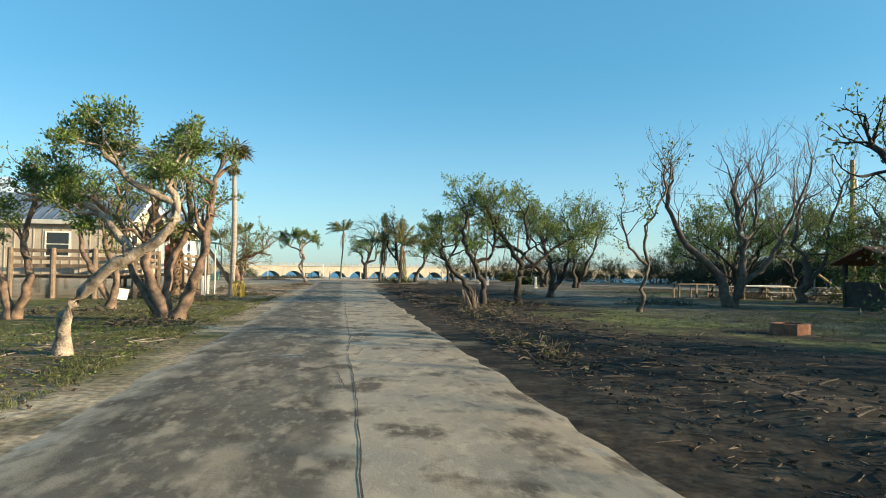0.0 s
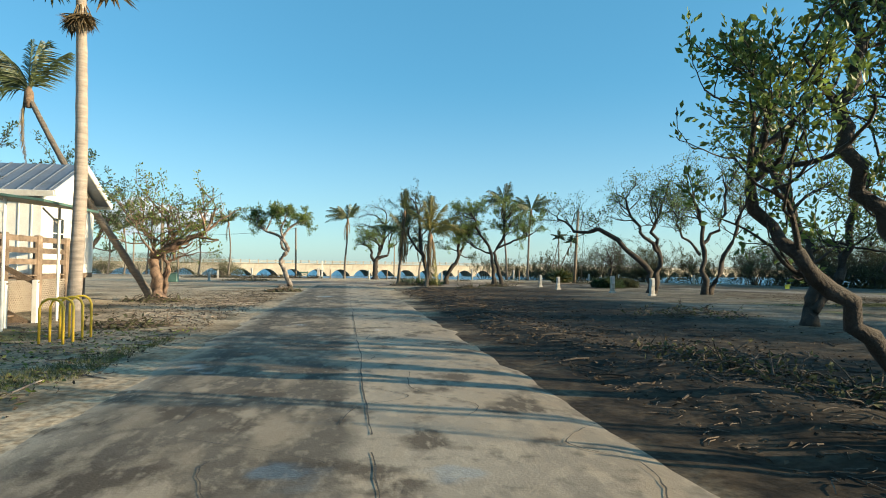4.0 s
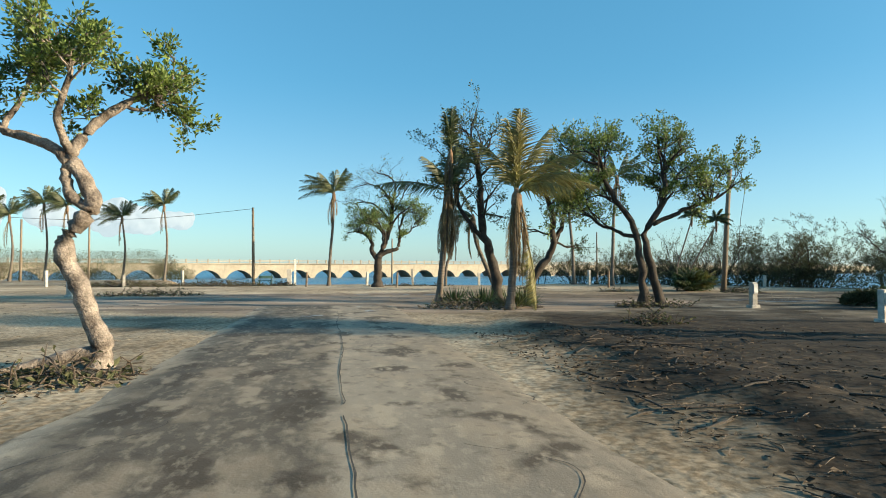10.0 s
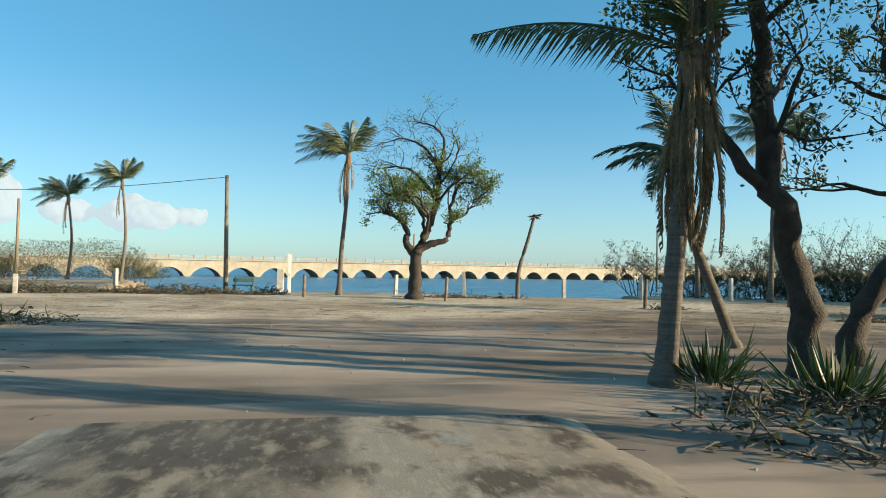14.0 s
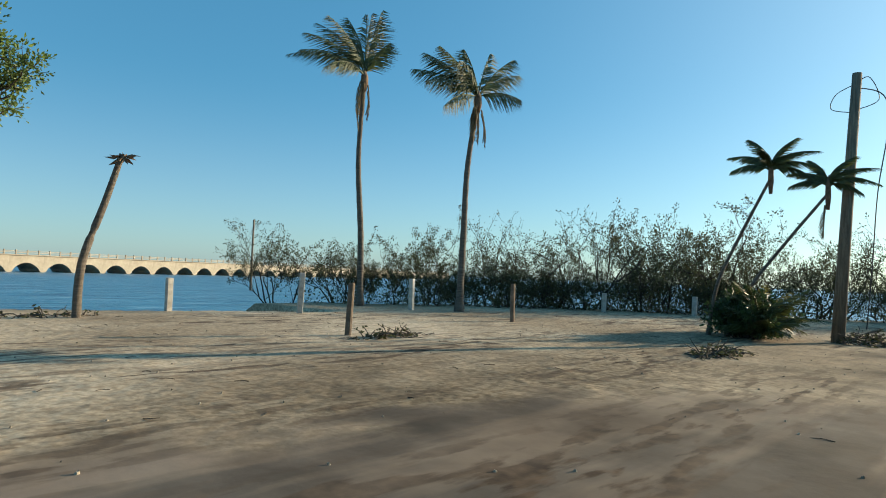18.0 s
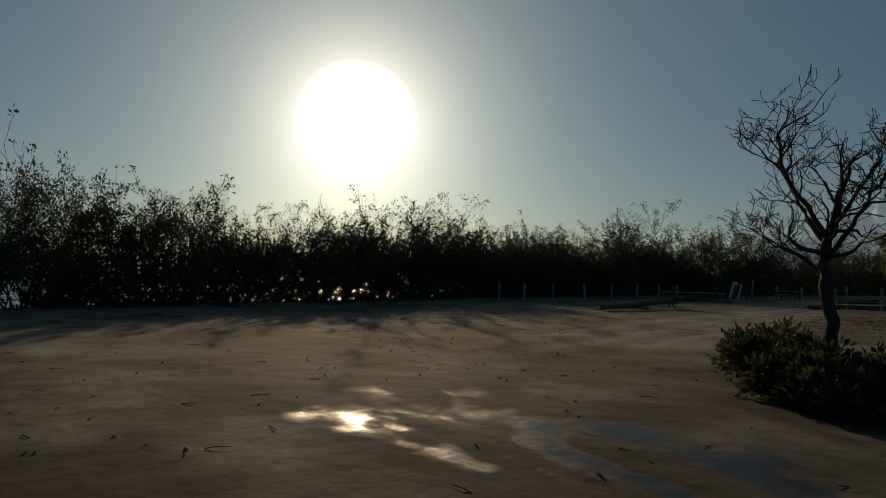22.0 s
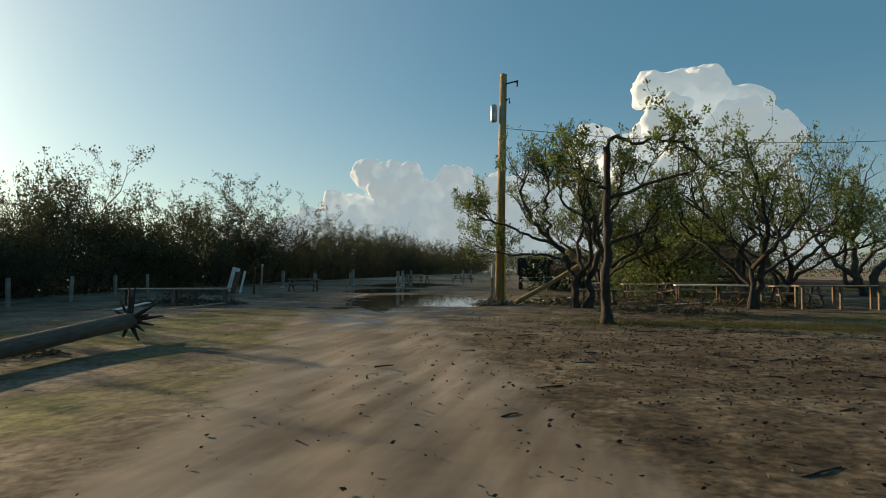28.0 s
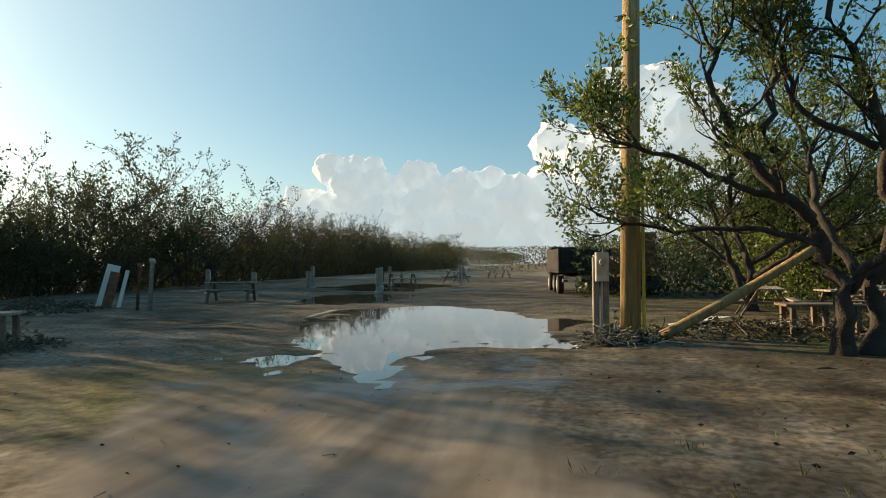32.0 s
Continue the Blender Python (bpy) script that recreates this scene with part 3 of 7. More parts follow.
    l.new(off.outputs[0], ab.inputs[0])
    lane = n.new("ShaderNodeMapRange")
    lane.inputs[1].default_value, lane.inputs[2].default_value = 2.35, 1.9
    l.new(ab.outputs[0], lane.inputs[0])
    both = n.new("ShaderNodeMath")
    both.operation = "MULTIPLY"
    l.new(lane.outputs[0], both.inputs[0])
    l.new(zone(n, l, P, (33, 55, 12, 15), 0.5), both.inputs[1])
    lane_track = both.outputs[0]
    col = mix(zone(n, l, P, (39.5, 50, 4.2, 9), 0.6), col, mix(patch, grass, mud))
    col = mix(zone(n, l, P, (27.2, 52, 3.0, 11), 0.6), col, mix(patch, mulch, debris))
    leafy = mix(noise_ramp(0.9, (0, 0, 0), (1, 1, 1), 0.42, 0.6, 5), noise_ramp(3.1, (0.06, 0.048, 0.034), (0.16, 0.125, 0.088), 0.34, 0.66, 10), noise_ramp(5.3, (0.12, 0.097, 0.07), (0.29, 0.24, 0.175), 0.34, 0.66, 10))
    col = mix(zone(n, l, P, (26.5, 51, 5.5, 9), 0.5), col, leafy)
    turf = noise_ramp(3.0, (0.07, 0.1, 0.03), (0.19, 0.22, 0.075), 0.35, 0.62)
    col = mix(zone(n, l, tc.outputs["Object"], (26.0, 45.2, 4.6, 1.1), 0.8), col, turf)
    col = mix(zone(n, l, P, (36.0, 56.5, 2.2, 5.0), 0.8), col, mix(patch, mud, turf))
    col = mix(lane_track, col, track)
    east = zone(n, l, P, (24, 30, 8.5, 20), 0.5)
    col = mix(east, col, mix(patch, debris, mix(patch, mulch, grass)))
    green = zone(n, l, P, (30.5, 32, 5.0, 5.5), 0.6)
    col = mix(green, col, mix(patch, debris, grass))
    clean = noise_ramp(0.3, (0.54, 0.425, 0.3), (0.7, 0.56, 0.405))
    col = mix(zone(n, l, P, (4, 93, 40, 11.5), 0.3), col, clean)
    rgb = n.new("ShaderNodeRGB")
    rgb.outputs[0].default_value = (0.55, 0.55, 0.55, 1)
    half_ = rgb.outputs[0]
    # driven sand, pressed smooth, round the turn at the road's end and down the track
    pressed = noise_ramp(0.5, (0.27, 0.21, 0.16), (0.41, 0.325, 0.25), 0.36, 0.64, 4, (0.5, 1.3, 1))
    turn = zone(n, l, P, (2, 77.5, 14, 8), 0.25)
    col = mix(turn, col, pressed)
    damp = noise_ramp(0.5, (0, 0, 0), (1, 1, 1), 0.47, 0.55, 6, (0.3, 1.7, 1))
    wash = noise_ramp(1.0, (0.16, 0.135, 0.11), (0.24, 0.2, 0.165), 0.35, 0.65)
    col = mix(mix(turn, black, damp), col, wash)
    smooth_ = mix(1.0, mix(1.0, turn, lane_track, "ADD"), mix(wetsand, black, half_), "ADD")
    smooth_ = mix(1.0, smooth_, mix(0.5, black, mix(zone(n, l, P, (-3, 94, 22, 10), 0.3), black, half_)), "ADD")
    # fine grain, which the wheels have pressed flat on the driven sand
    fine = noise_ramp(14, (0.52, 0.55, 0.53), (0.97, 1.0, 0.98), 0.3, 0.6, 8)
    col = mix(0.7, col, mix(smooth_, fine, white), "MULTIPLY")
    streak = noise_ramp(1.0, (0.6, 0.6, 0.6), (1, 1, 1), 0.35, 0.55, 5, (0.35, 1.6, 1))
    col = mix(0.25, col, streak, "MULTIPLY")
    speck = noise_ramp(9.0, (0.5, 0.46, 0.41), (1.08, 1.08, 1.08), 0.4, 0.58, 8)
    col = mix(0.75, col, mix(smooth_, speck, white), "MULTIPLY")
    cloudy = noise_ramp(0.16, (0.55, 0.51, 0.46), (1.1, 1.1, 1.1), 0.36, 0.6, 8)
    col = mix(0.7, col, cloudy, "MULTIPLY")
    # wrack of brown leaves and seaweed strewn in lines along the beach
    wrack = noise_ramp(2.6, (0, 0, 0), (1, 1, 1), 0.5, 0.57, 9, (0.4, 1.5, 1))
    crumbs = noise_ramp(5.0, (0.06, 0.04, 0.027), (0.19, 0.13, 0.085), 0.35, 0.65, 6)
    beach = zone(n, l, P, (8, 90, 32, 8.5), 0.5)
    strewn = mix(beach, black, mix(1.0, wrack, noise_ramp(0.35, (0.15, 0.15, 0.15), (1, 1, 1), 0.42, 0.58, 4, (0.25, 1.2, 1)), "MULTIPLY"))
    col = mix(strewn, col, crumbs)
    # mottled, darker tone over the sand past the road's end
    dark_mottle = noise_ramp(0.8, (0.36, 0.33, 0.29), (0.7, 0.67, 0.62), 0.38, 0.62, 7)
    col = mix(0.8, col, mix(zone(n, l, P, (15, 83.5, 11, 6), 0.7), white, dark_mottle), "MULTIPLY")
    drive = zone(n, l, P, (33, 54, 6, 22), 0.4)
    marks = noise_ramp(1.6, (0.5, 0.45, 0.4), (1.12, 1.1, 1.06), 0.42, 0.58, 7, (1.3, 0.16, 1))
    col = mix(0.45, col, mix(drive, white, marks), "MULTIPLY")
    # standing wet left by rain
    wet = mix(1.0, mix(zone(n, l, P, (20.6, 75.1, 3.2, 1.35), 0.6), black, white), noise_ramp(0.9, (0, 0, 0), (1, 1, 1), 0.47, 0.58, 7, (0.8, 1.4, 1)), "MULTIPLY")
    shine = mix(zone(n, l, P, (3.5, 82.6, 2.6, 0.7), 0.6), black, noise_ramp(1.1, (0, 0, 0), (1, 1, 1), 0.45, 0.52))
    wet = mix(1.0, wet, shine, "ADD")
    wet2 = mix(zone(n, l, P, (37.0, 43.5, 2.6, 6), 0.6), black, noise_ramp(0.6, (0, 0, 0), (1, 1, 1), 0.46, 0.6))
    wet = mix(1.0, wet, wet2, "ADD")
    rg = n.new("ShaderNodeMapRange")
    rg.inputs[3].default_value, rg.inputs[4].default_value = 0.95, 0.36
    l.new(wet, rg.inputs[0])
    l.new(rg.outputs[0], b.inputs["Roughness"])
    col = mix(wet, col, mix(1.0, col, noise_ramp(1.0, (0.5, 0.5, 0.5), (0.55, 0.55, 0.55)), "MULTIPLY"))
    l.new(col, b.inputs["Base Color"])
    bp = n.new("ShaderNodeBump")
    bp.inputs["Strength"].default_value, bp.inputs["Distance"].default_value = 0.75, 0.07
    bn = n.new("ShaderNodeTexNoise")
    bn.inputs["Scale"].default_value, bn.inputs["Detail"].default_value = 2.6, 12
    l.new(tc.outputs["Object"], bn.inputs[0])
    l.new(bn.outputs[0], bp.inputs["Height"])
    flat = n.new("ShaderNodeMapRange")
    flat.inputs[3].default_value, flat.inputs[4].default_value = 0.7, 0.16
    l.new(smooth_, flat.inputs[0])
    l.new(flat.outputs[0], bp.inputs["Strength"])
    l.new(bp.outputs[0], b.inputs["Normal"])
    return m


GROUND = ground_material()
solo("ground", ground_sheet(), GROUND, Matrix(), "sandy ground with storm debris and dark mulch", "ground", kind="structure", smooth=True)


def road_material():
    m = mat("worn asphalt with sand", (0.125, 0.112, 0.095), 0.85, var=0.4, scale=0.5, bump=0.15, bscale=45, tint=(0.25, 0.22, 0.18), spec=0.3)
    n, l = m.node_tree.nodes, m.node_tree.links
    b = n["Principled BSDF"]
    old = b.inputs["Base Color"].links[0].from_socket
    tc = n.new("ShaderNodeTexCoord")

    def blotch(scale, stretch, lo, hi, c):
        mp = n.new("ShaderNodeMapping")
        mp.inputs["Scale"].default_value = stretch
        l.new(tc.outputs["Object"], mp.inputs[0])
        t = n.new("ShaderNodeTexNoise")
        t.inputs["Scale"].default_value, t.inputs["Detail"].default_value = scale, 7
        l.new(mp.outputs[0], t.inputs[0])
        r = n.new("ShaderNodeMapRange")
        r.inputs[1].default_value, r.inputs[2].default_value = lo, hi
        l.new(t.outputs[0], r.inputs[0])
        x = n.new("ShaderNodeMix")
        x.data_type = "RGBA"
        x.inputs[7].default_value = (*c, 1)
        l.new(r.outputs[0], x.inputs[0])
        return x

    sand = blotch(1.4, (1.3, 0.5, 1), 0.5, 0.64, (0.29, 0.245, 0.19))
    wet = blotch(1.3, (1.0, 0.75, 1), 0.53, 0.61, (0.085, 0.07, 0.054))
    pale = blotch(2.3, (1.2, 0.6, 1), 0.56, 0.66, (0.33, 0.285, 0.225))
    # the right lane and both edges are paler than the left lane
    sx = n.new("ShaderNodeSeparateXYZ")
    wob = n.new("ShaderNodeTexNoise")
    wob.inputs["Scale"].default_value, wob.inputs["Detail"].default_value = 0.9, 6
    l.new(tc.outputs["Object"], wob.inputs[0])
    l.new(tc.outputs["Object"], sx.inputs[0])
    ad = n.new("ShaderNodeMath")
    ad.operation = "MULTIPLY_ADD"
    ad.inputs[1].default_value = 0.7
    l.new(wob.outputs[0], ad.inputs[0])
    l.new(sx.outputs[0], ad.inputs[2])
    lanes = n.new("ShaderNodeValToRGB")
    e = lanes.color_ramp.elements
    e[0].position, e[0].color = 0.0, (0.27, 0.24, 0.195, 1)
    e[1].position, e[1].color = 1.0, (0.30, 0.265, 0.215, 1)
    for p_, c_ in ((0.10, (0.25, 0.222, 0.182)), (0.16, (0.098, 0.085, 0.07)), (0.49, (0.11, 0.096, 0.079)), (0.53, (0.29, 0.257, 0.212)), (0.8, (0.25, 0.22, 0.182))):
        q = e.new(p_)
        q.color = (*c_, 1)
    mr = n.new("ShaderNodeMapRange")
    mr.inputs[1].default_value, mr.inputs[2].default_value = -2.7, 3.1
    l.new(ad.outputs[0], mr.inputs[0])
    l.new(mr.outputs[0], lanes.inputs[0])
    lm = n.new("ShaderNodeMix")
    lm.data_type = "RGBA"
    lm.inputs[0].default_value = 0.7
    l.new(old, lm.inputs[6])
    l.new(lanes.outputs[0], lm.inputs[7])
    old = lm.outputs[2]
    l.new(old, sand.inputs[6])
    l.new(sand.outputs[2], wet.inputs[6])
    l.new(wet.outputs[2], pale.inputs[6])
    grit = blotch(9, (1.5, 0.6, 1), 0.53, 0.8, (0.33, 0.29, 0.235))
    spots = blotch(6, (1.0, 0.8, 1), 0.56, 0.84, (0.065, 0.058, 0.048))
    l.new(pale.outputs[2], grit.inputs[6])
    l.new(grit.outputs[2], spots.inputs[6])
    tone = n.new("ShaderNodeValToRGB")
    te = tone.color_ramp.elements
    te[0].position, te[0].color = 0.0, (1.5, 1.38, 1.22, 1)
    te[1].position, te[1].color = 1.0, (1.3, 1.2, 1.07, 1)
    for p_, c_ in ((0.08, 1.3), (0.15, 0.72), (0.34, 0.86), (0.5, 0.74), (0.54, 1.12), (0.7, 1.08), (0.88, 0.86)):
        te.new(p_).color = (c_, c_ * 0.95, c_ * 0.87, 1)
    l.new(mr.outputs[0], tone.inputs[0])
    lane_mix = n.new("ShaderNodeMix")
    lane_mix.data_type, lane_mix.blend_type = "RGBA", "MULTIPLY"
    lane_mix.inputs[0].default_value = 1.0
    l.new(spots.outputs[2], lane_mix.inputs[6])
    l.new(tone.outputs[0], lane_mix.inputs[7])
    l.new(lane_mix.outputs[2], b.inputs["Base Color"])
    # damp spots shine where rain has not dried
    dm = n.new("ShaderNodeTexNoise")
    dm.inputs["Scale"].default_value, dm.inputs["Detail"].default_value = 0.62, 5
    l.new(tc.outputs["Object"], dm.inputs[0])
    gl = n.new("ShaderNodeMapRange")
    gl.inputs[1].default_value, gl.inputs[2].default_value = 0.65, 0.7
    gl.inputs[3].default_value, gl.inputs[4].default_value = 0.88, 0.28
    l.new(dm.outputs[0], gl.inputs[0])
    l.new(gl.outputs[0], b.inputs["Roughness"])
    return m


ROAD = road_material()
g = Geo()
ny = 190
for j in range(ny + 1):
    y = -30 + 103 * j / ny
    l0 = -3.05 + 0.16 * noise.noise(Vector((1, y * 0.7, 0))) + 0.12 * noise.noise(Vector((1, y * 2.3, 0)))
    r0 = 2.72 + 0.16 * noise.noise(Vector((5, y * 0.7, 0))) + 0.12 * noise.noise(Vector((5, y * 2.3, 0)))
    for k in range(9):
        f = k / 8
        x = l0 + (r0 - l0) * f
        g.v.append(Vector((x, y, 0.055 - 0.05 * (abs(f - 0.5) * 2) ** 4 - (0.06 if k in (0, 8) else 0))))
for j in range(ny):
    for k in range(8):
        a = j * 9 + k
        g.f.append((a, a + 1, a + 10, a + 9))
solo("road", g, ROAD, Matrix(), "cracked worn asphalt road dusted with sand", "road", kind="structure", smooth=True)

CRACK = mat("dark tar crack", (0.05, 0.045, 0.038), 0.9, var=0.2, scale=8, bump=0.3)
rng = random.Random(12)
road_ob = scene.objects["road"]


def crack(pts, w):
    g = Geo()
    c = curve_pts(pts, len(pts) * 7)
    for i, p in enumerate(c):
        x = p.x + rng.gauss(0, 0.008)
        ww = w * rng.uniform(0.5, 1.5)
        z = 0.055 - 0.05 * (abs(x + 0.17) / 2.9) ** 4 + 0.006
        g.v += [Vector((x - ww, p.y, z)), Vector((x + ww, p.y, z))]
        if i:
            k = 2 * i
            g.f.append((k - 2, k - 1, k + 1, k))
    part("crack", g, CRACK, road_ob)


for k in range(9):
    y0 = 4 + 7.4 * k
    crack([(0.15 + rng.uniform(-0.05, 0.05), y0 + i * 2.3, 0) for i in range(4)], 0.007)
for k in range(34):
    x0, y0 = rng.uniform(-2.2, 2.0), rng.uniform(3, 68)
    crack([(x0 + i * rng.uniform(-0.25, 0.4), y0 + i * rng.uniform(0.3, 0.9), 0) for i in range(4)], 0.005)

# ---- water ----
WATER = bpy.data.materials.new("sea water")
WATER.use_nodes = True
n, l = WATER.node_tree.nodes, WATER.node_tree.links
b = n["Principled BSDF"]
b.inputs["Base Color"].default_value = (0.03, 0.14, 0.25, 1)
b.inputs["Roughness"].default_value = 0.3
b.inputs["Specular IOR Level"].default_value = 0.22
wc = n.new("ShaderNodeTexCoord")


def waves(scale, stretch, detail):
    m_ = n.new("ShaderNodeMapping")
    m_.inputs["Scale"].default_value = stretch
    l.new(wc.outputs["Object"], m_.inputs[0])
    t_ = n.new("ShaderNodeTexNoise")
    t_.inputs["Scale"].default_value, t_.inputs["Detail"].default_value = scale, detail
    l.new(m_.outputs[0], t_.inputs[0])
    return t_.outputs[0]


wb = n.new("ShaderNodeBump")
wb.inputs["Strength"].default_value, wb.inputs["Distance"].default_value = 1.0, 0.7
l.new(waves(0.7, (0.45, 1.3, 1), 8), wb.inputs["Height"])
l.new(wb.outputs[0], b.inputs["Normal"])
shade = n.new("ShaderNodeValToRGB")
e = shade.color_ramp.elements
e[0].position, e[0].color = 0.36, (0.02, 0.105, 0.2, 1)
e[1].position, e[1].color = 0.6, (0.07, 0.235, 0.36, 1)
foam = e.new(0.7)
foam.color = (0.3, 0.42, 0.5, 1)
l.new(waves(0.55, (0.22, 1.2, 1), 8), shade.inputs[0])
l.new(shade.outputs[0], b.inputs["Base Color"])
g = Geo()
g.quad((-900, 60, -1.6), (1200, 60, -1.6), (1200, 1500, -1.6), (-900, 1500, -1.6))
g.quad((46, -400, -1.6), (1200, -400, -1.6), (1200, 60, -1.6), (46, 60, -1.6))
solo("water", g, WATER, Matrix(), "choppy blue sea water", "water", kind="structure")


PUDDLE = bpy.data.materials.new("muddy puddle water")
PUDDLE.use_nodes = True
b = PUDDLE.node_tree.nodes["Principled BSDF"]
b.inputs["Base Color"].default_value = (0.05, 0.045, 0.035, 1)
b.inputs["Roughness"].default_value = 0.03
b.inputs["IOR"].default_value = 1.33
for cx, cy, rx, ry, dep in PUDDLES:
    g = Geo()
    ring = [Vector((1.25 * rx * math.cos(a * 0.2618), 1.25 * ry * math.sin(a * 0.2618), 0)) for a in range(24)]
    g.v, g.f = ring, [tuple(range(24))]
    solo("puddle", g, PUDDLE, (cx, cy, -0.055 if dep > 0.1 else -0.05), "shallow rain puddle on the muddy track", "puddle", "rain puddles")

# ---- the arch bridge over the water ----
def arch_span(w=8.1, deck=2.0, base=-2.0, half=3.6):
    """One span: spandrel walls with an arched opening and the barrel between them."""
    g = Geo()
    n = 14
    top = 0.4
    xs = [-w / 2] + [-w * 0.41 + w * 0.82 * i / n for i in range(n + 1)] + [w / 2]
    low = [base]
    for i in range(n + 1):
        a = math.pi * i / n
        low.append(base + 0.5 + (top - base - 0.5) * math.sin(a) ** 0.8 if 0 < i < n else base + 0.3)
    low.append(base)
    for y in (-half, half):
        k = len(g.v)
        for x, z in zip(xs, low):
            g.v += [Vector((x, y, z)), Vector((x, y, deck))]
        for i in range(len(xs) - 1):
            q = k + 2 * i
            g.f.append((q, q + 2, q + 3, q + 1) if y < 0 else (q, q + 1, q + 3, q + 2))
    m = 2 * len(xs)
    for i in range(len(xs) - 1):
        g.f.append((2 * i, m + 2 * i, m + 2 * i + 2, 2 * i + 2))
    return g


bridge = thing("arch_bridge", Matrix.Translation((-41.05, 222.97, 0.22)) @ Matrix.Rotation(math.atan2(2.9, 7.56), 4, "Z"),
               "long pale concrete railway viaduct with many low arches", "bridge")
span_mesh = arch_span().mesh("arch_span", CONCRETE)
pg = Geo()
pg.box((-0.16, -0.12, 0), (0.16, 0.12, 1.05), bev=0.02)
post_mesh = pg.mesh("rail_post", CONCRETE)
for i in range(-30, 44):
    part("arch", span_mesh, CONCRETE, bridge, at=Matrix.Translation((8.1 * i, 0, 0)))
    for s in range(3):
        if -24 <= i < 34:
            part("rail_post", post_mesh, CONCRETE, bridge, at=Matrix.Translation((8.1 * i + 2.7 * s, -3.7, 2.27)))
g = Geo()
g.box((-8.1 * 30.5, -3.95, 2.0), (8.1 * 43.5, 3.95, 2.27), bev=0.05)
part("deck", g, CONCRETE, bridge)
g = Geo()
for z in (2.62, 2.95):
    g.box((-8.1 * 30, -3.76, z), (8.1 * 43, -3.66, z + 0.14))
part("railing", g, CONCRETE, bridge)


# ---- trees by the road ----
def v(a, z, b=0.0):
    """A point a metres to the right and b ahead, at height z, for things seen along the road."""
    return Vector((0.985 * a + 0.16 * b, -0.16 * a + 0.985 * b, z))


GL = dict(leaf=11, tuft=0.66, leaf_size=0.076, clump=0.18, spread=0.7, kink=0.022)
tree("gumbo_limbo_tree", (-4.7, 11.7, 0), [([v(0, 0), v(0.12, 0.8), v(0.8, 1.5), v(1.6, 1.95), v(1.9, 2.5), v(1.75, 3.1)], 0.14, 0.06, 5),
     ([v(1.1, 1.7), v(0.5, 2.4, 0.3), v(-0.4, 2.8, 0.5)], 0.08, 0.05, 6), ([v(1.9, 2.6), v(1.2, 3.0, -0.3), v(0.8, 3.5, -0.4)], 0.07, 0.04, 5)],
     "leaning pale-barked gumbo limbo tree with a green crown", BARK_PALE, LEAF, 3, depth=4, reach=0.5, leaf=12, leaf_size=0.062, clump=0.15, spread=0.75, kink=0.03)
tree("gumbo_limbo_tree", (-4.7, 18.4, 0), [([v(0, 0), v(-0.5, 1.0), v(-0.7, 2.1), v(-0.4, 3.3)], 0.19, 0.08, 7), ([v(0.15, 0), v(0.7, 1.2), v(1.0, 2.5), v(1.2, 4.0)], 0.2, 0.08, 9),
     ([v(-0.1, 0), v(-0.2, 1.4, 0.4), v(0.3, 2.8, 0.5), v(0.3, 4.2, 0.3)], 0.15, 0.06, 7), ([v(-0.2, 0.1), v(-1.1, 1.3, 0.2), v(-1.6, 2.6, 0.5), v(-2.2, 3.4)], 0.13, 0.05, 7)],
     "multi-trunk gumbo limbo tree with a green crown", BARK_RED, LEAF, 5, reach=0.85, **GL)
tree("gumbo_limbo_tree", (-9.2, 19.5, 0), [([v(0, 0), v(-0.3, 1.0), v(-0.9, 2.2), v(-1.2, 3.6)], 0.17, 0.07, 8), ([v(0.1, 0), v(0.5, 1.2), v(0.3, 2.4), v(0.9, 3.8)], 0.15, 0.06, 8)],
     "gumbo limbo tree beside the cottage", BARK_RED, LEAF, 6, reach=0.95, **GL)
tree("gumbo_limbo_tree", (-8.0, 23.6, 0), [([v(0, 0), v(0.2, 1.2), v(-0.2, 2.4), v(0.4, 3.8)], 0.16, 0.07, 8), ([v(0, 0.3), v(-0.7, 1.4), v(-1.1, 2.6), v(-1.0, 3.6)], 0.12, 0.06, 7)],
     "gumbo limbo tree in front of the deck", BARK_RED, LEAF, 8, reach=0.9, **GL)
tree("gumbo_limbo_tree", (-10.5, 13.8, 0), [([v(0, 0), v(0.4, 1.2), v(0.2, 2.6), v(0.8, 4.2)], 0.17, 0.07, 9), ([v(0, 0.3), v(-0.8, 1.6), v(-1.0, 3.4)], 0.13, 0.06, 8)],
     "gumbo limbo tree with a wide crown", BARK_RED, LEAF, 9, reach=1.05, **GL)
tree("gumbo_limbo_tree", (-6.8, 5.2, 0), [([v(0, 0), v(0.3, 1.6), v(0.9, 2.6), v(1.7, 3.4, 0.9), v(2.3, 3.7, 1.6)], 0.16, 0.03, 4), ([v(0.3, 1.6), v(-0.6, 3.0), v(-1.4, 4.4)], 0.14, 0.06, 9)],
     "gumbo limbo tree reaching over the road", BARK_RED, LEAF_YELLOW, 10, reach=0.42, **GL)
ST = dict(leaf=7, tuft=0.62, leaf_size=0.085, clump=0.16, kink=0.055, from_=0.4, spread=0.65, wig=0.45)
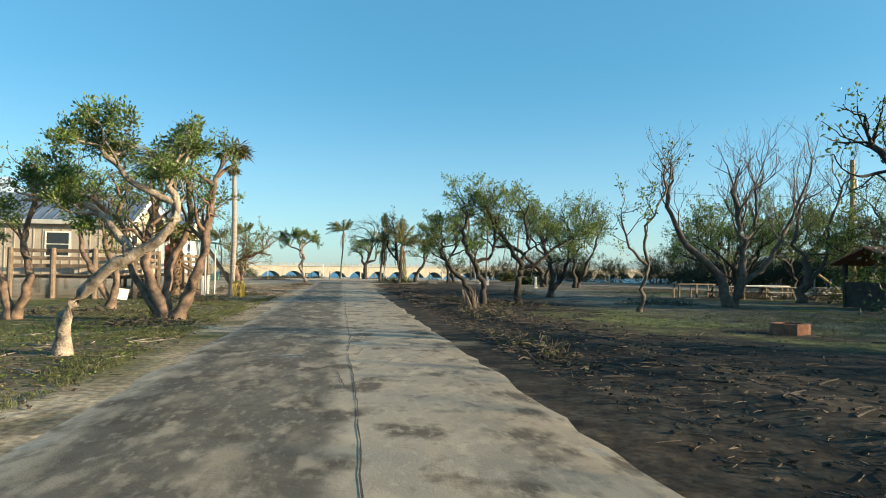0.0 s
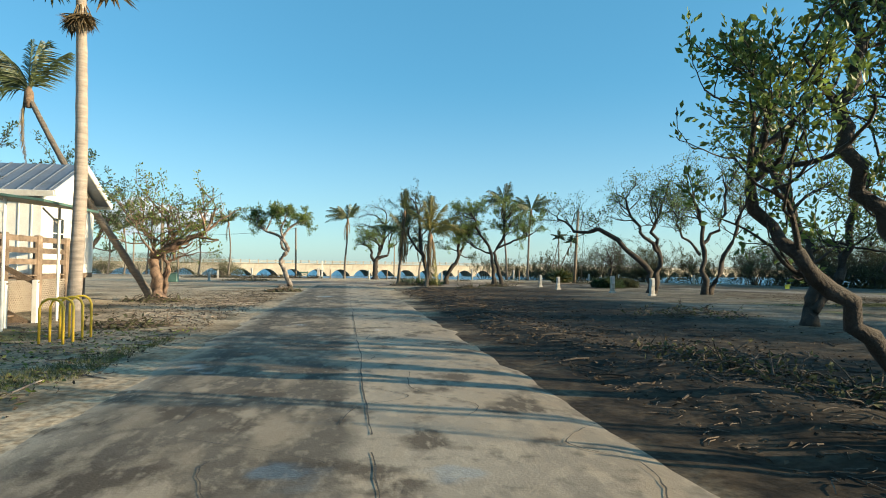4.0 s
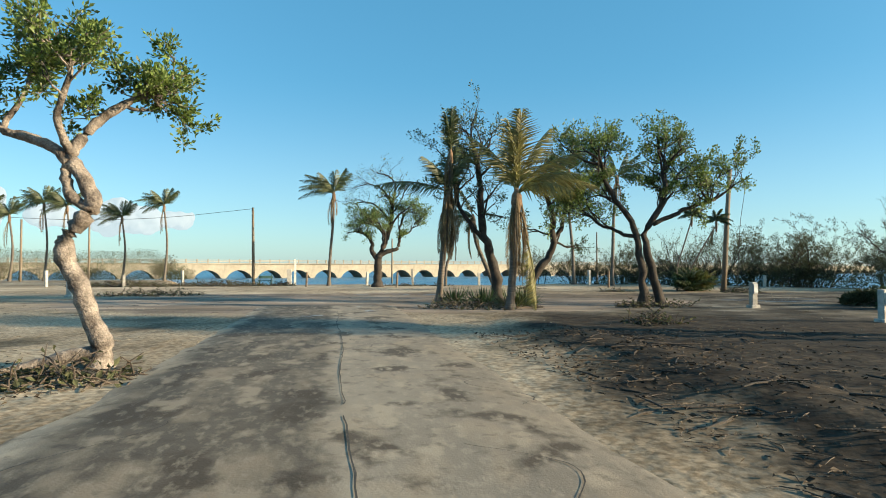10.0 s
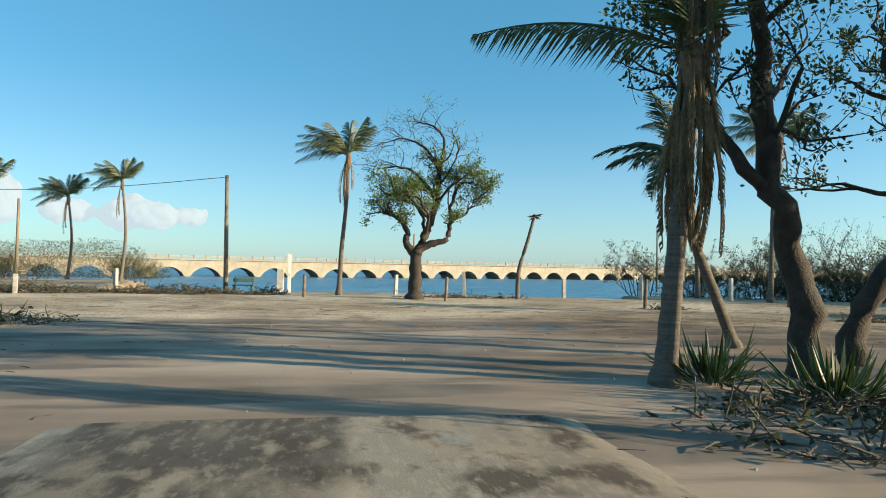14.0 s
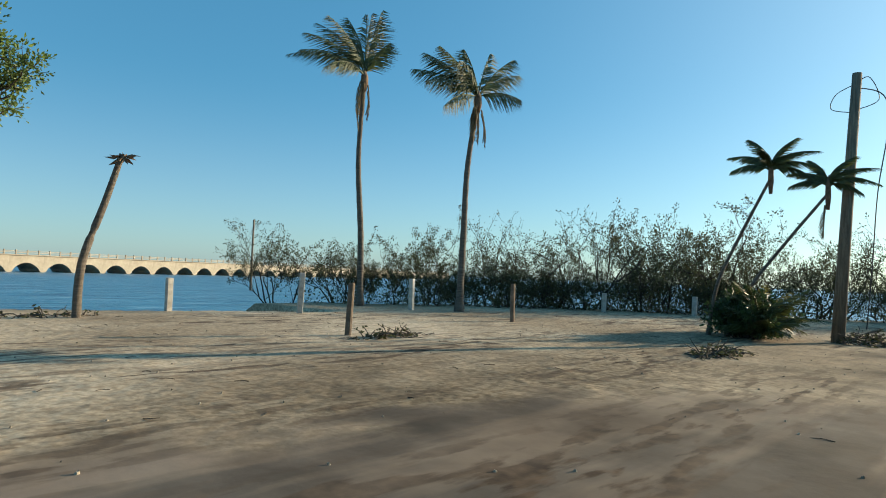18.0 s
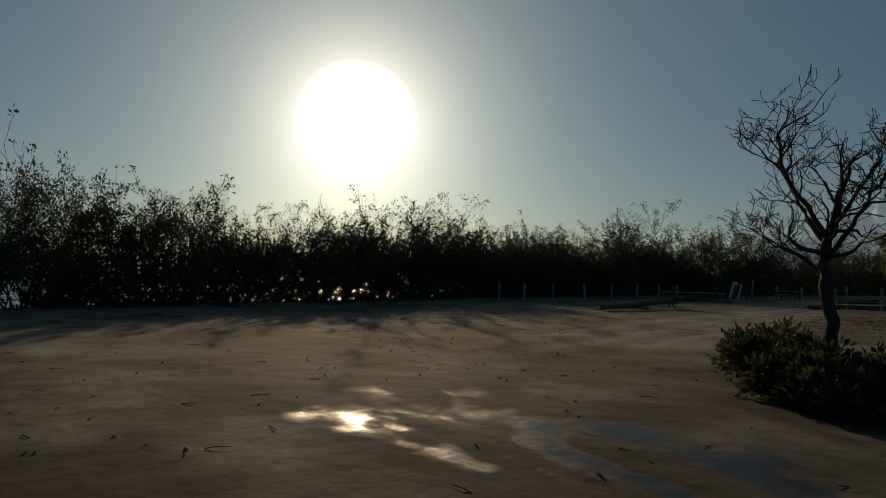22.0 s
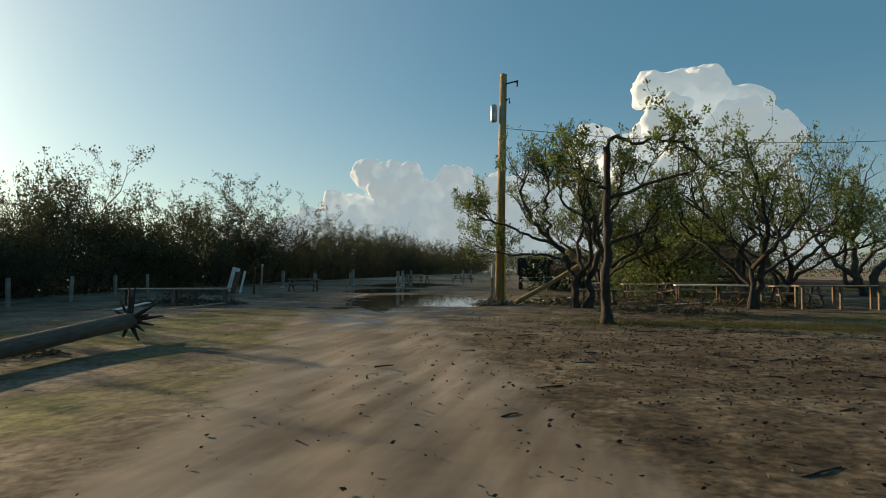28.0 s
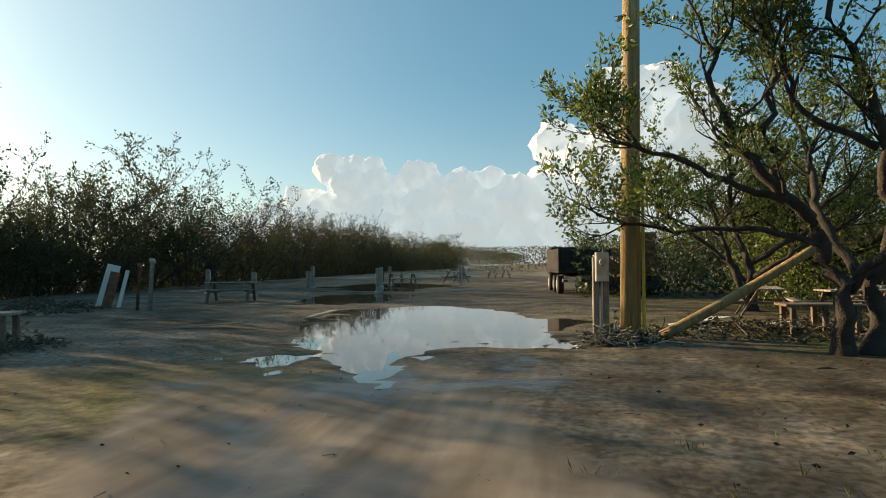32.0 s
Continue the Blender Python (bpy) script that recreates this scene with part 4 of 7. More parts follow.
tree("storm_stripped_tree", (6.0, 26.7, 0), [([v(0, 0), v(-0.05, 1.04), v(-0.5, 1.99), v(-0.9, 3.04), v(-0.7, 3.99)], 0.16, 0.055, 9), ([v(-0.1, 0), v(-0.6, 0.76), v(-1.2, 1.42), v(-1.8, 2.09), v(-1.8, 2.75)], 0.13, 0.05, 8),
     ([v(-0.5, 1.9), v(0.4, 2.18, 0.2), v(0.5, 3.23, 0.3), v(0.2, 4.08)], 0.09, 0.05, 6)],
     "twisted storm-stripped tree with sparse regrowth", BARK_DARK, LEAF, 11, depth=4, reach=0.78, **ST)
tree("storm_stripped_tree", (7.6, 26.9, 0), [([v(0, 0), v(0.05, 1.14), v(0.1, 1.9), v(-0.6, 3.04), v(-1.3, 4.08)], 0.19, 0.06, 9), ([v(0.05, 1.61), v(0.9, 1.9), v(1.6, 2.56), v(2.6, 3.04)], 0.11, 0.04, 10),
     ([v(0.1, 1.8), v(0.5, 2.85, 0.4), v(0.3, 4.18, 0.6)], 0.11, 0.05, 8)],
     "thick-trunked storm-stripped tree with sparse regrowth", BARK_DARK, LEAF, 12, depth=4, reach=0.78, **ST)
tree("storm_stripped_tree", (12.2, 36.2, 0), [([v(0, 0), v(0.2, 1.33), v(-0.3, 2.85), v(-1.1, 4.46)], 0.2, 0.07, 10), ([v(0.1, 0.38), v(0.9, 1.52), v(1.2, 3.04), v(2.0, 4.46)], 0.16, 0.06, 10)],
     "storm-stripped tree with sparse regrowth", BARK_DARK, LEAF, 16, depth=4, reach=0.82, **ST)
tree("storm_stripped_tree", (12.6, 9.8, 0), [([(0, 0, 0), (-0.5, 0.1, 1.2), (-1.2, 0.2, 2.3), (-2.2, 0.3, 3.1), (-3.0, 0.4, 3.9)], 0.2, 0.06, 8), ([(0.2, 0, 0), (0.6, 0.2, 1.6), (0.4, 0.4, 3.2), (0.9, 0.5, 4.8)], 0.18, 0.06, 9), ([(-1.2, 0.2, 2.3), (-1.4, 0.6, 3.4), (-1.1, 0.8, 4.6)], 0.1, 0.05, 7)],
     "storm-stripped tree with long bare limbs", BARK_DARK, LEAF, 19, reach=0.7, leaf=4, tuft=0.35, leaf_size=0.09, clump=0.15, spread=0.6, wig=0.4)
tree("thin_tree", (11.3, 22.9, 0), [([v(0, 0), v(0.1, 1.0), v(0.35, 1.9), v(0.2, 2.9), v(0.9, 4.6), v(1.0, 5.4)], 0.1, 0.03, 5), ([v(0.3, 1.8), v(-0.4, 2.6), v(-0.7, 3.8)], 0.06, 0.03, 5)],
     "thin crooked tree with few leaves", BARK_GREY, LEAF, 13, leaf=4, tuft=0.4, reach=0.8, spread=0.55)
BT = dict(kink=0.07, leaf=1, tuft=0.15, spread=0.5, wig=0.28, bend=(0, 0, 0.2))
tree("bare_tree", (17.0, 25.8, 0), [([v(0, 0), v(-0.6, 1.6), v(-1.9, 2.8), v(-2.7, 4.6), v(-2.5, 5.8)], 0.24, 0.05, 9), ([v(0.1, 0), v(0.6, 1.8), v(0.5, 3.6), v(0.2, 5.4)], 0.24, 0.07, 11),
     ([v(0.3, 0.8), v(1.6, 2.0), v(2.6, 3.6), v(3.4, 5.4)], 0.16, 0.05, 9), ([v(0.4, 2.6), v(1.4, 3.8, 0.4), v(1.4, 5.6, 0.5)], 0.1, 0.05, 8)], "large bare tree stripped of its leaves by wind", BARK_GREY, LEAF, 14, depth=4, reach=1.15, **BT)
tree("bare_tree", (23.5, 29.5, 0), [([v(0, 0), v(0.3, 1.8), v(-0.4, 3.4), v(0.2, 5.4)], 0.22, 0.06, 10), ([v(0.1, 0.6), v(1.2, 2.2), v(1.6, 4.4), v(2.2, 6.2)], 0.15, 0.05, 9)],
     "bare tree stripped of its leaves by wind", BARK_GREY, LEAF, 17, depth=4, reach=1.2, **BT)
tree("curved_tree", (-3.39, 59.15, 0), [([(0.02, 0, 0), (0.05, 0, 0.3), (-0.07, 0, 0.62), (-0.24, 0, 1.12), (-0.44, 0, 1.55), (-0.48, 0, 1.88), (-0.25, 0, 2.2), (-0.1, 0, 2.42), (-0.2, 0.02, 2.72), (-0.44, 0, 3.06)], 0.17, 0.12, 0),
     ([(0.04, 0, 0.22), (-0.35, -0.05, 0.2), (-0.8, -0.1, 0.09), (-1.25, -0.2, 0.0)], 0.15, 0.05, 0), ([(0.02, 0, 0.2), (-0.2, 0.35, 0.12), (-0.7, 0.6, 0.0)], 0.1, 0.04, 0),
     ([(-0.16, 0, 2.36), (-0.38, -0.03, 2.5), (-0.5, 0, 2.8), (-0.46, 0, 3.08)], 0.09, 0.08, 0),
     ([(-0.44, 0, 3.04), (-0.7, 0, 3.26), (-1.0, 0.05, 3.38), (-1.42, 0.1, 3.52), (-1.75, 0.1, 3.85), (-2.1, 0.1, 4.05)], 0.1, 0.04, 9), ([(-1.4, 0.1, 3.5), (-1.2, 0.2, 4.0), (-1.1, 0.3, 4.4)], 0.05, 0.03, 6),
     ([(-0.44, 0, 3.04), (-0.28, 0, 3.4), (0.0, 0.1, 3.75), (0.35, 0.1, 4.0), (0.6, 0.15, 4.15)], 0.11, 0.04, 9), ([(-0.4, 0, 3.15), (-0.5, -0.3, 3.6), (-0.3, -0.5, 4.1), (-0.2, -0.6, 4.4)], 0.07, 0.03, 7)],
     "small tree with a sharply curved pale trunk", BARK_TAN, LEAF, 21, depth=4, reach=0.48, leaf=7, leaf_size=0.08, clump=0.13, spread=0.7, tuft=0.7, bend=(0, 0, 0.05), kink=0.012)
tree("gumbo_limbo_tree", (-7.5, 47.8, 0), [([v(0, 0), v(-0.1, 1.0), v(-0.2, 1.8), v(0.8, 2.3), v(1.8, 2.8)], 0.3, 0.1, 9), ([v(-0.1, 0.3), v(-0.3, 1.4), v(-0.4, 2.4), v(-1.0, 3.2)], 0.12, 0.05, 8),
     ([v(0.2, 0.3), v(0.35, 1.2), v(0.15, 2.0), v(0.8, 2.9)], 0.1, 0.05, 8), ([v(0.1, 0.2), v(0.1, 1.2, 0.2), v(0.5, 1.9, 0.2), v(0.2, 3.2, 0.3)], 0.09, 0.05, 8)],
     "thick red-barked gumbo limbo tree with yellow-green leaves", BARK_RED, LEAF_YELLOW, 22, reach=1.25, leaf=6, leaf_size=0.1, tuft=0.6, spread=0.75)
BL = dict(leaf=6, leaf_size=0.095, clump=0.17, tuft=0.58, spread=0.8, kink=0.045)
tree("broadleaf_tree", (12.4, 72.3, 0), [([v(-0.3, 0), v(-0.35, 1.6), v(-0.7, 3.2), v(-1.6, 4.5), v(-2.0, 5.6)], 0.19, 0.08, 9), ([v(0.4, 0), v(0.1, 1.2), v(-0.2, 2.6), v(0.5, 4.2), v(0.6, 5.6)], 0.2, 0.09, 10),
     ([v(0.1, 3.2), v(1.4, 3.8), v(2.6, 4.2)], 0.11, 0.06, 9), ([v(-0.5, 2.6), v(-1.4, 3.0, 0.3), v(-2.5, 3.6, 0.4)], 0.1, 0.05, 8)],
     "twin-trunk broadleaf tree with a ragged green crown", BARK_DARK, LEAF, 23, depth=4, reach=1.15, **dict(BL, leaf=11, tuft=0.75))
tree("broadleaf_tree", (7.0, 75.3, 0), [([v(0, 0), v(-0.2, 1.6), v(-0.7, 3.0), v(-0.8, 4.6), v(-1.0, 6.5)], 0.27, 0.1, 11), ([v(-0.5, 2.6), v(-1.6, 3.8), v(-2.0, 5.8)], 0.13, 0.06, 9)],
     "dark broadleaf tree with a ragged green crown", BARK_DARK, LEAF_DARK, 24, depth=4, reach=1.05, **BL)
tree("broadleaf_tree", (8.7, 76.5, 0), [([v(0, 0), v(0.3, 1.2), v(1.0, 2.2), v(1.1, 3.6), v(0.6, 5.3)], 0.24, 0.1, 10), ([v(1.05, 2.6), v(1.6, 3.6), v(1.6, 5.0)], 0.11, 0.06, 8)],
     "dark broadleaf tree with a bent trunk", BARK_DARK, LEAF_DARK, 29, depth=4, reach=1.0, **BL)
BARE = dict(leaf=2, tuft=0.2, reach=0.95, bend=(-0.05, 0, 0.02), wig=0.5, spread=0.55)
tree("broadleaf_tree", (3.37, 97.4, 0), [([v(0, 0), v(0.02, 1.1), v(0.07, 2.39)], 0.37, 0.3, 0), ([v(0, 2.12), v(-0.45, 2.67), v(-0.41, 3.22), v(-0.82, 3.86), v(-1.56, 4.23)], 0.24, 0.07, 10),
     ([v(0.08, 2.21), v(0.49, 3.13), v(0.86, 4.23), v(1.07, 5.52), v(1.19, 6.72)], 0.26, 0.12, 6), ([v(0.16, 2.39), v(0.82, 2.71), v(1.43, 2.85), v(1.68, 3.59), v(1.72, 4.6), v(2.13, 5.7)], 0.22, 0.07, 10),
     ([v(0.74, 3.86), v(-0.16, 4.6, -0.6), v(-1.31, 4.97, -0.8)], 0.12, 0.05, 10), ([v(0.49, 3.13), v(0.25, 4.23, 0.8), v(-0.49, 5.15, 1.2)], 0.12, 0.05, 9), ([v(1.68, 3.86), v(2.46, 4.23, 0.3), v(2.95, 4.97, 0.2)], 0.09, 0.04, 9),
     ([v(0.9, 4.42), v(1.56, 5.34, -0.5), v(2.3, 5.89, -0.6)], 0.1, 0.04, 9), ([v(0.41, 3.04), v(0.66, 3.86, -0.9), v(0.16, 4.78, -1.5)], 0.1, 0.04, 9),
     ([v(0.98, 4.97), v(0, 6.07), v(-0.82, 6.44), v(-1.8, 6.35)], 0.1, 0.03, 9, BARE), ([v(1.15, 6.07), v(0.49, 7.27), v(-0.49, 7.82), v(-1.23, 7.73)], 0.09, 0.03, 9, BARE), ([v(1.19, 6.62), v(1.31, 7.73), v(0.82, 8.46), v(0, 8.65)], 0.09, 0.03, 9, BARE), ([v(1.07, 5.52), v(1.89, 6.81), v(1.97, 7.73)], 0.07, 0.03, 7, BARE)],
     "stout-trunked tree with a wind-swept green crown", BARK_DARK, LEAF, 25, depth=3, reach=0.78, leaf=9, tuft=0.7, leaf_size=0.1, clump=0.24, spread=0.75, kink=0.03)
tree("leaning_tree", (19.0, 58.4, 0), [([v(0, 0), v(-0.4, 1.6), v(-3.0, 3.9), v(-4.5, 3.8), v(-6.0, 4.8)], 0.25, 0.05, 12, dict(leaf=3, tuft=0.3)), ([v(0.1, 0), v(0.6, 2.2), v(0.2, 4.2), v(0.8, 6.0)], 0.21, 0.06, 14),
     ([v(0.4, 2.6), v(-1.0, 4.4), v(-1.6, 6.0)], 0.14, 0.06, 9)], "tree with a long limb arching over the sand", BARK_DARK, LEAF, 26, depth=4, leaf=4, tuft=0.45, reach=1.15, leaf_size=0.11, clump=0.2, kink=0.09, spread=0.7)
tree("broadleaf_tree", (21.4, 56.3, 0), [([v(0, 0), v(-0.2, 2.6), v(-0.4, 5.0), v(-1.0, 6.4)], 0.2, 0.06, 13), ([v(0.2, 0), v(1.2, 2.4), v(2.0, 4.4), v(2.6, 5.8)], 0.18, 0.06, 13), ([v(-0.3, 2.4), v(-1.4, 3.6), v(-1.9, 5.0)], 0.1, 0.04, 10), ([v(-0.2, 3.0), v(1.0, 4.4), v(1.2, 6.6)], 0.13, 0.06, 8)],
     "tall ragged broadleaf tree", BARK_DARK, LEAF, 27, depth=4, leaf=4, tuft=0.5, reach=1.15, leaf_size=0.11, clump=0.2, kink=0.09, spread=0.7)
tree("bare_tree", (21.4, 70.1, 0), [([v(0, 0), v(-0.04, 0.9), v(0.04, 1.62), v(0, 2.07), v(-0.21, 2.7)], 0.11, 0.045, 8), ([v(0, 1.98), v(0.42, 2.52), v(0.77, 3.24)], 0.05, 0.025, 8), ([v(0.02, 1.8), v(-0.51, 2.25, 0.2), v(-0.94, 2.7, 0.3)], 0.04, 0.02, 8), ([v(0, 2.07), v(0.26, 2.88, 0.4), v(0.34, 3.51, 0.5)], 0.04, 0.02, 8), ([v(0, 1.89), v(0.17, 2.43, -0.5), v(-0.17, 3.15, -0.8)], 0.04, 0.02, 8), ([v(0, 1.53), v(0.51, 1.89), v(0.85, 1.98)], 0.04, 0.02, 6)],
     "small bare tree with short broken branches", BARK_DARK, LEAF, 28, depth=4, leaf=0, reach=0.42, spread=0.7, kink=0.02)
# trees of the camp
def c(a, z, b=0.0):
    """A point a metres to the right and b ahead, at height z, for things seen down the track."""
    return Vector((-0.98 * a + 0.2 * b, -0.2 * a - 0.98 * b, z))


tree("camp_tree", (31.05, 39.1, 0), [([c(0, 0), c(-0.08, 1.0), c(-0.4, 1.9), c(-1.2, 2.8), c(-1.8, 3.6), c(-2.0, 4.8)], 0.17, 0.04, 12), ([c(0.45, 0), c(0.55, 1.0), c(0.78, 2.0), c(0.6, 3.4), c(0.3, 4.6), c(-0.2, 5.6)], 0.16, 0.04, 13),
     ([c(-0.8, 2.35), c(-1.8, 2.7), c(-2.7, 3.1), c(-3.5, 3.3)], 0.065, 0.025, 12), ([c(-0.3, 1.7), c(-1.2, 2.0, 0.5), c(-2.3, 2.0, 0.8), c(-3.4, 2.2, 0.9)], 0.06, 0.025, 12), ([c(-1.0, 2.6), c(-1.1, 3.6), c(-0.9, 5.0)], 0.08, 0.035, 10),
     ([c(0.78, 2.0), c(1.5, 2.5), c(2.3, 2.8), c(3.0, 3.6)], 0.1, 0.04, 11), ([c(0.7, 2.8), c(1.4, 3.8), c(1.7, 4.9)], 0.08, 0.035, 10), ([c(0.6, 3.2), c(-0.3, 3.8, 0.4), c(-0.6, 4.9, 0.5)], 0.07, 0.03, 9),
     ([c(0.1, 1.0), c(0.4, 1.9, -0.8), c(0.2, 3.0, -1.6), c(-0.2, 4.0, -2.0)], 0.1, 0.04, 10), ([c(0.3, 1.2), c(0.2, 2.2, 0.9), c(0.6, 3.2, 1.8), c(0.5, 4.2, 2.2)], 0.1, 0.04, 10)],
     "spreading twin-trunk tree with upright tufts of fresh leaves", BARK_DARK, LEAF, 31, group="trees of the camp", depth=3, reach=0.82, leaf=8, leaf_size=0.085, clump=0.13, tuft=0.75, spread=0.5, wig=0.4, bend=(0, 0, 0.16), kink=0.05)
CT = dict(kink=0.05, depth=3, leaf=10, leaf_size=0.095, clump=0.17, tuft=0.75, spread=0.6, wig=0.4)
for x, y, h, s in [(24.8, 37.8, 5.0, 32), (27.0, 28.0, 4.8, 33), (22.5, 33.5, 4.4, 34), (26.0, 20.5, 4.2, 36), (30.0, 30.0, 4.6, 38)]:
    rng = random.Random(s)
    q = [(rng.uniform(-0.4, 0.4), rng.uniform(-0.4, 0.4)) for _ in range(8)]
    tree("camp_tree", (x, y, 0), [([(0, 0, 0), (q[0][0], q[0][1], h * 0.3), (q[1][0] * 2, q[1][1] * 2, h * 0.6), (q[2][0] * 3, q[2][1] * 3, h)], 0.15, 0.05, 11), ([(0, 0, h * 0.15), (q[7][0] + 0.9, q[7][1] * 2, h * 0.4), (q[7][0] + 2.3, q[2][1] * 3, h * 0.62)], 0.09, 0.04, 9), ([(0, 0, h * 0.2), (q[1][0] - 1.0, q[6][1] * 2, h * 0.35), (q[4][0] - 2.6, q[0][1] * 3, h * 0.55)], 0.09, 0.04, 9),
         ([(0.1, 0.1, 0), (q[3][0] + 0.5, q[3][1], h * 0.35), (q[4][0] * 2 + 1.3, q[4][1] * 3, h * 0.75)], 0.12, 0.05, 10), ([(0, 0, h * 0.3), (q[5][0] - 1.1, q[5][1] * 3, h * 0.5), (q[6][0] - 2.2, q[6][1] * 3, h * 0.8)], 0.1, 0.04, 10)],
         "spreading storm-battered tree with fresh green tufts", BARK_DARK, LEAF, s, reach=1.35, group="trees of the camp", **CT)
tree("broken_tree", (29.9, 45.4, 0), [([(0, 0, 0), (0.05, 0, 1.4), (-0.08, 0.05, 2.8), (0, 0, 4.75)], 0.15, 0.1, 0), ([(0, 0, 4.65), (-0.25, 0.1, 4.95), (-0.8, 0.3, 4.7), (-1.3, 0.3, 4.85), (-2.0, 0.5, 4.5), (-2.6, 0.6, 3.9)], 0.06, 0.025, 10), ([(0, 0, 3.3), (-0.8, 0.1, 3.6), (-2.2, 0.2, 4.0)], 0.06, 0.03, 7), ([(0, 0, 3.6), (0.5, 0.2, 3.9), (0.7, 0.3, 4.4)], 0.05, 0.03, 5)],
     "snapped tree with its top bent over", BARK_DARK, LEAF, 39, leaf=6, reach=0.75, leaf_size=0.1, clump=0.13, tuft=0.55)

for k, (x, y) in enumerate(((25.2, 27.0), (27.6, 25.6), (24.0, 22.6), (28.6, 22.2), (26.6, 23.8))):
    rng = random.Random(500 + k)
    tree("sapling", (x, y, 0), [([(0, 0, 0), (rng.uniform(-0.3, 0.3), 0.1, 1.4), (rng.uniform(-0.6, 0.6), rng.uniform(-0.5, 0.5), 3.2)], 0.09, 0.04, 9), ([(0.2, 0.1, 0), (0.6, rng.uniform(-0.4, 0.4), 1.5), (rng.uniform(0.2, 1.2), rng.uniform(-0.8, 0.8), 3.0)], 0.07, 0.04, 8)],
         "slender sapling with sparse leaves", BARK_GREY, LEAF_DARK, 500 + k, reach=1.1, leaf=4, tuft=0.5, leaf_size=0.11, group="saplings")

for k, (x, y, h) in enumerate(((-17.5, 53.0, 6.4), (-20.5, 46.0, 6.2), (-15.0, 58.0, 6.0))):
    tree("broadleaf_tree", (x, y, 0), [([(0, 0, 0), (0.2, 0.1, 1.8), (-0.3, 0.2, 3.4), (0.1, 0, h)], 0.2, 0.08, 12), ([(0.1, 0, 0.4), (1.0, 0.3, 2.2), (1.7, 0.4, 4.0)], 0.14, 0.06, 11)],
         "broadleaf tree behind the cottages", BARK_DARK, LEAF_DARK, 520 + k, reach=1.4, leaf=9, leaf_size=0.13, clump=0.22, group="trees behind the cottages")

# ---- palms ----
WIND = (-1.0, 0.2, 0)
# crowns combed to the west by the storm: bearing, lift, share of the length and droop of each frond
SWEPT = ((165, 42, 1.0, 0.55), (150, 30, 1.05, 0.6), (185, 50, 0.95, 0.5), (200, 34, 1.0, 0.65), (170, 22, 1.0, 0.7), (140, 55, 0.85, 0.45), (100, 80, 0.7, 0.2), (60, 74, 0.75, 0.15), (-20, 62, 0.75, 0.2), (15, 56, 0.8, 0.3), (215, 60, 0.8, 0.4), (180, 5, 0.9, 0.6))
OPEN = ((160, 20, 1.0, 0.35), (150, 34, 0.95, 0.3), (175, 8, 0.95, 0.4), (165, 48, 0.8, 0.3), (200, 25, 0.9, 0.45), (190, -15, 0.85, 0.35), (120, 70, 0.65, 0.2), (-20, 48, 0.85, 0.25), (-10, 34, 0.95, 0.3), (-30, 14, 0.7, 0.4), (10, 60, 0.7, 0.15), (240, 40, 0.7, 0.5))
COMBED = ((150, 60, 0.95, 0.5), (165, 40, 1.0, 0.5), (140, 75, 0.8, 0.3), (175, 22, 1.0, 0.5), (190, 50, 0.9, 0.5), (155, 30, 1.0, 0.6), (60, 80, 0.8, 0.15), (-15, 68, 0.95, 0.1), (0, 76, 0.9, 0.1), (200, 12, 0.8, 0.6), (-40, 60, 0.6, 0.3))
palm("coconut_palm", (-0.3, 100.3, 0), [(0, 0, 0), (0.1, 0, 2.5), (0.3, 0, 5), (0.35, 0, 7.1)], 0.14, 0.08, "wind-bent coconut palm at the water's edge", 41, 11, 3.0, (-0.3, 0.1, 0), 7, fan=SWEPT, skirt=(0.2, 0.4), hung=(0.4, 0.9))
palm("coconut_palm", (20.7, 101.4, 0), [(0, 0, 0), (-0.1, 0, 3), (-0.4, 0, 6.3), (-0.5, -0.3, 9.6)], 0.15, 0.09, "tall coconut palm with a wind-combed crown beside mangroves", 42, 11, 3.3, (-0.25, 0.1, 0), 9, fan=COMBED, skirt=(0.2, 0.4), hung=(0.3, 0.6))
palm("coconut_palm", (22.2, 97.0, 0), [(0, 0, 0), (0.1, 0, 3), (0.2, 0, 5.8), (0.35, -0.3, 8.5)], 0.15, 0.09, "tall coconut palm with an open crown beside mangroves", 43, 11, 3.1, (-0.1, 0.1, 0), 9, fan=OPEN, skirt=(0.2, 0.4), hung=(0.3, 0.6))
palm("coconut_palm", (-7.9, 48.4, 0), [(0, 0, 0), (-1.6, 0.2, 2.4), (-3.6, 0.4, 5.4), (-5.2, 0.6, 8.3)], 0.17, 0.1, "leaning coconut palm over the cottage", 44, 13, 3.2, (-0.5, 0.1, 0), 2, fan=SWEPT)
for x, y, h, s in [(-22.6, 123, 6.6, 51), (-17.8, 121, 7.8, 52), (-27, 120, 7.4, 53), (-29.6, 121, 7.8, 54), (-32.4, 120, 6.4, 55), (-35, 121, 7.0, 56), (-37.8, 119, 7.6, 66)]:
    palm("coconut_palm", (x, y, 0), [(0, 0, 0), (0.25, 0, h * 0.5), (-0.1, 0, h)], 0.14, 0.08, "wind-bent coconut palm on the shore", s, 13, 2.8, (-0.4, 0.1, 0), 3, group="palms along the shore", fan=SWEPT)
ARCHED = ((-85, 58, 1.0, 0.9), (95, 50, 1.0, 0.7), (-75, 38, 1.0, 0.9), (75, 72, 1.0, 0.5), (-100, 76, 0.95, 0.7), (110, 28, 0.85, 0.7), (-60, 20, 0.9, 0.8), (0, 64, 0.8, 0.8), (180, 62, 0.8, 0.8))
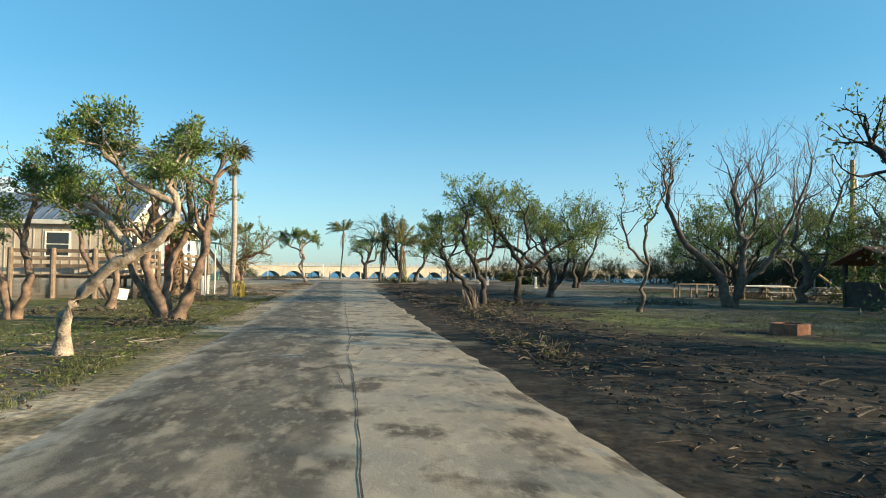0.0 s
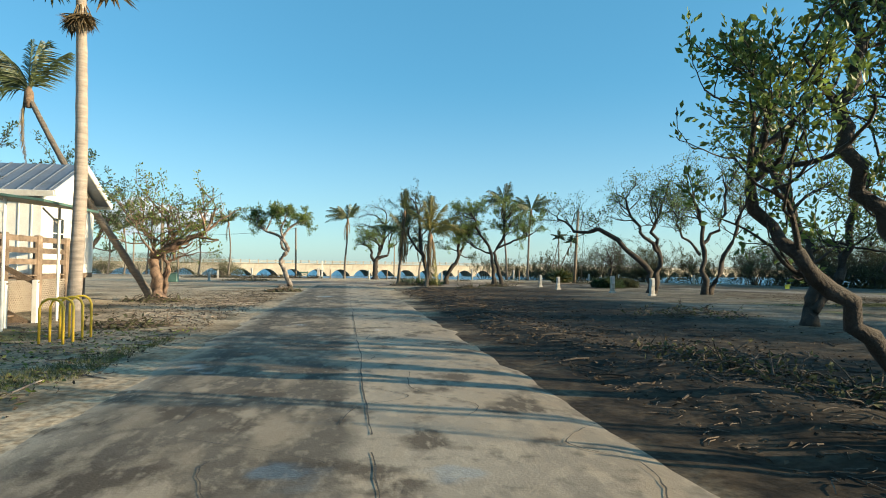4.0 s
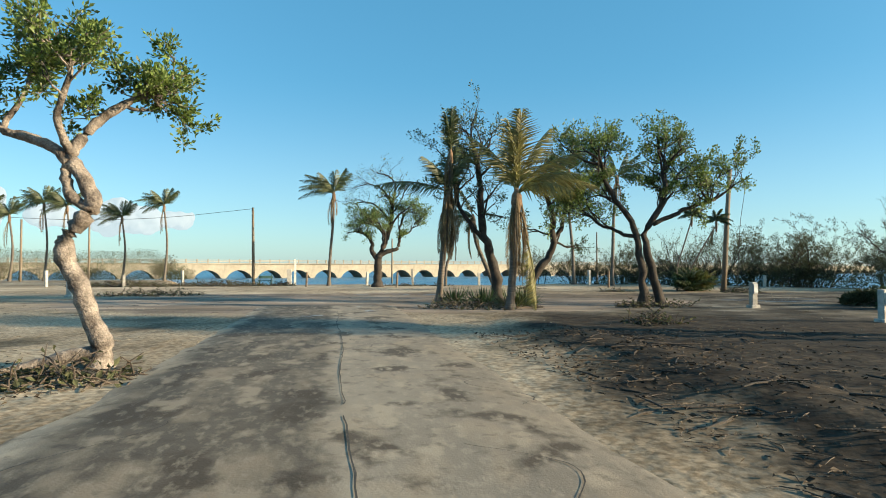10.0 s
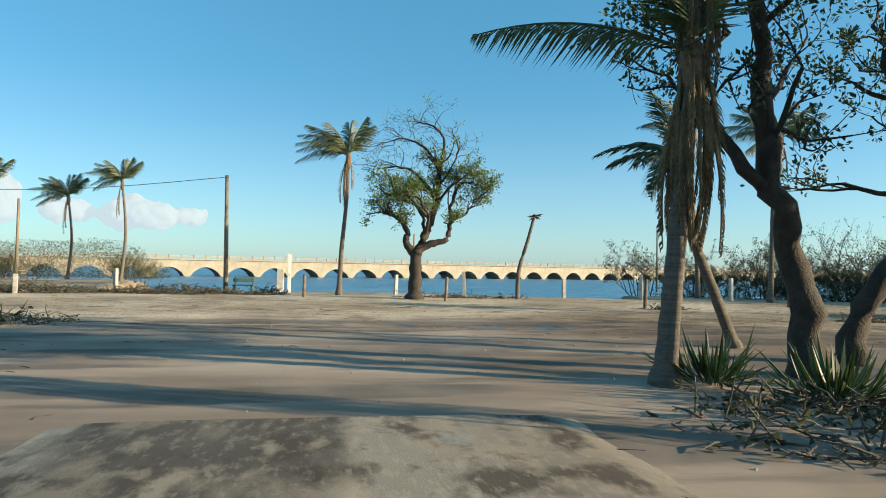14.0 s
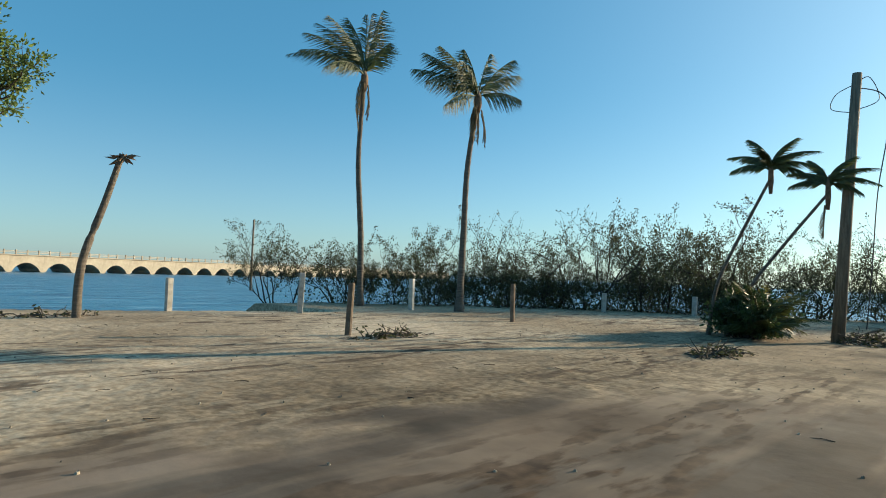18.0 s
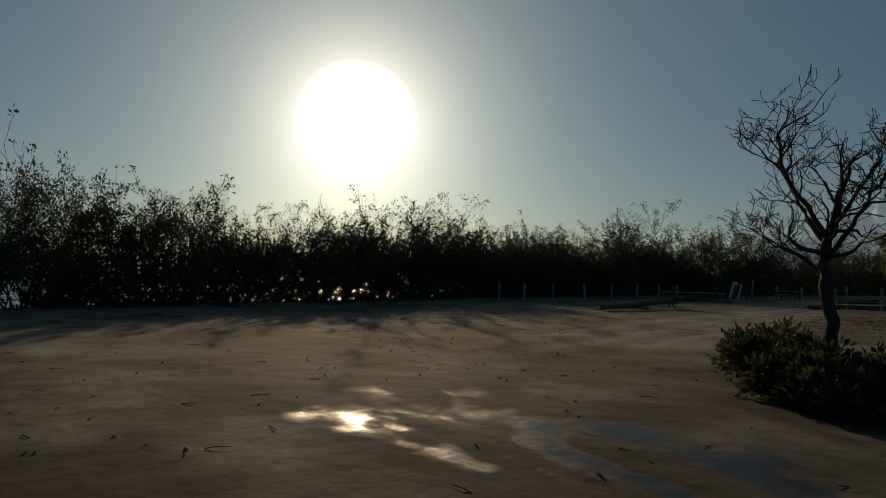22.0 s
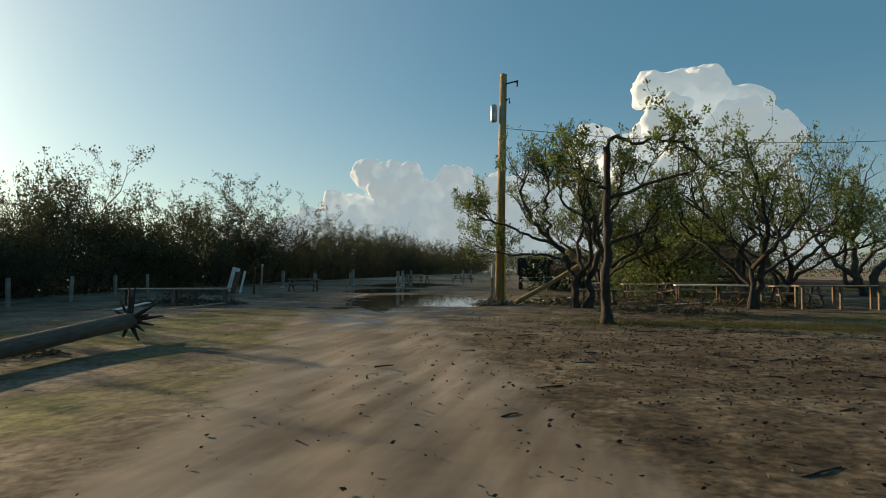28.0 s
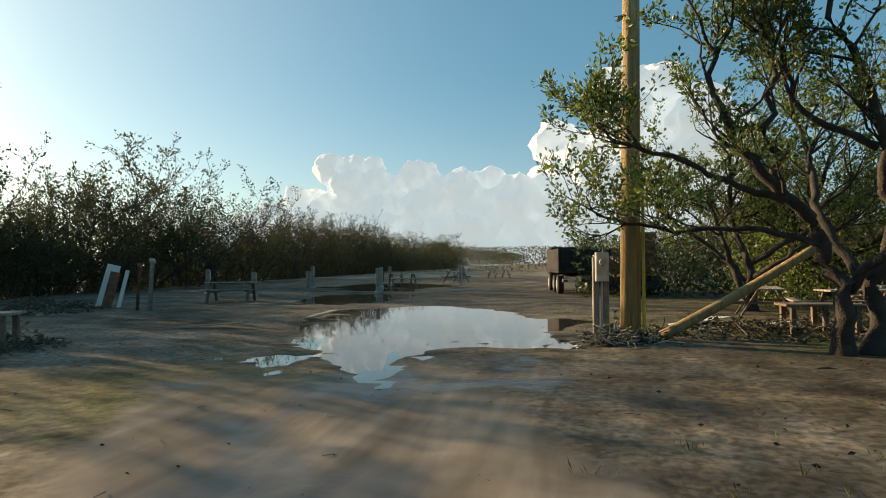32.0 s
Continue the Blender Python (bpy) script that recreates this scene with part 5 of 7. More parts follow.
palm("slender_palm", (22.2, 87.2, 0), [(0, 0, 0), (-0.15, -0.3, 1.5), (0.0, -0.9, 3.0), (0.1, -1.6, 4.5)], 0.055, 0.04, "slender young palm leaning over a bush", 57, 9, 1.15, (0, -0.05, 0), 0, fan=ARCHED)
palm("slender_palm", (22.6, 86.8, 0), [(0, 0, 0), (0.0, -0.6, 1.4), (0.3, -1.5, 2.8), (0.62, -2.4, 4.1)], 0.055, 0.04, "slender young palm leaning over a bush", 58, 8, 1.05, (0, -0.05, 0), 1, fan=ARCHED)
# the clump of palms at the end of the road
WRAPPED = ((172, 12, 1.25, 0.35), (100, 70, 0.8, 0.3), (20, 78, 0.9, 0.2), (-40, 66, 0.8, 0.4), (200, 64, 0.8, 0.5))
UPRIGHT = ((150, 84, 1.05, 0.1), (40, 80, 1.1, 0.1), (-60, 78, 1.05, 0.15), (230, 74, 1.0, 0.25), (0, 66, 1.0, 0.3), (-20, 48, 0.95, 0.5), (180, 62, 0.9, 0.45), (-10, 28, 0.95, 0.6), (-45, 36, 0.9, 0.6), (100, 64, 0.9, 0.4), (300, 16, 0.85, 0.55), (20, 40, 0.9, 0.6))
palm("coconut_palm", (4.3, 74.8, 0), [(0, 0, 0), (0.15, 0, 1.6), (0.3, 0, 3.2), (0.4, 0, 4.4)], 0.15, 0.1, "palm wrapped in dead hanging fronds", 71, 5, 2.4, (-0.1, 0, 0), 30, mat_=FROND, fan=WRAPPED, skirt=(0.14, 0.32))
palm("coconut_palm", (4.35, 74.7, 0), [(0.0, 0, 0), (0.12, 0, 2.0), (0.3, 0.05, 4.2), (0.45, 0.1, 6.0)], 0.08, 0.06, "thin palm stem hung with dead fronds", 75, 4, 1.7, (0, 0, 0), 16, mat_=FROND, fan=UPRIGHT, skirt=(0.14, 0.3))
cp = palm("coconut_palm", (6.3, 71.1, 0), [(0, 0, 0), (0.1, 0, 1.4), (0.2, 0, 2.8), (0.25, 0, 3.9)], 0.15, 0.11, "coconut palm with yellowing fronds and a hanging frond", 72, 13, 3.0, (0.1, 0.1, 0), 20, mat_=FROND_YEL, fan=UPRIGHT, skirt=(0.14, 0.3))
rng = random.Random(73)
st, bl = frond_geo(rng, 2.5, 0.15, (0, 0, -0.3), 0.5, 34, 0.05, 0.5)
hang = part("frond", bl, FROND_YEL, cp, "yellow frond hanging to the ground", at=Matrix.Translation((0.55, -0.25, 2.45)) @ Matrix.Rotation(radians(-30), 4, "Z") @ Matrix.Rotation(radians(88), 4, "Y"))
part("stem", st, FROND_YEL, hang, smooth=True)
palm("coconut_palm", (7.9, 78.6, 0), [(0, 0, 0), (-0.5, 0, 1.2), (-1.1, 0, 2.6), (-1.3, 0, 3.6)], 0.12, 0.08, "young leaning palm behind the clump", 74, 8, 1.6, WIND, 3)
# dead palm with only a stub of fibre left
g = Geo()
g.tube(curve_pts([(0, 0, -0.2), (0.05, 0, 1.4), (0.45, -0.2, 3.0), (0.75, -0.4, 4.35)], 16), [0.12 - 0.003 * i for i in range(16)], 10)
dp = thing("dead_palm", (8.8, 98.3, 0), "topless dead palm trunk leaning on the beach", "palm tree")
part("trunk", g, PALM_BARK, dp, smooth=True)
g = Geo()
rng = random.Random(9)
for k in range(14):
    a = k * 2.4
    g.leaf(Vector((0.78, -0.42, 4.3)), Vector((math.cos(a), math.sin(a), rng.uniform(-0.9, 0.6))), rng.uniform(0.25, 0.5), 0.3, 0.1)
part("crown_stub", g, PALM_FIBRE, dp, "ragged fibre stub")


def fan_leaf(g, p, d, size, rng, droop=0.25):
    """A fan of pointed blades round the end of a leaf stalk."""
    d = Vector(d).normalized()
    side = d.cross(Vector((0, 0, 1))).normalized()
    q = p + d * size * 0.55
    g.tube([p, p + d * size * 0.3 + Vector((0, 0, 0.02)), q], [0.02, 0.015, 0.012], 4)
    for k in range(15):
        a = radians(-115 + 230 * k / 14)
        b = (d * math.cos(a) + side * math.sin(a) + Vector((0, 0, -droop * rng.uniform(0.5, 1.6)))).normalized()
        g.leaf(q, b, size * rng.uniform(0.5, 0.65), 0.14, 0.04, Vector((0, 0, 1)))


def fan_palm(at, h, r0, r1, label, seed, n, size, skirt, bark, boots=False):
    rng = random.Random(seed)
    t = thing("fan_palm", at, label, "palm tree")
    g = Geo()
    c = curve_pts([(0, 0, -0.15), (0.08, 0.05, h * 0.4), (0.02, 0.1, h * 0.75), (0, 0, h)], 24)
    g.tube(c, [(r0 + (r1 - r0) * i / 23) * (1 + 0.5 * max(0, 1 - i / 2)) * (1.04 if i % 2 else 0.97) for i in range(24)], 11)
    part("trunk", g, bark, t, smooth=True)
    if boots:
        g = Geo()
        for k in range(90):
            a, z = k * 2.4, 0.2 + (h - 0.3) * k / 90
            o = Vector((math.cos(a), math.sin(a), 0))
            g.leaf(o * r0 * 0.9 + Vector((0, 0, z)), o * 0.7 + Vector((0, 0, 0.9)), rng.uniform(0.22, 0.36), 0.5, 0.1, o)
        part("leaf_boots", g, PALM_FIBRE, t, "crisscross brown leaf boots")
    for k in range(n + skirt):
        dead = k >= n
        a = k * 2.4 + rng.uniform(-0.2, 0.2)
        e = rng.uniform(-3.0, -1.2) if dead else rng.uniform(0.0, 2.2)
        g = Geo()
        fan_leaf(g, Vector((0, 0, h - (0.2 if dead else 0))), (math.cos(a), math.sin(a), e), size * rng.uniform(0.8, 1.1) * (0.62 if dead else 1), rng, 0.7)
        part("leaf", g, FROND_DRY if dead or k % 5 in (1, 3) else FROND_YEL if k % 2 else FROND, t, "dead hanging fan leaf" if dead else "")
    return t


fan_palm((-5.95, 35.7, 0), 7.5, 0.15, 0.1, "tall slim fan palm with a small battered crown", 81, 20, 1.25, 12, FAN_BARK)
fan_palm((-9.0, 36.0, 0), 3.1, 0.29, 0.25, "short stout fan palm covered in brown leaf boots", 82, 22, 1.5, 10, PALM_FIBRE, True)


# ---- poles ----
def pole(at, h, r0, r1, lean, label, m=None):
    g = Geo()
    g.tube([Vector((0, 0, -0.3)), Vector((lean[0] * 0.5, lean[1] * 0.5, h * 0.5)), Vector((lean[0], lean[1], h))], [r0, (r0 + r1) / 2, r1], 16)
    t = thing("utility_pole", at, label, "pole")
    part("shaft", g, m or POLE_WOOD, t, smooth=True)
    return t


def wire(pts, r, parent=None, name="wire"):
    g = Geo()
    g.tube(curve_pts(pts, 26), [r] * 26, 5)
    return part(name, g, CABLE, parent, smooth=True)


def sag(a, b, d):
    a, b = Vector(a), Vector(b)
    m = a.lerp(b, 0.5) - Vector((0, 0, d))
    return [a, a.lerp(m, 0.5) - Vector((0, 0, d * 0.25)), m, m.lerp(b, 0.5) - Vector((0, 0, d * 0.25)), b]


p = pole((-6.3, 102, 0), 6.3, 0.13, 0.09, (-0.1, 0), "weathered wooden pole by the shore")
wire(sag((-0.1, 0, 6.2), (-29, 2, 6.6), 1.2), 0.018, p)
p = pole((23.5, 84.2, 0), 7.5, 0.17, 0.12, (0.3, -0.35), "weathered wooden utility pole with loose wires")
wire([(0.3, -0.35, 7.1), (0.75, -0.9, 6.9), (0.8, -1.0, 6.0), (0.65, -0.8, 4.2), (0.6, -0.7, 2.2), (0.5, -0.6, 0.4)], 0.016, p)
wire([(0.28, -0.3, 7.2), (0.0, 0.1, 6.9), (-0.05, 0.2, 6.5), (0.2, -0.2, 6.4)], 0.012, p)
wire([(0.28, -0.3, 7.2), (0.5, -0.6, 7.4), (0.7, -0.8, 6.8), (0.35, -0.4, 6.5)], 0.012, p)
pole((-15.8, 78.5, 0), 6.8, 0.14, 0.1, (-0.1, 0), "weathered wooden pole beside a cabinet")
pole((-30.5, 118, 0), 6.2, 0.12, 0.09, (0, 0), "distant weathered wooden pole")
pole((-24.6, 119, 0), 6.2, 0.11, 0.09, (0, 0), "distant weathered wooden pole")
pole((46.8, 156.3, -1.8), 9.6, 0.16, 0.12, (0, 0), "channel marker pole standing in the water")
pole((10.9, 167, -1.8), 8.6, 0.16, 0.12, (0, 0), "channel marker pole standing in the water")
p = pole((34.1, 37.9, 0), 9.3, 0.19, 0.14, (-0.15, -0.2), "treated wooden utility pole with a small transformer", POLE_NEW)
g = Geo()
g.tube([(0.22, -0.05, 7.35), (0.22, -0.05, 7.4), (0.22, -0.05, 8.0), (0.22, -0.05, 8.05)], [0.1, 0.13, 0.13, 0.08], 14)
tr = part("transformer", g, STEEL, p, "grey pole-mounted transformer", True)
g = Geo()
g.beam((-0.12, -0.1, 8.85), (-0.75, -0.2, 9.0), 0.05, 0.05)
g.tube([(-0.7, -0.2, 9.0), (-0.7, -0.2, 8.78)], [0.04, 0.05], 8)
g.tube([(-0.25, -0.12, 8.2), (-0.4, -0.15, 8.3), (-0.4, -0.15, 8.1)], [0.03, 0.03, 0.04], 8)
part("bracket", g, DARK_METAL, p, "small metal bracket with insulator")
g = Geo()
g.tube([(-0.24, 0.1, 0.2), (-0.24, 0.1, 2.9)], [0.03, 0.03], 8)
part("guy_guard", g, YELLOW_PAINT, p, "yellow guy wire guard")
wire(sag((-0.14, -0.15, 7.1), (-17, -3, 6.4), 0.35), 0.012, p)
g = Geo()
rng = random.Random(4)
for k in range(26):
    a = k * 2.4
    g.leaf(Vector((0.05 * math.cos(a), 0.05 * math.sin(a), 5.6 + rng.uniform(-0.2, 0.4))), Vector((math.cos(a), math.sin(a), rng.uniform(-0.5, 0.5))), rng.uniform(0.12, 0.25), 0.6, 0.1)
part("vine", g, LEAF, p, "green vine caught on the pole")
g = Geo()
g.tube(curve_pts([(33.5, 37.6, 0.08), (32.2, 37.5, 0.82), (30.8, 37.4, 1.7)], 10), [0.105 - 0.003 * k for k in range(10)], 12)
solo("fallen_pole", g, POLE_NEW, Matrix(), "broken wooden pole leaning beside the utility pole", "pole", smooth=True)

# ---- mangrove belt ----
def mangrove_mesh(seed, h, dens, stems=5, foliage=None):
    rng = random.Random(seed)
    random.seed(seed)
    wood, leaves = Geo(), Geo()
    for k in range(stems):
        a = rng.uniform(0, 6.28)
        d = Vector((math.cos(a) * 0.5, math.sin(a) * 0.5, 1)).normalized()
        grow(wood, leaves, rng, Vector((math.cos(a) * 0.6, math.sin(a) * 0.6, -0.3)), d, h * rng.uniform(0.3, 0.44), 0.05, 4,
             dict(leaf=dens * 0.9, leaf_size=0.082, clump=0.17, tuft=0.85, spread=0.6, leaf_depth=1, seg=4, kids=(2, 3), bend=(0, 0, 0.12), wig=0.4))
    # a few branches that stand above the rest
    for k in range(3):
        a = rng.uniform(0, 6.28)
        d = Vector((math.cos(a) * 0.4, math.sin(a) * 0.4, 1)).normalized()
        grow(wood, leaves, rng, Vector((math.cos(a) * 0.5, math.sin(a) * 0.5, h * 0.25)), d, h * rng.uniform(0.22, 0.32), 0.03, 2,
             dict(leaf=dens * 1.6, leaf_size=0.08, clump=0.16, tuft=0.8, spread=0.55, leaf_depth=1, seg=4, kids=(2, 3), bend=(0, 0, 0.08), wig=0.4))
    return wood.mesh("stem", BARK_DARK), leaves.mesh("foliage", foliage or LEAF_DRY)


MG = [mangrove_mesh(100 + k, 4.4 + 0.5 * (k % 3), (8, 9, 6, 8, 2, 9)[k]) for k in range(6)]


def mangrove(x, y, s, rng, group="mangrove belt", z=-0.25, label="storm-thinned mangrove with grey-green leaves"):
    w, f = MG[rng.randrange(6)]
    t = thing("mangrove", Matrix.Translation((x, y, z)) @ Matrix.Rotation(rng.uniform(0, 6.28), 4, "Z") @ Matrix.Diagonal((s, s, s * rng.uniform(0.85, 1.12), 1)), label, "mangrove", group)
    part("stem", w, BARK_DARK, t)
    part("foliage", f, LEAF_DRY, t)


rng = random.Random(5)
y = 104.0
while y > -115:
    rows = 3 if y > 20 else 2
    for r in range(rows):
        if rng.random() < (0.5 if y > 80 else 0.2):
            continue
        x = belt(y) + 1.3 + r * 2.8 + rng.uniform(-0.9, 0.9)
        mangrove(x, y + rng.uniform(-0.5, 0.5), rng.uniform(0.75, 1.15) * (0.75 if r == 0 else 1.15) * (1.4 if y < -40 else 1.7 if y < 20 else 1.45 if y < 38 else 1.2 if y < 55 else 1.2 if y < 68 else 1.05 if y < 82 else 0.95), rng)
    y -= 1.35 if y > 40 else 2.4 if y > 0 else 3.6
for k in range(22):
    y = rng.uniform(90, 103.5)
    mangrove(belt(y) + rng.uniform(0.2, 5.5), y, rng.uniform(0.5, 0.7), rng)
for k in range(34):
    mangrove(rng.uniform(-66, -19), rng.uniform(125, 134), rng.uniform(0.5, 0.75), rng, "bushes on the far shore")
for k in range(34):
    x = rng.uniform(16, 34)
    mangrove(x, rng.uniform(-14, 0.62 * x - 6), rng.uniform(0.7, 1.15), rng, "thicket behind the camp", 0, "scrubby thicket tree with sparse leaves")


def thicket(name, spots, n, size, label, m, seed):
    """A tangle of leaves and twigs too dense to tell apart."""
    rng = random.Random(seed)
    random.seed(seed)
    g = Geo()
    for k in range(n):
        x, y, h = spots(rng)
        d = Vector((rng.gauss(0, 1), rng.gauss(0, 1), rng.gauss(0.5, 0.8)))
        g.leaf(Vector((x, y, h)), d, size * rng.uniform(0.6, 1.5), 0.5, 0.1)
    return solo(name, g, m, Matrix(), label, "undergrowth", kind="stuff")


def low_spot(rng):
    y = rng.uniform(-110, 103)
    if y > 80 and rng.random() < 0.65:
        y = rng.uniform(-50, 80)
    return belt(y) + 0.8 + abs(rng.gauss(0, 2.6)), y, -0.2 + (3.2 if y < 50 else 2.6 if y < 72 else 1.9) * rng.random() ** 1.4


thicket("mangrove_undergrowth", low_spot, 125000, 0.15, "dense dark mangrove undergrowth", LEAF_DRY, 3)


def deep_spot(rng):
    y = rng.uniform(-50, 80)
    return belt(y) + 3.0 + rng.uniform(0, 4), y, -0.2 + 2.3 * rng.random()


def camp_scrub(rng):
    x = rng.uniform(19, 35)
    return x, rng.uniform(8, 21) + 0.25 * (x - 19), 2.5 * rng.random() ** 1.2


thicket("camp_scrub", camp_scrub, 16000, 0.17, "scrubby undergrowth behind the camp", LEAF_DARK, 14)


def shelter_scrub(rng):
    return rng.uniform(24.6, 30), rng.uniform(26.4, 29.6), 2.7 * rng.random() ** 1.1


thicket("camp_scrub", shelter_scrub, 6000, 0.14, "leafy scrub in front of the shelter", LEAF, 15)


def end_spot(rng):
    y = rng.uniform(88, 104)
    return belt(y) + 0.4 + abs(rng.gauss(0, 3.0)), y, -0.2 + 1.7 * rng.random() ** 1.3


thicket("mangrove_undergrowth", end_spot, 9000, 0.13, "dense bush at the seaward end of the mangroves", LEAF_DRY, 13)
thicket("mangrove_undergrowth", deep_spot, 20000, 0.4, "dark heart of the mangrove undergrowth", LEAF_DRY, 8)


def west_spot(rng):
    x = rng.uniform(-70, -17)
    return x, 125 + rng.uniform(0, 9), (3.3 + 0.9 * noise.noise(Vector((x * 0.25, 3, 0)))) * rng.random() ** 1.2 * min(1, (-15 - x) / 6)


thicket("shore_bushes", west_spot, 80000, 0.1, "brown-green bushes along the far shore", LEAF_DRY, 9)


def far_spot(rng):
    y = rng.uniform(-420, -30)
    x = belt(max(y, -159)) + 2 + rng.uniform(0, 14)
    top = 6.6 + 2.4 * noise.noise(Vector((x * 0.1, y * 0.12, 0)))
    return x, y, top * rng.random() ** 0.75


thicket("far_woods", far_spot, 60000, 0.27, "distant mangrove woods along the track", LEAF_DRY, 4)


def far_spot2(rng):
    x = rng.uniform(-25, 80)
    return x, -42 - rng.uniform(0, 12), 3.7 * rng.random() ** 0.8


thicket("far_woods", far_spot2, 30000, 0.26, "distant woods closing the view behind the camp", LEAF_DRY, 6)


# ---- cottages on the road's west side ----
def cottage(at, d, length, eave, apex, wall_mat, label, floor=1.1):
    """A raised wooden cottage; its gable faces +x at x = 0, and it runs back to -x."""
    t = thing("cottage", at, label, "house")
    h = d / 2
    g = Geo()
    g.box((-length, -h, floor), (0, -h + 0.12, eave))
    part("wall", g, wall_mat, t)
    g = Geo()
    g.box((-length, h - 0.12, floor), (0, h, eave))
    part("wall", g, wall_mat, t)
    for x in (-length, -0.12):
        g = Geo()
        g.v = [Vector(q) for q in ((x, -h + 0.12, floor), (x, h - 0.12, floor), (x, h - 0.12, eave), (x, 0, apex - 0.12), (x, -h + 0.12, eave),
                                   (x + 0.12, -h + 0.12, floor), (x + 0.12, h - 0.12, floor), (x + 0.12, h - 0.12, eave), (x + 0.12, 0, apex - 0.12), (x + 0.12, -h + 0.12, eave))]
        g.f = [(4, 3, 2, 1, 0), (5, 6, 7, 8, 9), (0, 1, 6, 5), (1, 2, 7, 6), (2, 3, 8, 7), (3, 4, 9, 8), (4, 0, 5, 9)]
        part("gable_wall", g, wall_mat, t)
    batten = Geo()
    batten.box((-0.02, -0.012, floor), (0.02, 0.012, eave - 0.03))
    bm_ = batten.mesh("batten", wall_mat)
    for k in range(int(length / 0.42)):
        part("batten", bm_, wall_mat, t, at=Matrix.Translation((-0.3 - k * 0.42, -h - 0.014, 0)))
    slope = math.atan2(apex - eave, h)
    run = math.hypot(apex - eave, h) + 0.45
    for s in (-1, 1):
        g = Geo()
        m = Matrix.Translation((0, 0, apex)) @ Matrix.Rotation(s * -slope, 4, "X")
        lo, hi = (-length - 0.3, 0, 0.0), (0.55, run, 0.06)
        if s < 0:
            lo, hi = (-length - 0.3, -run, 0.0), (0.55, 0, 0.06)
        g.box(lo, hi, m)
        roof = part("roof", g, ROOF_BLUE, t, "blue-grey metal roof slope")
        seam = Geo()
        seam.box((-0.02, min(0, s * run), 0.064), (0.02, max(0, s * run), 0.1), m)
        sm = seam.mesh("roof_seam", ROOF_BLUE)
        for k in range(int((length + 0.6) / 0.5)):
            part("roof_seam", sm, ROOF_BLUE, roof, at=Matrix.Translation((0.4 - k * 0.5, 0, 0)))
        g = Geo()
        g.box((0.553, min(0, s * run), -0.16), (0.6, max(0, s * run), 0.07), m)
        part("rake_board", g, WHITE, t, "white painted rake board")
        g = Geo()
        g.box((-length - 0.3, s * run if s > 0 else s * run - 0.03, -0.14), (0.55, s * run + 0.03 if s > 0 else s * run, 0.065), m)
        part("fascia", g, WHITE, t, "white painted fascia")
    # window and door on the gable, window on the side
    def window(m, w, hh):
        win = Geo()
        for a, b_ in (((-w / 2 - 0.07, -0.03, -0.07), (w / 2 + 0.07, 0.03, 0)), ((-w / 2 - 0.07, -0.03, hh), (w / 2 + 0.07, 0.03, hh + 0.07)), ((-w / 2 - 0.07, -0.03, 0), (-w / 2, 0.03, hh)), ((w / 2, -0.03, 0), (w / 2 + 0.07, 0.03, hh)), ((-w / 2, -0.02, hh / 2 - 0.02), (w / 2, 0.02, hh / 2 + 0.02))):
            win.box(a, b_)
        wo = part("window", win, WHITE, t, "white-framed sash window", at=m)
        p2 = Geo()
        p2.box((-w / 2, -0.012, 0), (w / 2, 0.008, hh))
        part("pane", p2, GLASS, wo, "dark window glass")

    window(Matrix.Translation((0.02, -h * 0.45, floor + 0.9)) @ Matrix.Rotation(radians(90), 4, "Z"), 0.9, 1.1)
    window(Matrix.Translation((-3.0, -h - 0.02, floor + 0.9)), 1.0, 1.1)
    window(Matrix.Translation((-7.0, -h - 0.02, floor + 0.9)), 1.0, 1.1)
    g = Geo()
    g.box((0.003, h * 0.25, floor + 0.05), (0.06, h * 0.25 + 0.85, floor + 2.08))
    dr = part("door", g, WHITE, t, "white painted door")
    g = Geo()
    g.tube([(0.06, h * 0.25 + 0.1, floor + 1.0), (0.11, h * 0.25 + 0.1, floor + 1.0), (0.12, h * 0.25 + 0.1, floor + 1.0)], [0.015, 0.03, 0.02], 8)
    part("door_handle", g, STEEL, dr)
    for k in range(5):
        for s in (-1, 1):
            g = Geo()
            g.box((-0.3 - k * (length - 0.6) / 4 - 0.1, s * (h - 0.25) - 0.1, -0.1), (-0.3 - k * (length - 0.6) / 4 + 0.1, s * (h - 0.25) + 0.1, floor), bev=0.01)
            part("pier", g, WOOD, t)
    g = Geo()
    g.box((-length, -h, floor - 0.2), (0, h, floor - 0.004))
    part("floor_frame", g, WOOD, t)
    return t


cottage((-10.6, 35.6, 0), 5.2, 12, 3.85, 5.2, SIDING, "raised tan wooden cottage with a blue-grey metal roof")
cottage((-10.6, 47.0, 0), 4.6, 10, 4.1, 5.2, WHITE, "raised white wooden cottage with a blue-grey metal roof")


def lattice(a, b_, h, m=None):
    """Diagonal wooden lattice between two points of the ground, h high."""
    a, b_ = Vector(a), Vector(b_)
    d = b_ - a
    ln = d.length
    d.normalize()
    g = Geo()
    k = -h
    while k < ln:
        for s in (0, 1):
            x0, x1 = k, k + h
            z0, z1 = (0, h) if s == 0 else (h, 0)
            f0, f1 = max(0, (0 - x0) / h), min(1, (ln - x0) / h)
            if f1 <= f0:
                continue
            p0 = a + d * (x0 + h * f0) + Vector((0, 0, z0 + (z1 - z0) * f0))
            p1 = a + d * (x0 + h * f1) + Vector((0, 0, z0 + (z1 - z0) * f1))
            g.beam(p0, p1, 0.035, 0.012)
        k += 0.13
    return g


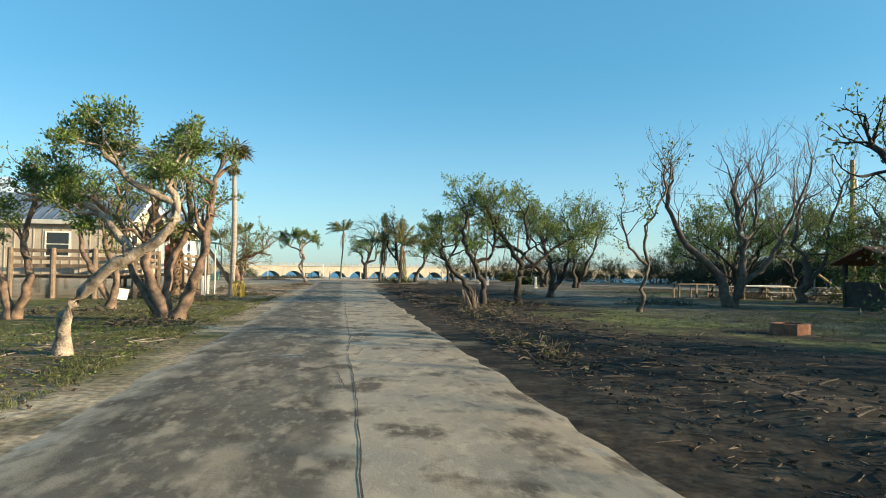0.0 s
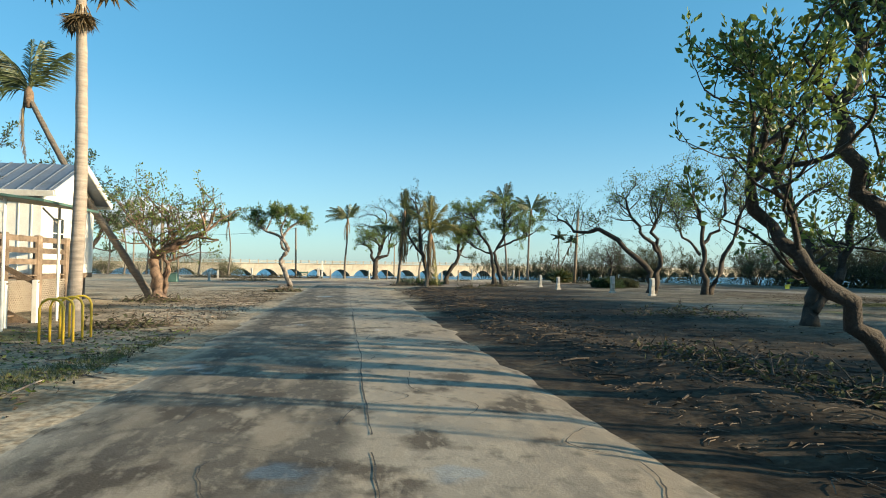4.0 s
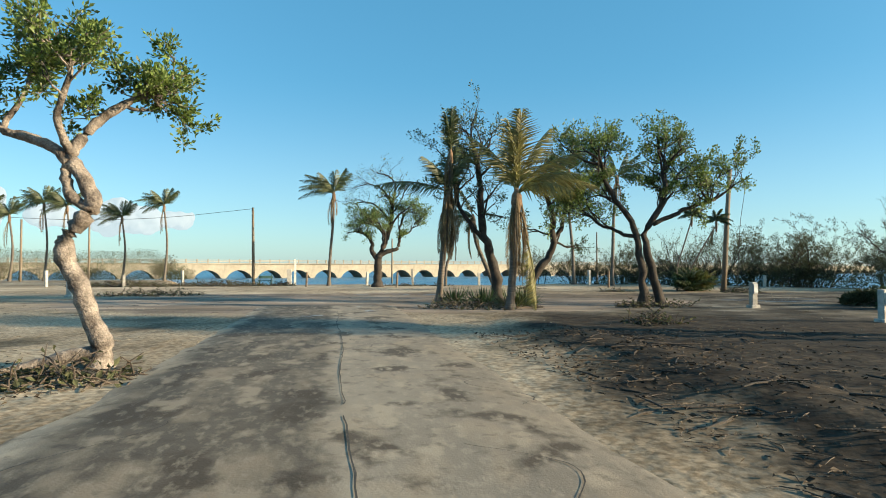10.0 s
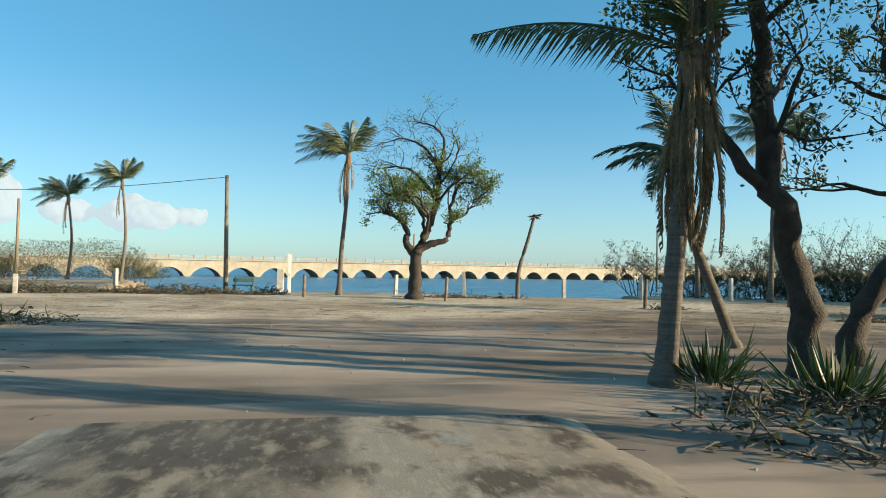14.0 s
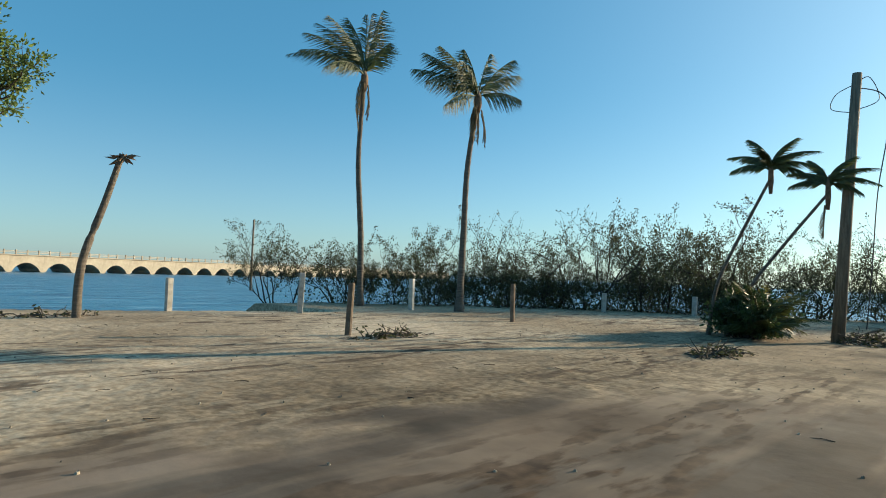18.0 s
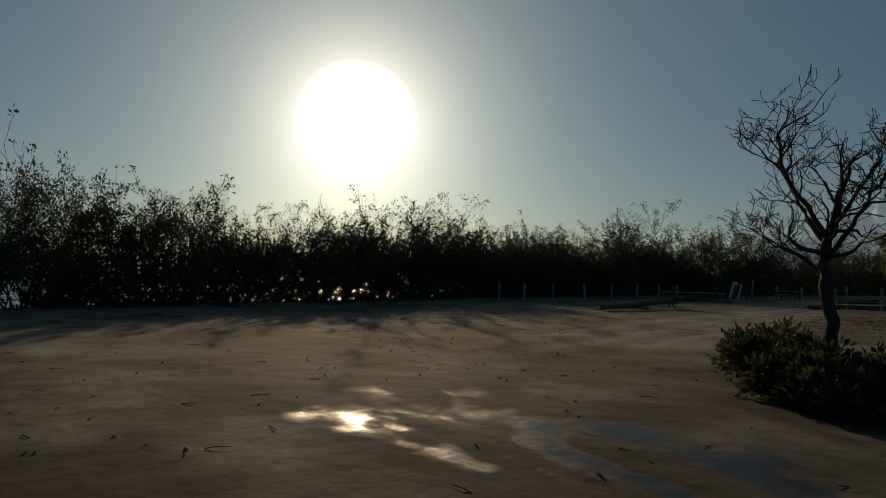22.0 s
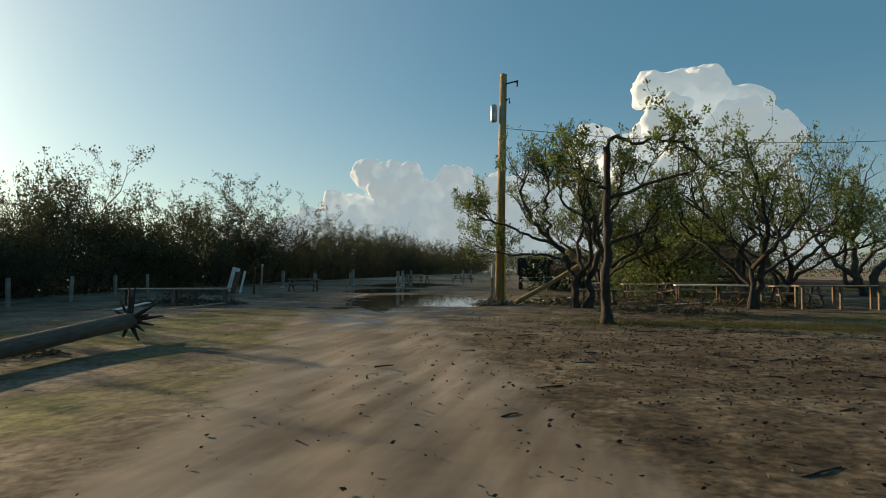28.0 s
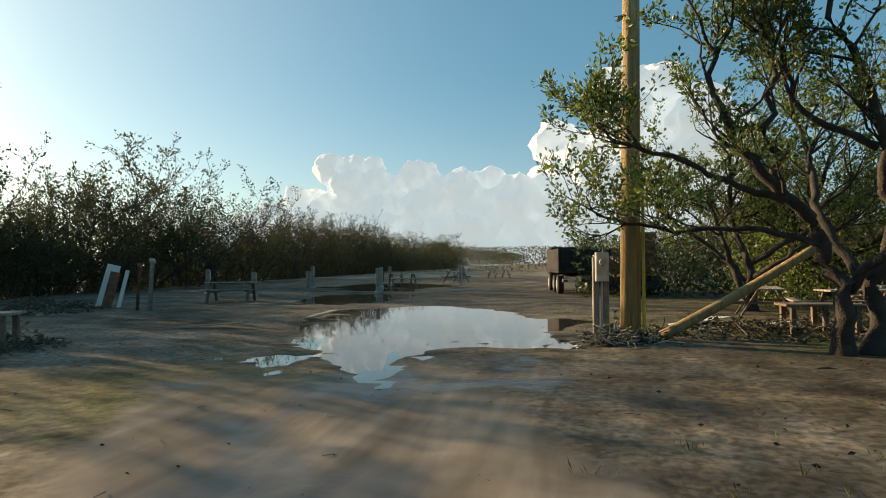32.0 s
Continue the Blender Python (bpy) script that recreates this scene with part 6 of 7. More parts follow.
deck = thing("deck", (0, 0, 0), "weathered raised wooden deck with rails and lattice skirt", "deck")
X0, X1, Y0, Y1, DZ = -15.0, -9.6, 31.6, 44.4, 1.1
g = Geo()
g.box((X0, 0, DZ - 0.04), (X1, 0.145, DZ))
board_mesh = g.mesh("deck_board", WOOD)
g = Geo()
g.box((-10.45, 0, DZ - 0.04), (X1, 0.145, DZ))
short_mesh = g.mesh("deck_board", WOOD)
for k in range(int((Y1 - Y0) / 0.16)):
    y = Y0 + k * 0.16
    part("deck_board", board_mesh if y < 32.8 or y > 38.3 else short_mesh, WOOD, deck, at=Matrix.Translation((0, y, 0)))
pm = Geo()
pm.tube([(0, 0, -0.2), (0, 0, 1.3), (0, 0, 2.3), (0, 0, 2.33)], [0.14, 0.135, 0.13, 0.1], 10)
deck_post = pm.mesh("deck_post", WOOD)
posts = [(x, Y0) for x in (-15, -13.2, -11.4, -9.65)] + [(-9.65, y) for y in (33.6, 35.4, 38.4, 40.4, 42.4, 44.4)]
for x, y in posts:
    part("deck_post", deck_post, WOOD, deck, at=Matrix.Translation((x, y, 0)))
for (xa, ya), (xb, yb) in zip(posts, posts[1:]):
    if (ya, yb) == (35.4, 38.4):
        continue
    for z in (1.5, 1.85, 2.2):
        g = Geo()
        g.beam((xa, ya, z), (xb, yb, z), 0.05, 0.17, bev=0.008)
        part("rail", g, WOOD, deck)
for a, b_ in (((-15, Y0 - 0.02, 0), (-12, Y0 - 0.02, 0)), ((-9.62, 40.4, 0), (-9.62, 44.4, 0)), ((-12, Y0 - 0.02, 0), (-10.6, Y0 - 0.02, 0))):
    part("lattice_panel", lattice(a, b_, 0.95), SIDING if a[0] > -13 else WOOD_GREY, deck, "diagonal lattice skirt")
# steps down from the deck under the awning
st_ = thing("porch_steps", (-9.5, 36.9, 0), "weathered wooden steps with handrails", "steps")
for k in range(6):
    g = Geo()
    g.box((k * 0.3, -0.7, DZ - 0.18 * (k + 1) - 0.04), (k * 0.3 + 0.3, 0.7, DZ - 0.18 * (k + 1)), bev=0.006)
    part("tread", g, WOOD, st_)
for s in (-0.72, 0.72):
    g = Geo()
    g.beam((0, s, DZ - 0.2), (1.85, s, -0.1), 0.05, 0.26)
    part("stringer", g, WOOD, st_)
    g = Geo()
    g.beam((0, s, DZ + 0.9), (2.0, s, 0.95), 0.06, 0.12)
    part("handrail", g, WOOD, st_)
    for x, z0, z1 in ((0.95, 0.4, 1.45), (1.95, -0.1, 1.05)):
        g = Geo()
        g.box((x - 0.06, s - 0.06, z0), (x + 0.06, s + 0.06, z1), bev=0.01)
        part("newel", g, WOOD if x < 1.5 else WHITE, st_)
aw = thing("awning", (-9.4, 36.9, 0), "green canvas awning on slim white posts", "awning")
g = Geo()
g.box((0, -1.5, 3.1), (2.6, 1.5, 3.16), Matrix.Rotation(radians(7), 4, "Y"), 0.01)
part("canopy", g, GREEN_PAINT, aw)
for x, y in ((2.1, -1.3), (2.1, 1.3)):
    g = Geo()
    g.tube([(x, y, 0), (x, y, 2.86)], [0.035, 0.035], 10)
    part("awning_post", g, WHITE, aw, "slim white post")
    g = Geo()
    g.beam((x, y, 2.45), (x - 0.4, y, 2.86), 0.04, 0.04)
    part("brace", g, WHITE, aw)
g = Geo()
g.box((-0.3, -0.28, 0), (0.3, 0.28, 0.9), bev=0.03)
g.box((-0.26, -0.3, 0.92), (0.26, 0.3, 1.7), bev=0.04)
solo("vending_machine", g, RED_DARK, (-10.1, 39.6, 1.1), "faded red cabinet on the cottage deck", "cabinet")
# bicycle rack of yellow hoops
rack = thing("bicycle_rack", (-5.5, 33.2, 0), "low yellow steel bicycle rack with hoops", "bicycle rack")
for k in range(4):
    g = Geo()
    a = [Vector((0, k * 0.42, -0.1)), Vector((0, k * 0.42, 0.65))] + [Vector((0.2 - 0.2 * math.cos(i * 0.6283), k * 0.42, 0.65 + 0.17 * math.sin(i * 0.6283))) for i in range(1, 6)] + [Vector((0.4, k * 0.42, -0.1))]
    g.tube(a, [0.024] * len(a), 8)
    part("hoop", g, YELLOW_PAINT, rack, smooth=True)
g = Geo()
g.box((-0.25, -0.02, 0), (0.25, 0.02, 0.5))
solo("signboard", g, WHITE, pose(-9.9, 30.6, 0.02, 12, 8, 30), "blank white signboard lying near the lattice", "signboard")

# ---- things east of the road ----
g = Geo()
for k in range(10):
    a0, a1 = k * 0.6283 + 0.02, (k + 1) * 0.6283 - 0.02
    b0 = len(g.v)
    for r in (0.36, 0.46):
        for a in (a0, a1):
            for z in (0.0, 0.3):
                g.v.append(Vector((r * math.cos(a), r * math.sin(a), z)))
    g.f += [tuple(b0 + i for i in q) for q in ((0, 1, 3, 2), (4, 6, 7, 5), (0, 4, 5, 1), (2, 3, 7, 6), (1, 5, 7, 3), (0, 2, 6, 4))]
solo("fire_ring", g, BRICK_RED, (11.3, 14.6, -0.03), "low rusty-brown fire ring on the grass", "fire ring")
stump = thing("splintered_stump", (5.1, 24.6, 0), "splintered stump of a snapped tree", "stump")
rng = random.Random(8)
for k in range(22):
    g = Geo()
    a = rng.uniform(0, 6.28)
    r = rng.uniform(0, 0.26)
    ln = rng.uniform(0.35, 1.05)
    p0 = Vector((r * math.cos(a), r * math.sin(a), -0.1))
    d = Vector((rng.gauss(0, 0.25) - 0.2, rng.gauss(0, 0.2), 1)).normalized()
    g.tube([p0, p0 + d * ln * 0.6, p0 + d * ln], [0.09, 0.07, 0.012], 6)
    part("splinter", g, BARK_GREY, stump)

hut = thing("shelter", (25.1, 24.3, 0), "dark timber picnic shelter with a shingled roof", "shelter")
for x in (-2.2, 2.2):
    for y in (-1.6, 1.6):
        g = Geo()
        g.box((x - 0.08, y - 0.08, -0.1), (x + 0.08, y + 0.08, 2.05), bev=0.012)
        part("post", g, BARK_DARK, hut)
shm = Geo()
shm.box((-0.14, -0.17, -0.01), (0.14, 0.17, 0.012))
sh_mesh = shm.mesh("shingle", BRICK_RED)
for s in (-1, 1):
    g = Geo()
    m = Matrix.Translation((0, 0, 2.75)) @ Matrix.Rotation(s * -radians(20), 4, "X")
    g.box((-2.7, min(0, s * 2.2), -0.05), (2.7, max(0, s * 2.2), 0), m)
    roof = part("roof", g, BRICK_RED, hut, "weathered brown shingle roof slope")
    for r in range(8):
        for c in range(18):
            part("shingle", sh_mesh, BRICK_RED, roof, at=m @ Matrix.Translation((-2.55 + c * 0.3 + (0.15 if r % 2 else 0), s * (0.2 + r * 0.27), 0.022)) @ Matrix.Rotation(s * radians(-3), 4, "X"))
for z, y in ((0.55, -1.6), (0.95, -1.6), (0.55, 1.6)):
    g = Geo()
    g.beam((-2.2, y, z), (2.2, y, z), 0.05, 0.16)
    part("rail", g, WOOD, hut)
g = Geo()
g.box((-2.24, -1.6, 0.05), (-2.18, 1.6, 1.2))
part("side_panel", g, BARK_DARK, hut)
g = Geo()
g.box((-1.4, -0.5, 0.7), (1.4, 0.3, 0.75), bev=0.01)
part("table_top", g, WOOD, hut)
for x in (-1.1, 1.1):
    g = Geo()
    g.box((x - 0.06, -0.3, 0), (x + 0.06, 0.1, 0.7))
    part("table_leg", g, WOOD, hut)


# ---- utility pedestals and posts ----
def pedestal(at, h, label="pale concrete utility pedestal on the sand", box=True, m=None, w=0.11, yaw=0.0):
    t = thing("utility_pedestal", pose(*at, 0, 0, yaw), label, "pedestal", "utility pedestals")
    g = Geo()
    g.box((-w, -w, -0.15), (w, w, h), bev=0.02)
    part("post", g, m or POST_MAT, t)
    g = Geo()
    g.box((-w * 1.6, -w * 1.6, -0.1), (w * 1.6, w * 1.6, 0.1), bev=0.02)
    part("footing", g, POST_MAT, t)
    if box:
        g = Geo()
        g.box((-w * 0.75, -w - 0.06, h * 0.55), (w * 0.75, -w - 0.002, h * 0.92), bev=0.008)
        part("outlet_box", g, STEEL, t, "grey outlet box")
    return t


for x, y, h in ((15.5, 70.4, 0.95), (16.4, 58.4, 1.05), (16.95, 54.3, 1.0), (14.8, 64.0, 0.9), (-15.5, 75.0, 0.8), (-12.8, 83.0, 0.8)):
    pedestal((x, y, 0), h)


def shore_post(x, y, h, m, label, w=0.075, r=True):
    g = Geo()
    if r:
        g.tube([(0, 0, -0.3), (0, 0, h - 0.03), (0, 0, h)], [w * 1.05, w, w * 0.8], 10)
    else:
        g.box((-w, -w, -0.3), (w, w, h), bev=0.012)
    rng = random.Random(int(x * 10 + y))
    return solo("shore_post", g, m, pose(x, y, land(x, y), rng.uniform(-3, 3), rng.uniform(-3, 3), rng.uniform(0, 90)), label, "post", "posts along the shore")


PALE, BROWN = "pale concrete post near the water", "weathered brown timber post on the beach"
for x, y, h, m, lb in ((-1.96, 98.0, 1.1, WOOD, BROWN), (2.8, 101.9, 1.1, POST_MAT, PALE), (4.7, 96.1, 1.1, WOOD, BROWN), (6.5, 100.8, 1.35, POST_MAT, PALE), (11.9, 100.0, 1.05, POST_MAT, PALE),
                       (15.4, 98.0, 1.35, POST_MAT, PALE), (12.5, 91.7, 1.2, WOOD, BROWN), (20.8, 98.3, 1.25, POST_MAT, PALE), (19.9, 92.6, 1.25, WOOD, BROWN), (29.2, 94.5, 0.9, POST_MAT, PALE),
                       (31.7, 91.4, 0.9, POST_MAT, PALE), (37.1, 84.4, 0.95, POST_MAT, PALE), (37.9, 83.2, 0.85, POST_MAT, PALE), (-11.5, 101.0, 1.2, POST_MAT, PALE), (-21.0, 100.5, 1.2, POST_MAT, PALE), (-24.5, 99.5, 1.2, POST_MAT, PALE), (-15.0, 98.5, 0.9, POST_MAT, PALE)):
    shore_post(x, y, h, m, lb, 0.09 if m == POST_MAT else 0.075, m != POST_MAT)
for x, y in ((47.2, 57.4), (47.4, 55.4), (48.4, 52.3), (49.5, 48.6), (50.6, 45.0), (51.9, 41.0), (53.3, 37.0), (54.4, 33.4)):
    shore_post(x, y, 1.1, WOOD_GREY, "weathered pale post in a row before the mangroves", 0.065, False)
g = Geo()
g.box((-0.09, -0.05, 0), (0.09, 0.05, 2.2), bev=0.01)
solo("sign_post", g, WHITE, (-3.1, 103.2, -0.05), "tall white painted board standing at the shore", "post")
pedestal((-3.55, 103.0, -0.05), 1.35, "broad pale concrete pedestal at the water's edge", False, None, 0.19)
g = Geo()
g.box((-0.55, -0.2, 0.42), (0.55, 0.2, 0.47), bev=0.01)
g.box((-0.55, 0.2, 0.6), (0.55, 0.24, 0.8), bev=0.01)
for x in (-0.45, 0.45):
    g.box((x - 0.05, -0.22, -0.05), (x + 0.05, 0.22, 0.42))
    g.box((x - 0.03, 0.25, 0.0), (x + 0.03, 0.3, 0.9))
solo("bench", g, GREEN_PAINT, (-5.3, 101.3, -0.02), "grey-green bench facing the water", "bench")
g = Geo()
g.box((-0.45, -0.35, 0), (0.45, 0.35, 0.75), bev=0.04)
g.box((-0.48, -0.38, 0.75), (0.48, 0.38, 0.8), bev=0.015)
solo("equipment_cabinet", g, GREEN_PAINT, (-15.0, 78.8, -0.02), "small green metal equipment cabinet by the pole", "cabinet")


# ---- brush piles and loose debris ----
def brush(at, rx, ry, h, n, label, seed, m=None, name="brush_pile", thick=0.012):
    rng = random.Random(seed)
    random.seed(seed)
    t = thing(name, at, label, "brush pile")
    g, lv = Geo(), Geo()
    for k in range(n):
        a, r = rng.uniform(0, 6.28), rng.random() ** 0.6
        z = h * (1 - r) * rng.random()
        p0 = Vector((rx * r * math.cos(a), ry * r * math.sin(a), z))
        d = Vector((rng.gauss(0, 1), rng.gauss(0, 1), rng.gauss(0.1, 0.45))).normalized()
        ln = rng.uniform(0.15, 0.55)
        q = p0 + d * ln
        q.z = max(q.z, 0.01)
        g.tube([p0, p0.lerp(q, 0.5) + Vector((rng.gauss(0, 0.05), rng.gauss(0, 0.05), 0.04)), q], [thick * rng.uniform(0.5, 1.6), thick, thick * 0.4], 4, False)
        for i in range(3):
            lv.leaf(p0 + d * rng.uniform(0, ln), Vector((rng.gauss(0, 1), rng.gauss(0, 1), rng.gauss(0, 0.6))), rng.uniform(0.07, 0.16), 0.5, 0.1)
    part("brushwood", g, m or BARK_GREY, tagged(t))["kind"] = "stuff"
    part("dead_foliage", lv, LEAF_DRY, t)["kind"] = "stuff"
    return t


for k, (x, y, rx, ry, h, n) in enumerate([(-9.0, 83.5, 3.0, 0.9, 0.35, 260), (-8.6, 100.2, 4.2, 1.0, 0.6, 700), (-15.0, 99.6, 4.5, 1.1, 0.65, 700), (-3.9, 100.4, 0.9, 0.6, 0.5, 160), (-3.6, 58.1, 1.1, 0.8, 0.22, 160), (-7.6, 47.4, 1.2, 1.0, 0.22, 150),
                                          (4.9, 20.5, 1.0, 3.2, 0.3, 260), (5.4, 29.5, 1.2, 2.6, 0.3, 240), (7.0, 27.0, 2.4, 1.2, 0.25, 220), (-5.0, 17.6, 1.4, 1.0, 0.2, 150), (-6.8, 29.5, 1.8, 1.6, 0.25, 220), (-5.2, 36.6, 1.0, 0.8, 0.2, 110),
                                          (24.2, 83.5, 1.2, 0.9, 0.5, 150), (16.8, 85.0, 1.3, 0.35, 0.12, 90), (8.3, 64.6, 0.8, 0.6, 0.35, 110), (12.3, 72.0, 1.6, 1.0, 0.2, 150), (5.5, 72.5, 2.4, 1.6, 0.25, 240), (40.2, 54.4, 1.2, 0.8, 0.3, 120), (31.5, 36.4, 2.2, 1.4, 0.35, 260),
                                          (28.0, 40.5, 2.4, 1.4, 0.3, 220), (46.5, 40.5, 2.6, 1.6, 0.4, 240), (51.5, 33.0, 2.0, 2.0, 0.5, 220), (25.0, 36.0, 3.0, 1.6, 0.35, 260), (29.0, 34.8, 2.6, 1.0, 0.35, 240), (15.0, 28.0, 2.0, 1.5, 0.25, 160), (21.0, 70.4, 1.0, 0.8, 0.3, 110), (-8.4, 22.0, 2.4, 1.2, 0.25, 180), (3.6, 12.0, 0.5, 3.0, 0.2, 150), (11.0, 40.0, 2.0, 2.0, 0.3, 150), (13.2, 91.0, 1.2, 0.3, 0.1, 60), (6.0, 98.9, 3.6, 0.5, 0.15, 160)]):
    brush((x, y, land(x, y) - 0.02), rx, ry, h, n, "heap of storm-torn twigs and dead leaves", 200 + k)

# spiky clumps
def spiky(at, r, h, n, label, seed, m=None, wid=0.08):
    rng = random.Random(seed)
    t = thing("spiky_plant", at, label, "plant")
    g = Geo()
    for k in range(n):
        a, e = k * 2.4, rng.uniform(0.15, 1.4)
        d = Vector((math.cos(a), math.sin(a), math.tan(e) if e < 1.3 else 3)).normalized()
        p0 = Vector((math.cos(a), math.sin(a), 0)) * rng.uniform(0, r * 0.45)
        g.leaf(p0, d, h * rng.uniform(0.6, 1.15), wid, 0.03, Vector((-math.sin(a), math.cos(a), 0)).cross(d))
    part("leaf_rosette", g, m or FROND, t)
    return t


def shrub(at, r, h, n, label, seed, foliage, size=0.1):
    """A leafy bush of many thin stems from one root."""
    rng = random.Random(seed)
    random.seed(seed)
    t = thing("shrub", at, label, "shrub")
    wood, leaves = Geo(), Geo()
    for k in range(n):
        a, e = k * 2.4, rng.uniform(0.0, 1.0)
        d = Vector((math.cos(a) * e * r / h, math.sin(a) * e * r / h, 1)).normalized()
        grow(wood, leaves, rng, Vector((math.cos(a), math.sin(a), 0)) * e * r * 0.4 - Vector((0, 0, 0.05)), d, h * rng.uniform(0.45, 0.6), 0.018, 2,
             dict(leaf=9, leaf_size=size, clump=0.14, tuft=0.95, spread=0.6, leaf_depth=2, seg=4, wig=0.4))
    part("stem", wood, BARK_DARK, t)
    part("foliage", leaves, foliage, t)
    return t


def young_palm(at, h, n, label, seed, m):
    """Feather fronds arching straight out of the ground."""
    rng = random.Random(seed)
    t = thing("young_palm", at, label, "palm tree")
    for k in range(n):
        st, bl = frond_geo(rng, h * rng.uniform(0.8, 1.3), rng.uniform(0.35, 0.8), (0, 0, 0), 0.3 * h, 26, 0.1, 0.4)
        f = part("frond", bl, m, t, at=Matrix.Rotation(k * 2.4 + rng.uniform(-0.3, 0.3), 4, "Z") @ Matrix.Rotation(radians(-rng.uniform(30, 85)), 4, "Y"))
        part("stem", st, m, f, smooth=True)
    return t


for k, (x, y, r, h) in enumerate(((21.2, 70.7, 0.9, 0.62), (22.0, 70.2, 0.9, 0.7), (20.7, 71.2, 0.6, 0.45), (22.6, 69.4, 0.8, 0.65))):
    shrub((x, y, 0), r, h, 26, "dull green leafy shrub round the foot of a bare tree", 300 + k, LEAF_DRY)
for k, (x, y, r, h) in enumerate(((5.0, 74.8, 0.8, 0.8), (6.7, 72.1, 0.7, 0.8), (7.3, 72.6, 0.7, 0.7), (5.9, 73.6, 0.8, 0.8))):
    spiky((x, y, 0), r, h, 90, "clump of spiky dark green leaves among the trunks", 304 + k, LEAF_DARK if k != 1 else FROND)
for k, (x, y) in enumerate(((22.7, 86.0), (23.3, 86.3), (22.2, 85.8))):
    young_palm((x, y, 0), 1.45, 16, "bushy young palm with yellow-green fronds", 310 + k, FROND_YEL if k == 1 else FROND)
    shrub((x + 0.1, y + 0.3, 0), 1.0, 1.1, 22, "dense dark shrub under a young palm", 320 + k, LEAF_DARK, 0.11)
for k, (x, y) in enumerate(((19.9, 68.4), (20.6, 68.0))):
    shrub((x, y, 0), 0.8, 0.7, 18, "low dark shrub on the sand", 330 + k, LEAF_DARK)

# fallen palm log with its root plate
lg = thing("fallen_log", (39.3, 52.0, 0.16), "fallen palm log with a splintered root end", "log")
g = Geo()
g.tube(curve_pts([(0, 0, 0.25), (-0.5, 2.8, 0.12), (-1.4, 6.2, 0.02)], 12), [0.17 - 0.004 * k for k in range(12)], 10)
part("trunk", g, PALM_BARK, lg, smooth=True)
g = Geo()
rng = random.Random(77)
for k in range(20):
    d = Vector((rng.gauss(0, 0.6), -0.3 + rng.gauss(0, 0.4), rng.gauss(0.1, 0.7))).normalized()
    g.tube([Vector((0, 0, 0.25)), Vector((0, 0, 0.25)) + d * rng.uniform(0.35, 0.75)], [0.06, 0.015], 5)
part("root_plate", g, BARK_DARK, lg)


# ---- the camp and the track to the south ----
def picnic_table(at, yaw, label="weathered wooden picnic table with benches", tilt=0.0):
    t = thing("picnic_table", pose(*at, tilt, 0, yaw), label, "picnic table", "picnic tables")
    for k in range(5):
        g = Geo()
        g.box((-0.95, -0.36 + k * 0.148, 0.72), (0.95, -0.36 + k * 0.148 + 0.138, 0.76), bev=0.005)
        part("table_board", g, WOOD_GREY, t)
    for s in (-1, 1):
        g = Geo()
        g.box((-0.95, s * 0.68 - 0.13, 0.42), (0.95, s * 0.68 + 0.13, 0.46), bev=0.005)
        part("seat", g, WOOD_GREY, t)
        g = Geo()
        g.box((s * 0.7 - 0.02, -0.8, 0.36), (s * 0.7 + 0.02, 0.8, 0.42))
        part("seat_bearer", g, WOOD, t)
        for q in (-1, 1):
            g = Geo()
            g.beam((s * 0.74, q * 0.66, -0.02), (s * 0.74, q * 0.22, 0.72), 0.045, 0.1, (1, 0, 0))
            part("leg", g, WOOD, t)
    return t


for x, y, yaw in ((28.4, 33.2, 10), (25.2, 33.6, -5), (22.6, 34.6, 8), (26.4, 30.6, 20), (30.2, 32.0, 80), (46.0, 10.0, 30), (43.5, 4.0, 70), (49.0, 2.0, 10), (41.5, -6.0, 40)):
    picnic_table((x, y, 0), yaw)
picnic_table((48.0, 27.6, 0), 15, "sagging wooden picnic table at the flooded edge", 4)


def board_on_legs(at, yaw, ln, h, label, m):
    """A long shelf on posts."""
    t = thing("work_bench", pose(*at, 0, 0, yaw), label, "bench")
    g = Geo()
    g.box((-ln / 2, -0.3, h), (ln / 2, 0.3, h + 0.05), bev=0.008)
    part("top", g, m, t)
    for x in (-ln / 2 + 0.15, 0, ln / 2 - 0.15):
        for y in (-0.24, 0.24):
            g = Geo()
            g.box((x - 0.045, y - 0.045, -0.1), (x + 0.045, y + 0.045, h))
            part("leg", g, WOOD, t)
    return t


board_on_legs((25.6, 35.4, 0), 4, 3.4, 0.75, "long pale plank bench on posts in the camp", WHITE)
board_on_legs((21.8, 36.8, 0), 12, 3.0, 0.8, "long plank bench on posts in the camp", WOOD)
board_on_legs((30.3, 36.0, 0), 5, 1.5, 0.55, "short plank bench near the pole", WOOD)
board_on_legs((46.6, 41.2, 0), 20, 4.2, 0.6, "low wooden platform on posts beside the track", WOOD_GREY)
for k, (x, y, w, ln, yaw) in enumerate(((31.6, 35.2, 0.3, 2.4, 10), (29.6, 35.8, 0.25, 2.0, -20), (32.3, 34.2, 0.5, 1.8, 40), (44.6, 42.6, 0.3, 2.2, 60), (46.8, 43.4, 0.25, 2.4, 100), (43.4, 36.6, 0.2, 1.6, 15), (27.4, 36.4, 0.3, 2.6, 5), (42.0, 33.2, 0.25, 1.4, 80))):
    g = Geo()
    g.box((-ln / 2, -w / 2, 0), (ln / 2, w / 2, 0.035), bev=0.006)
    solo("loose_board", g, WOOD_GREY if k % 2 else WHITE, pose(x, y, 0.03, 3, 4, yaw), "loose board lying on the muddy ground", "board", "loose boards")


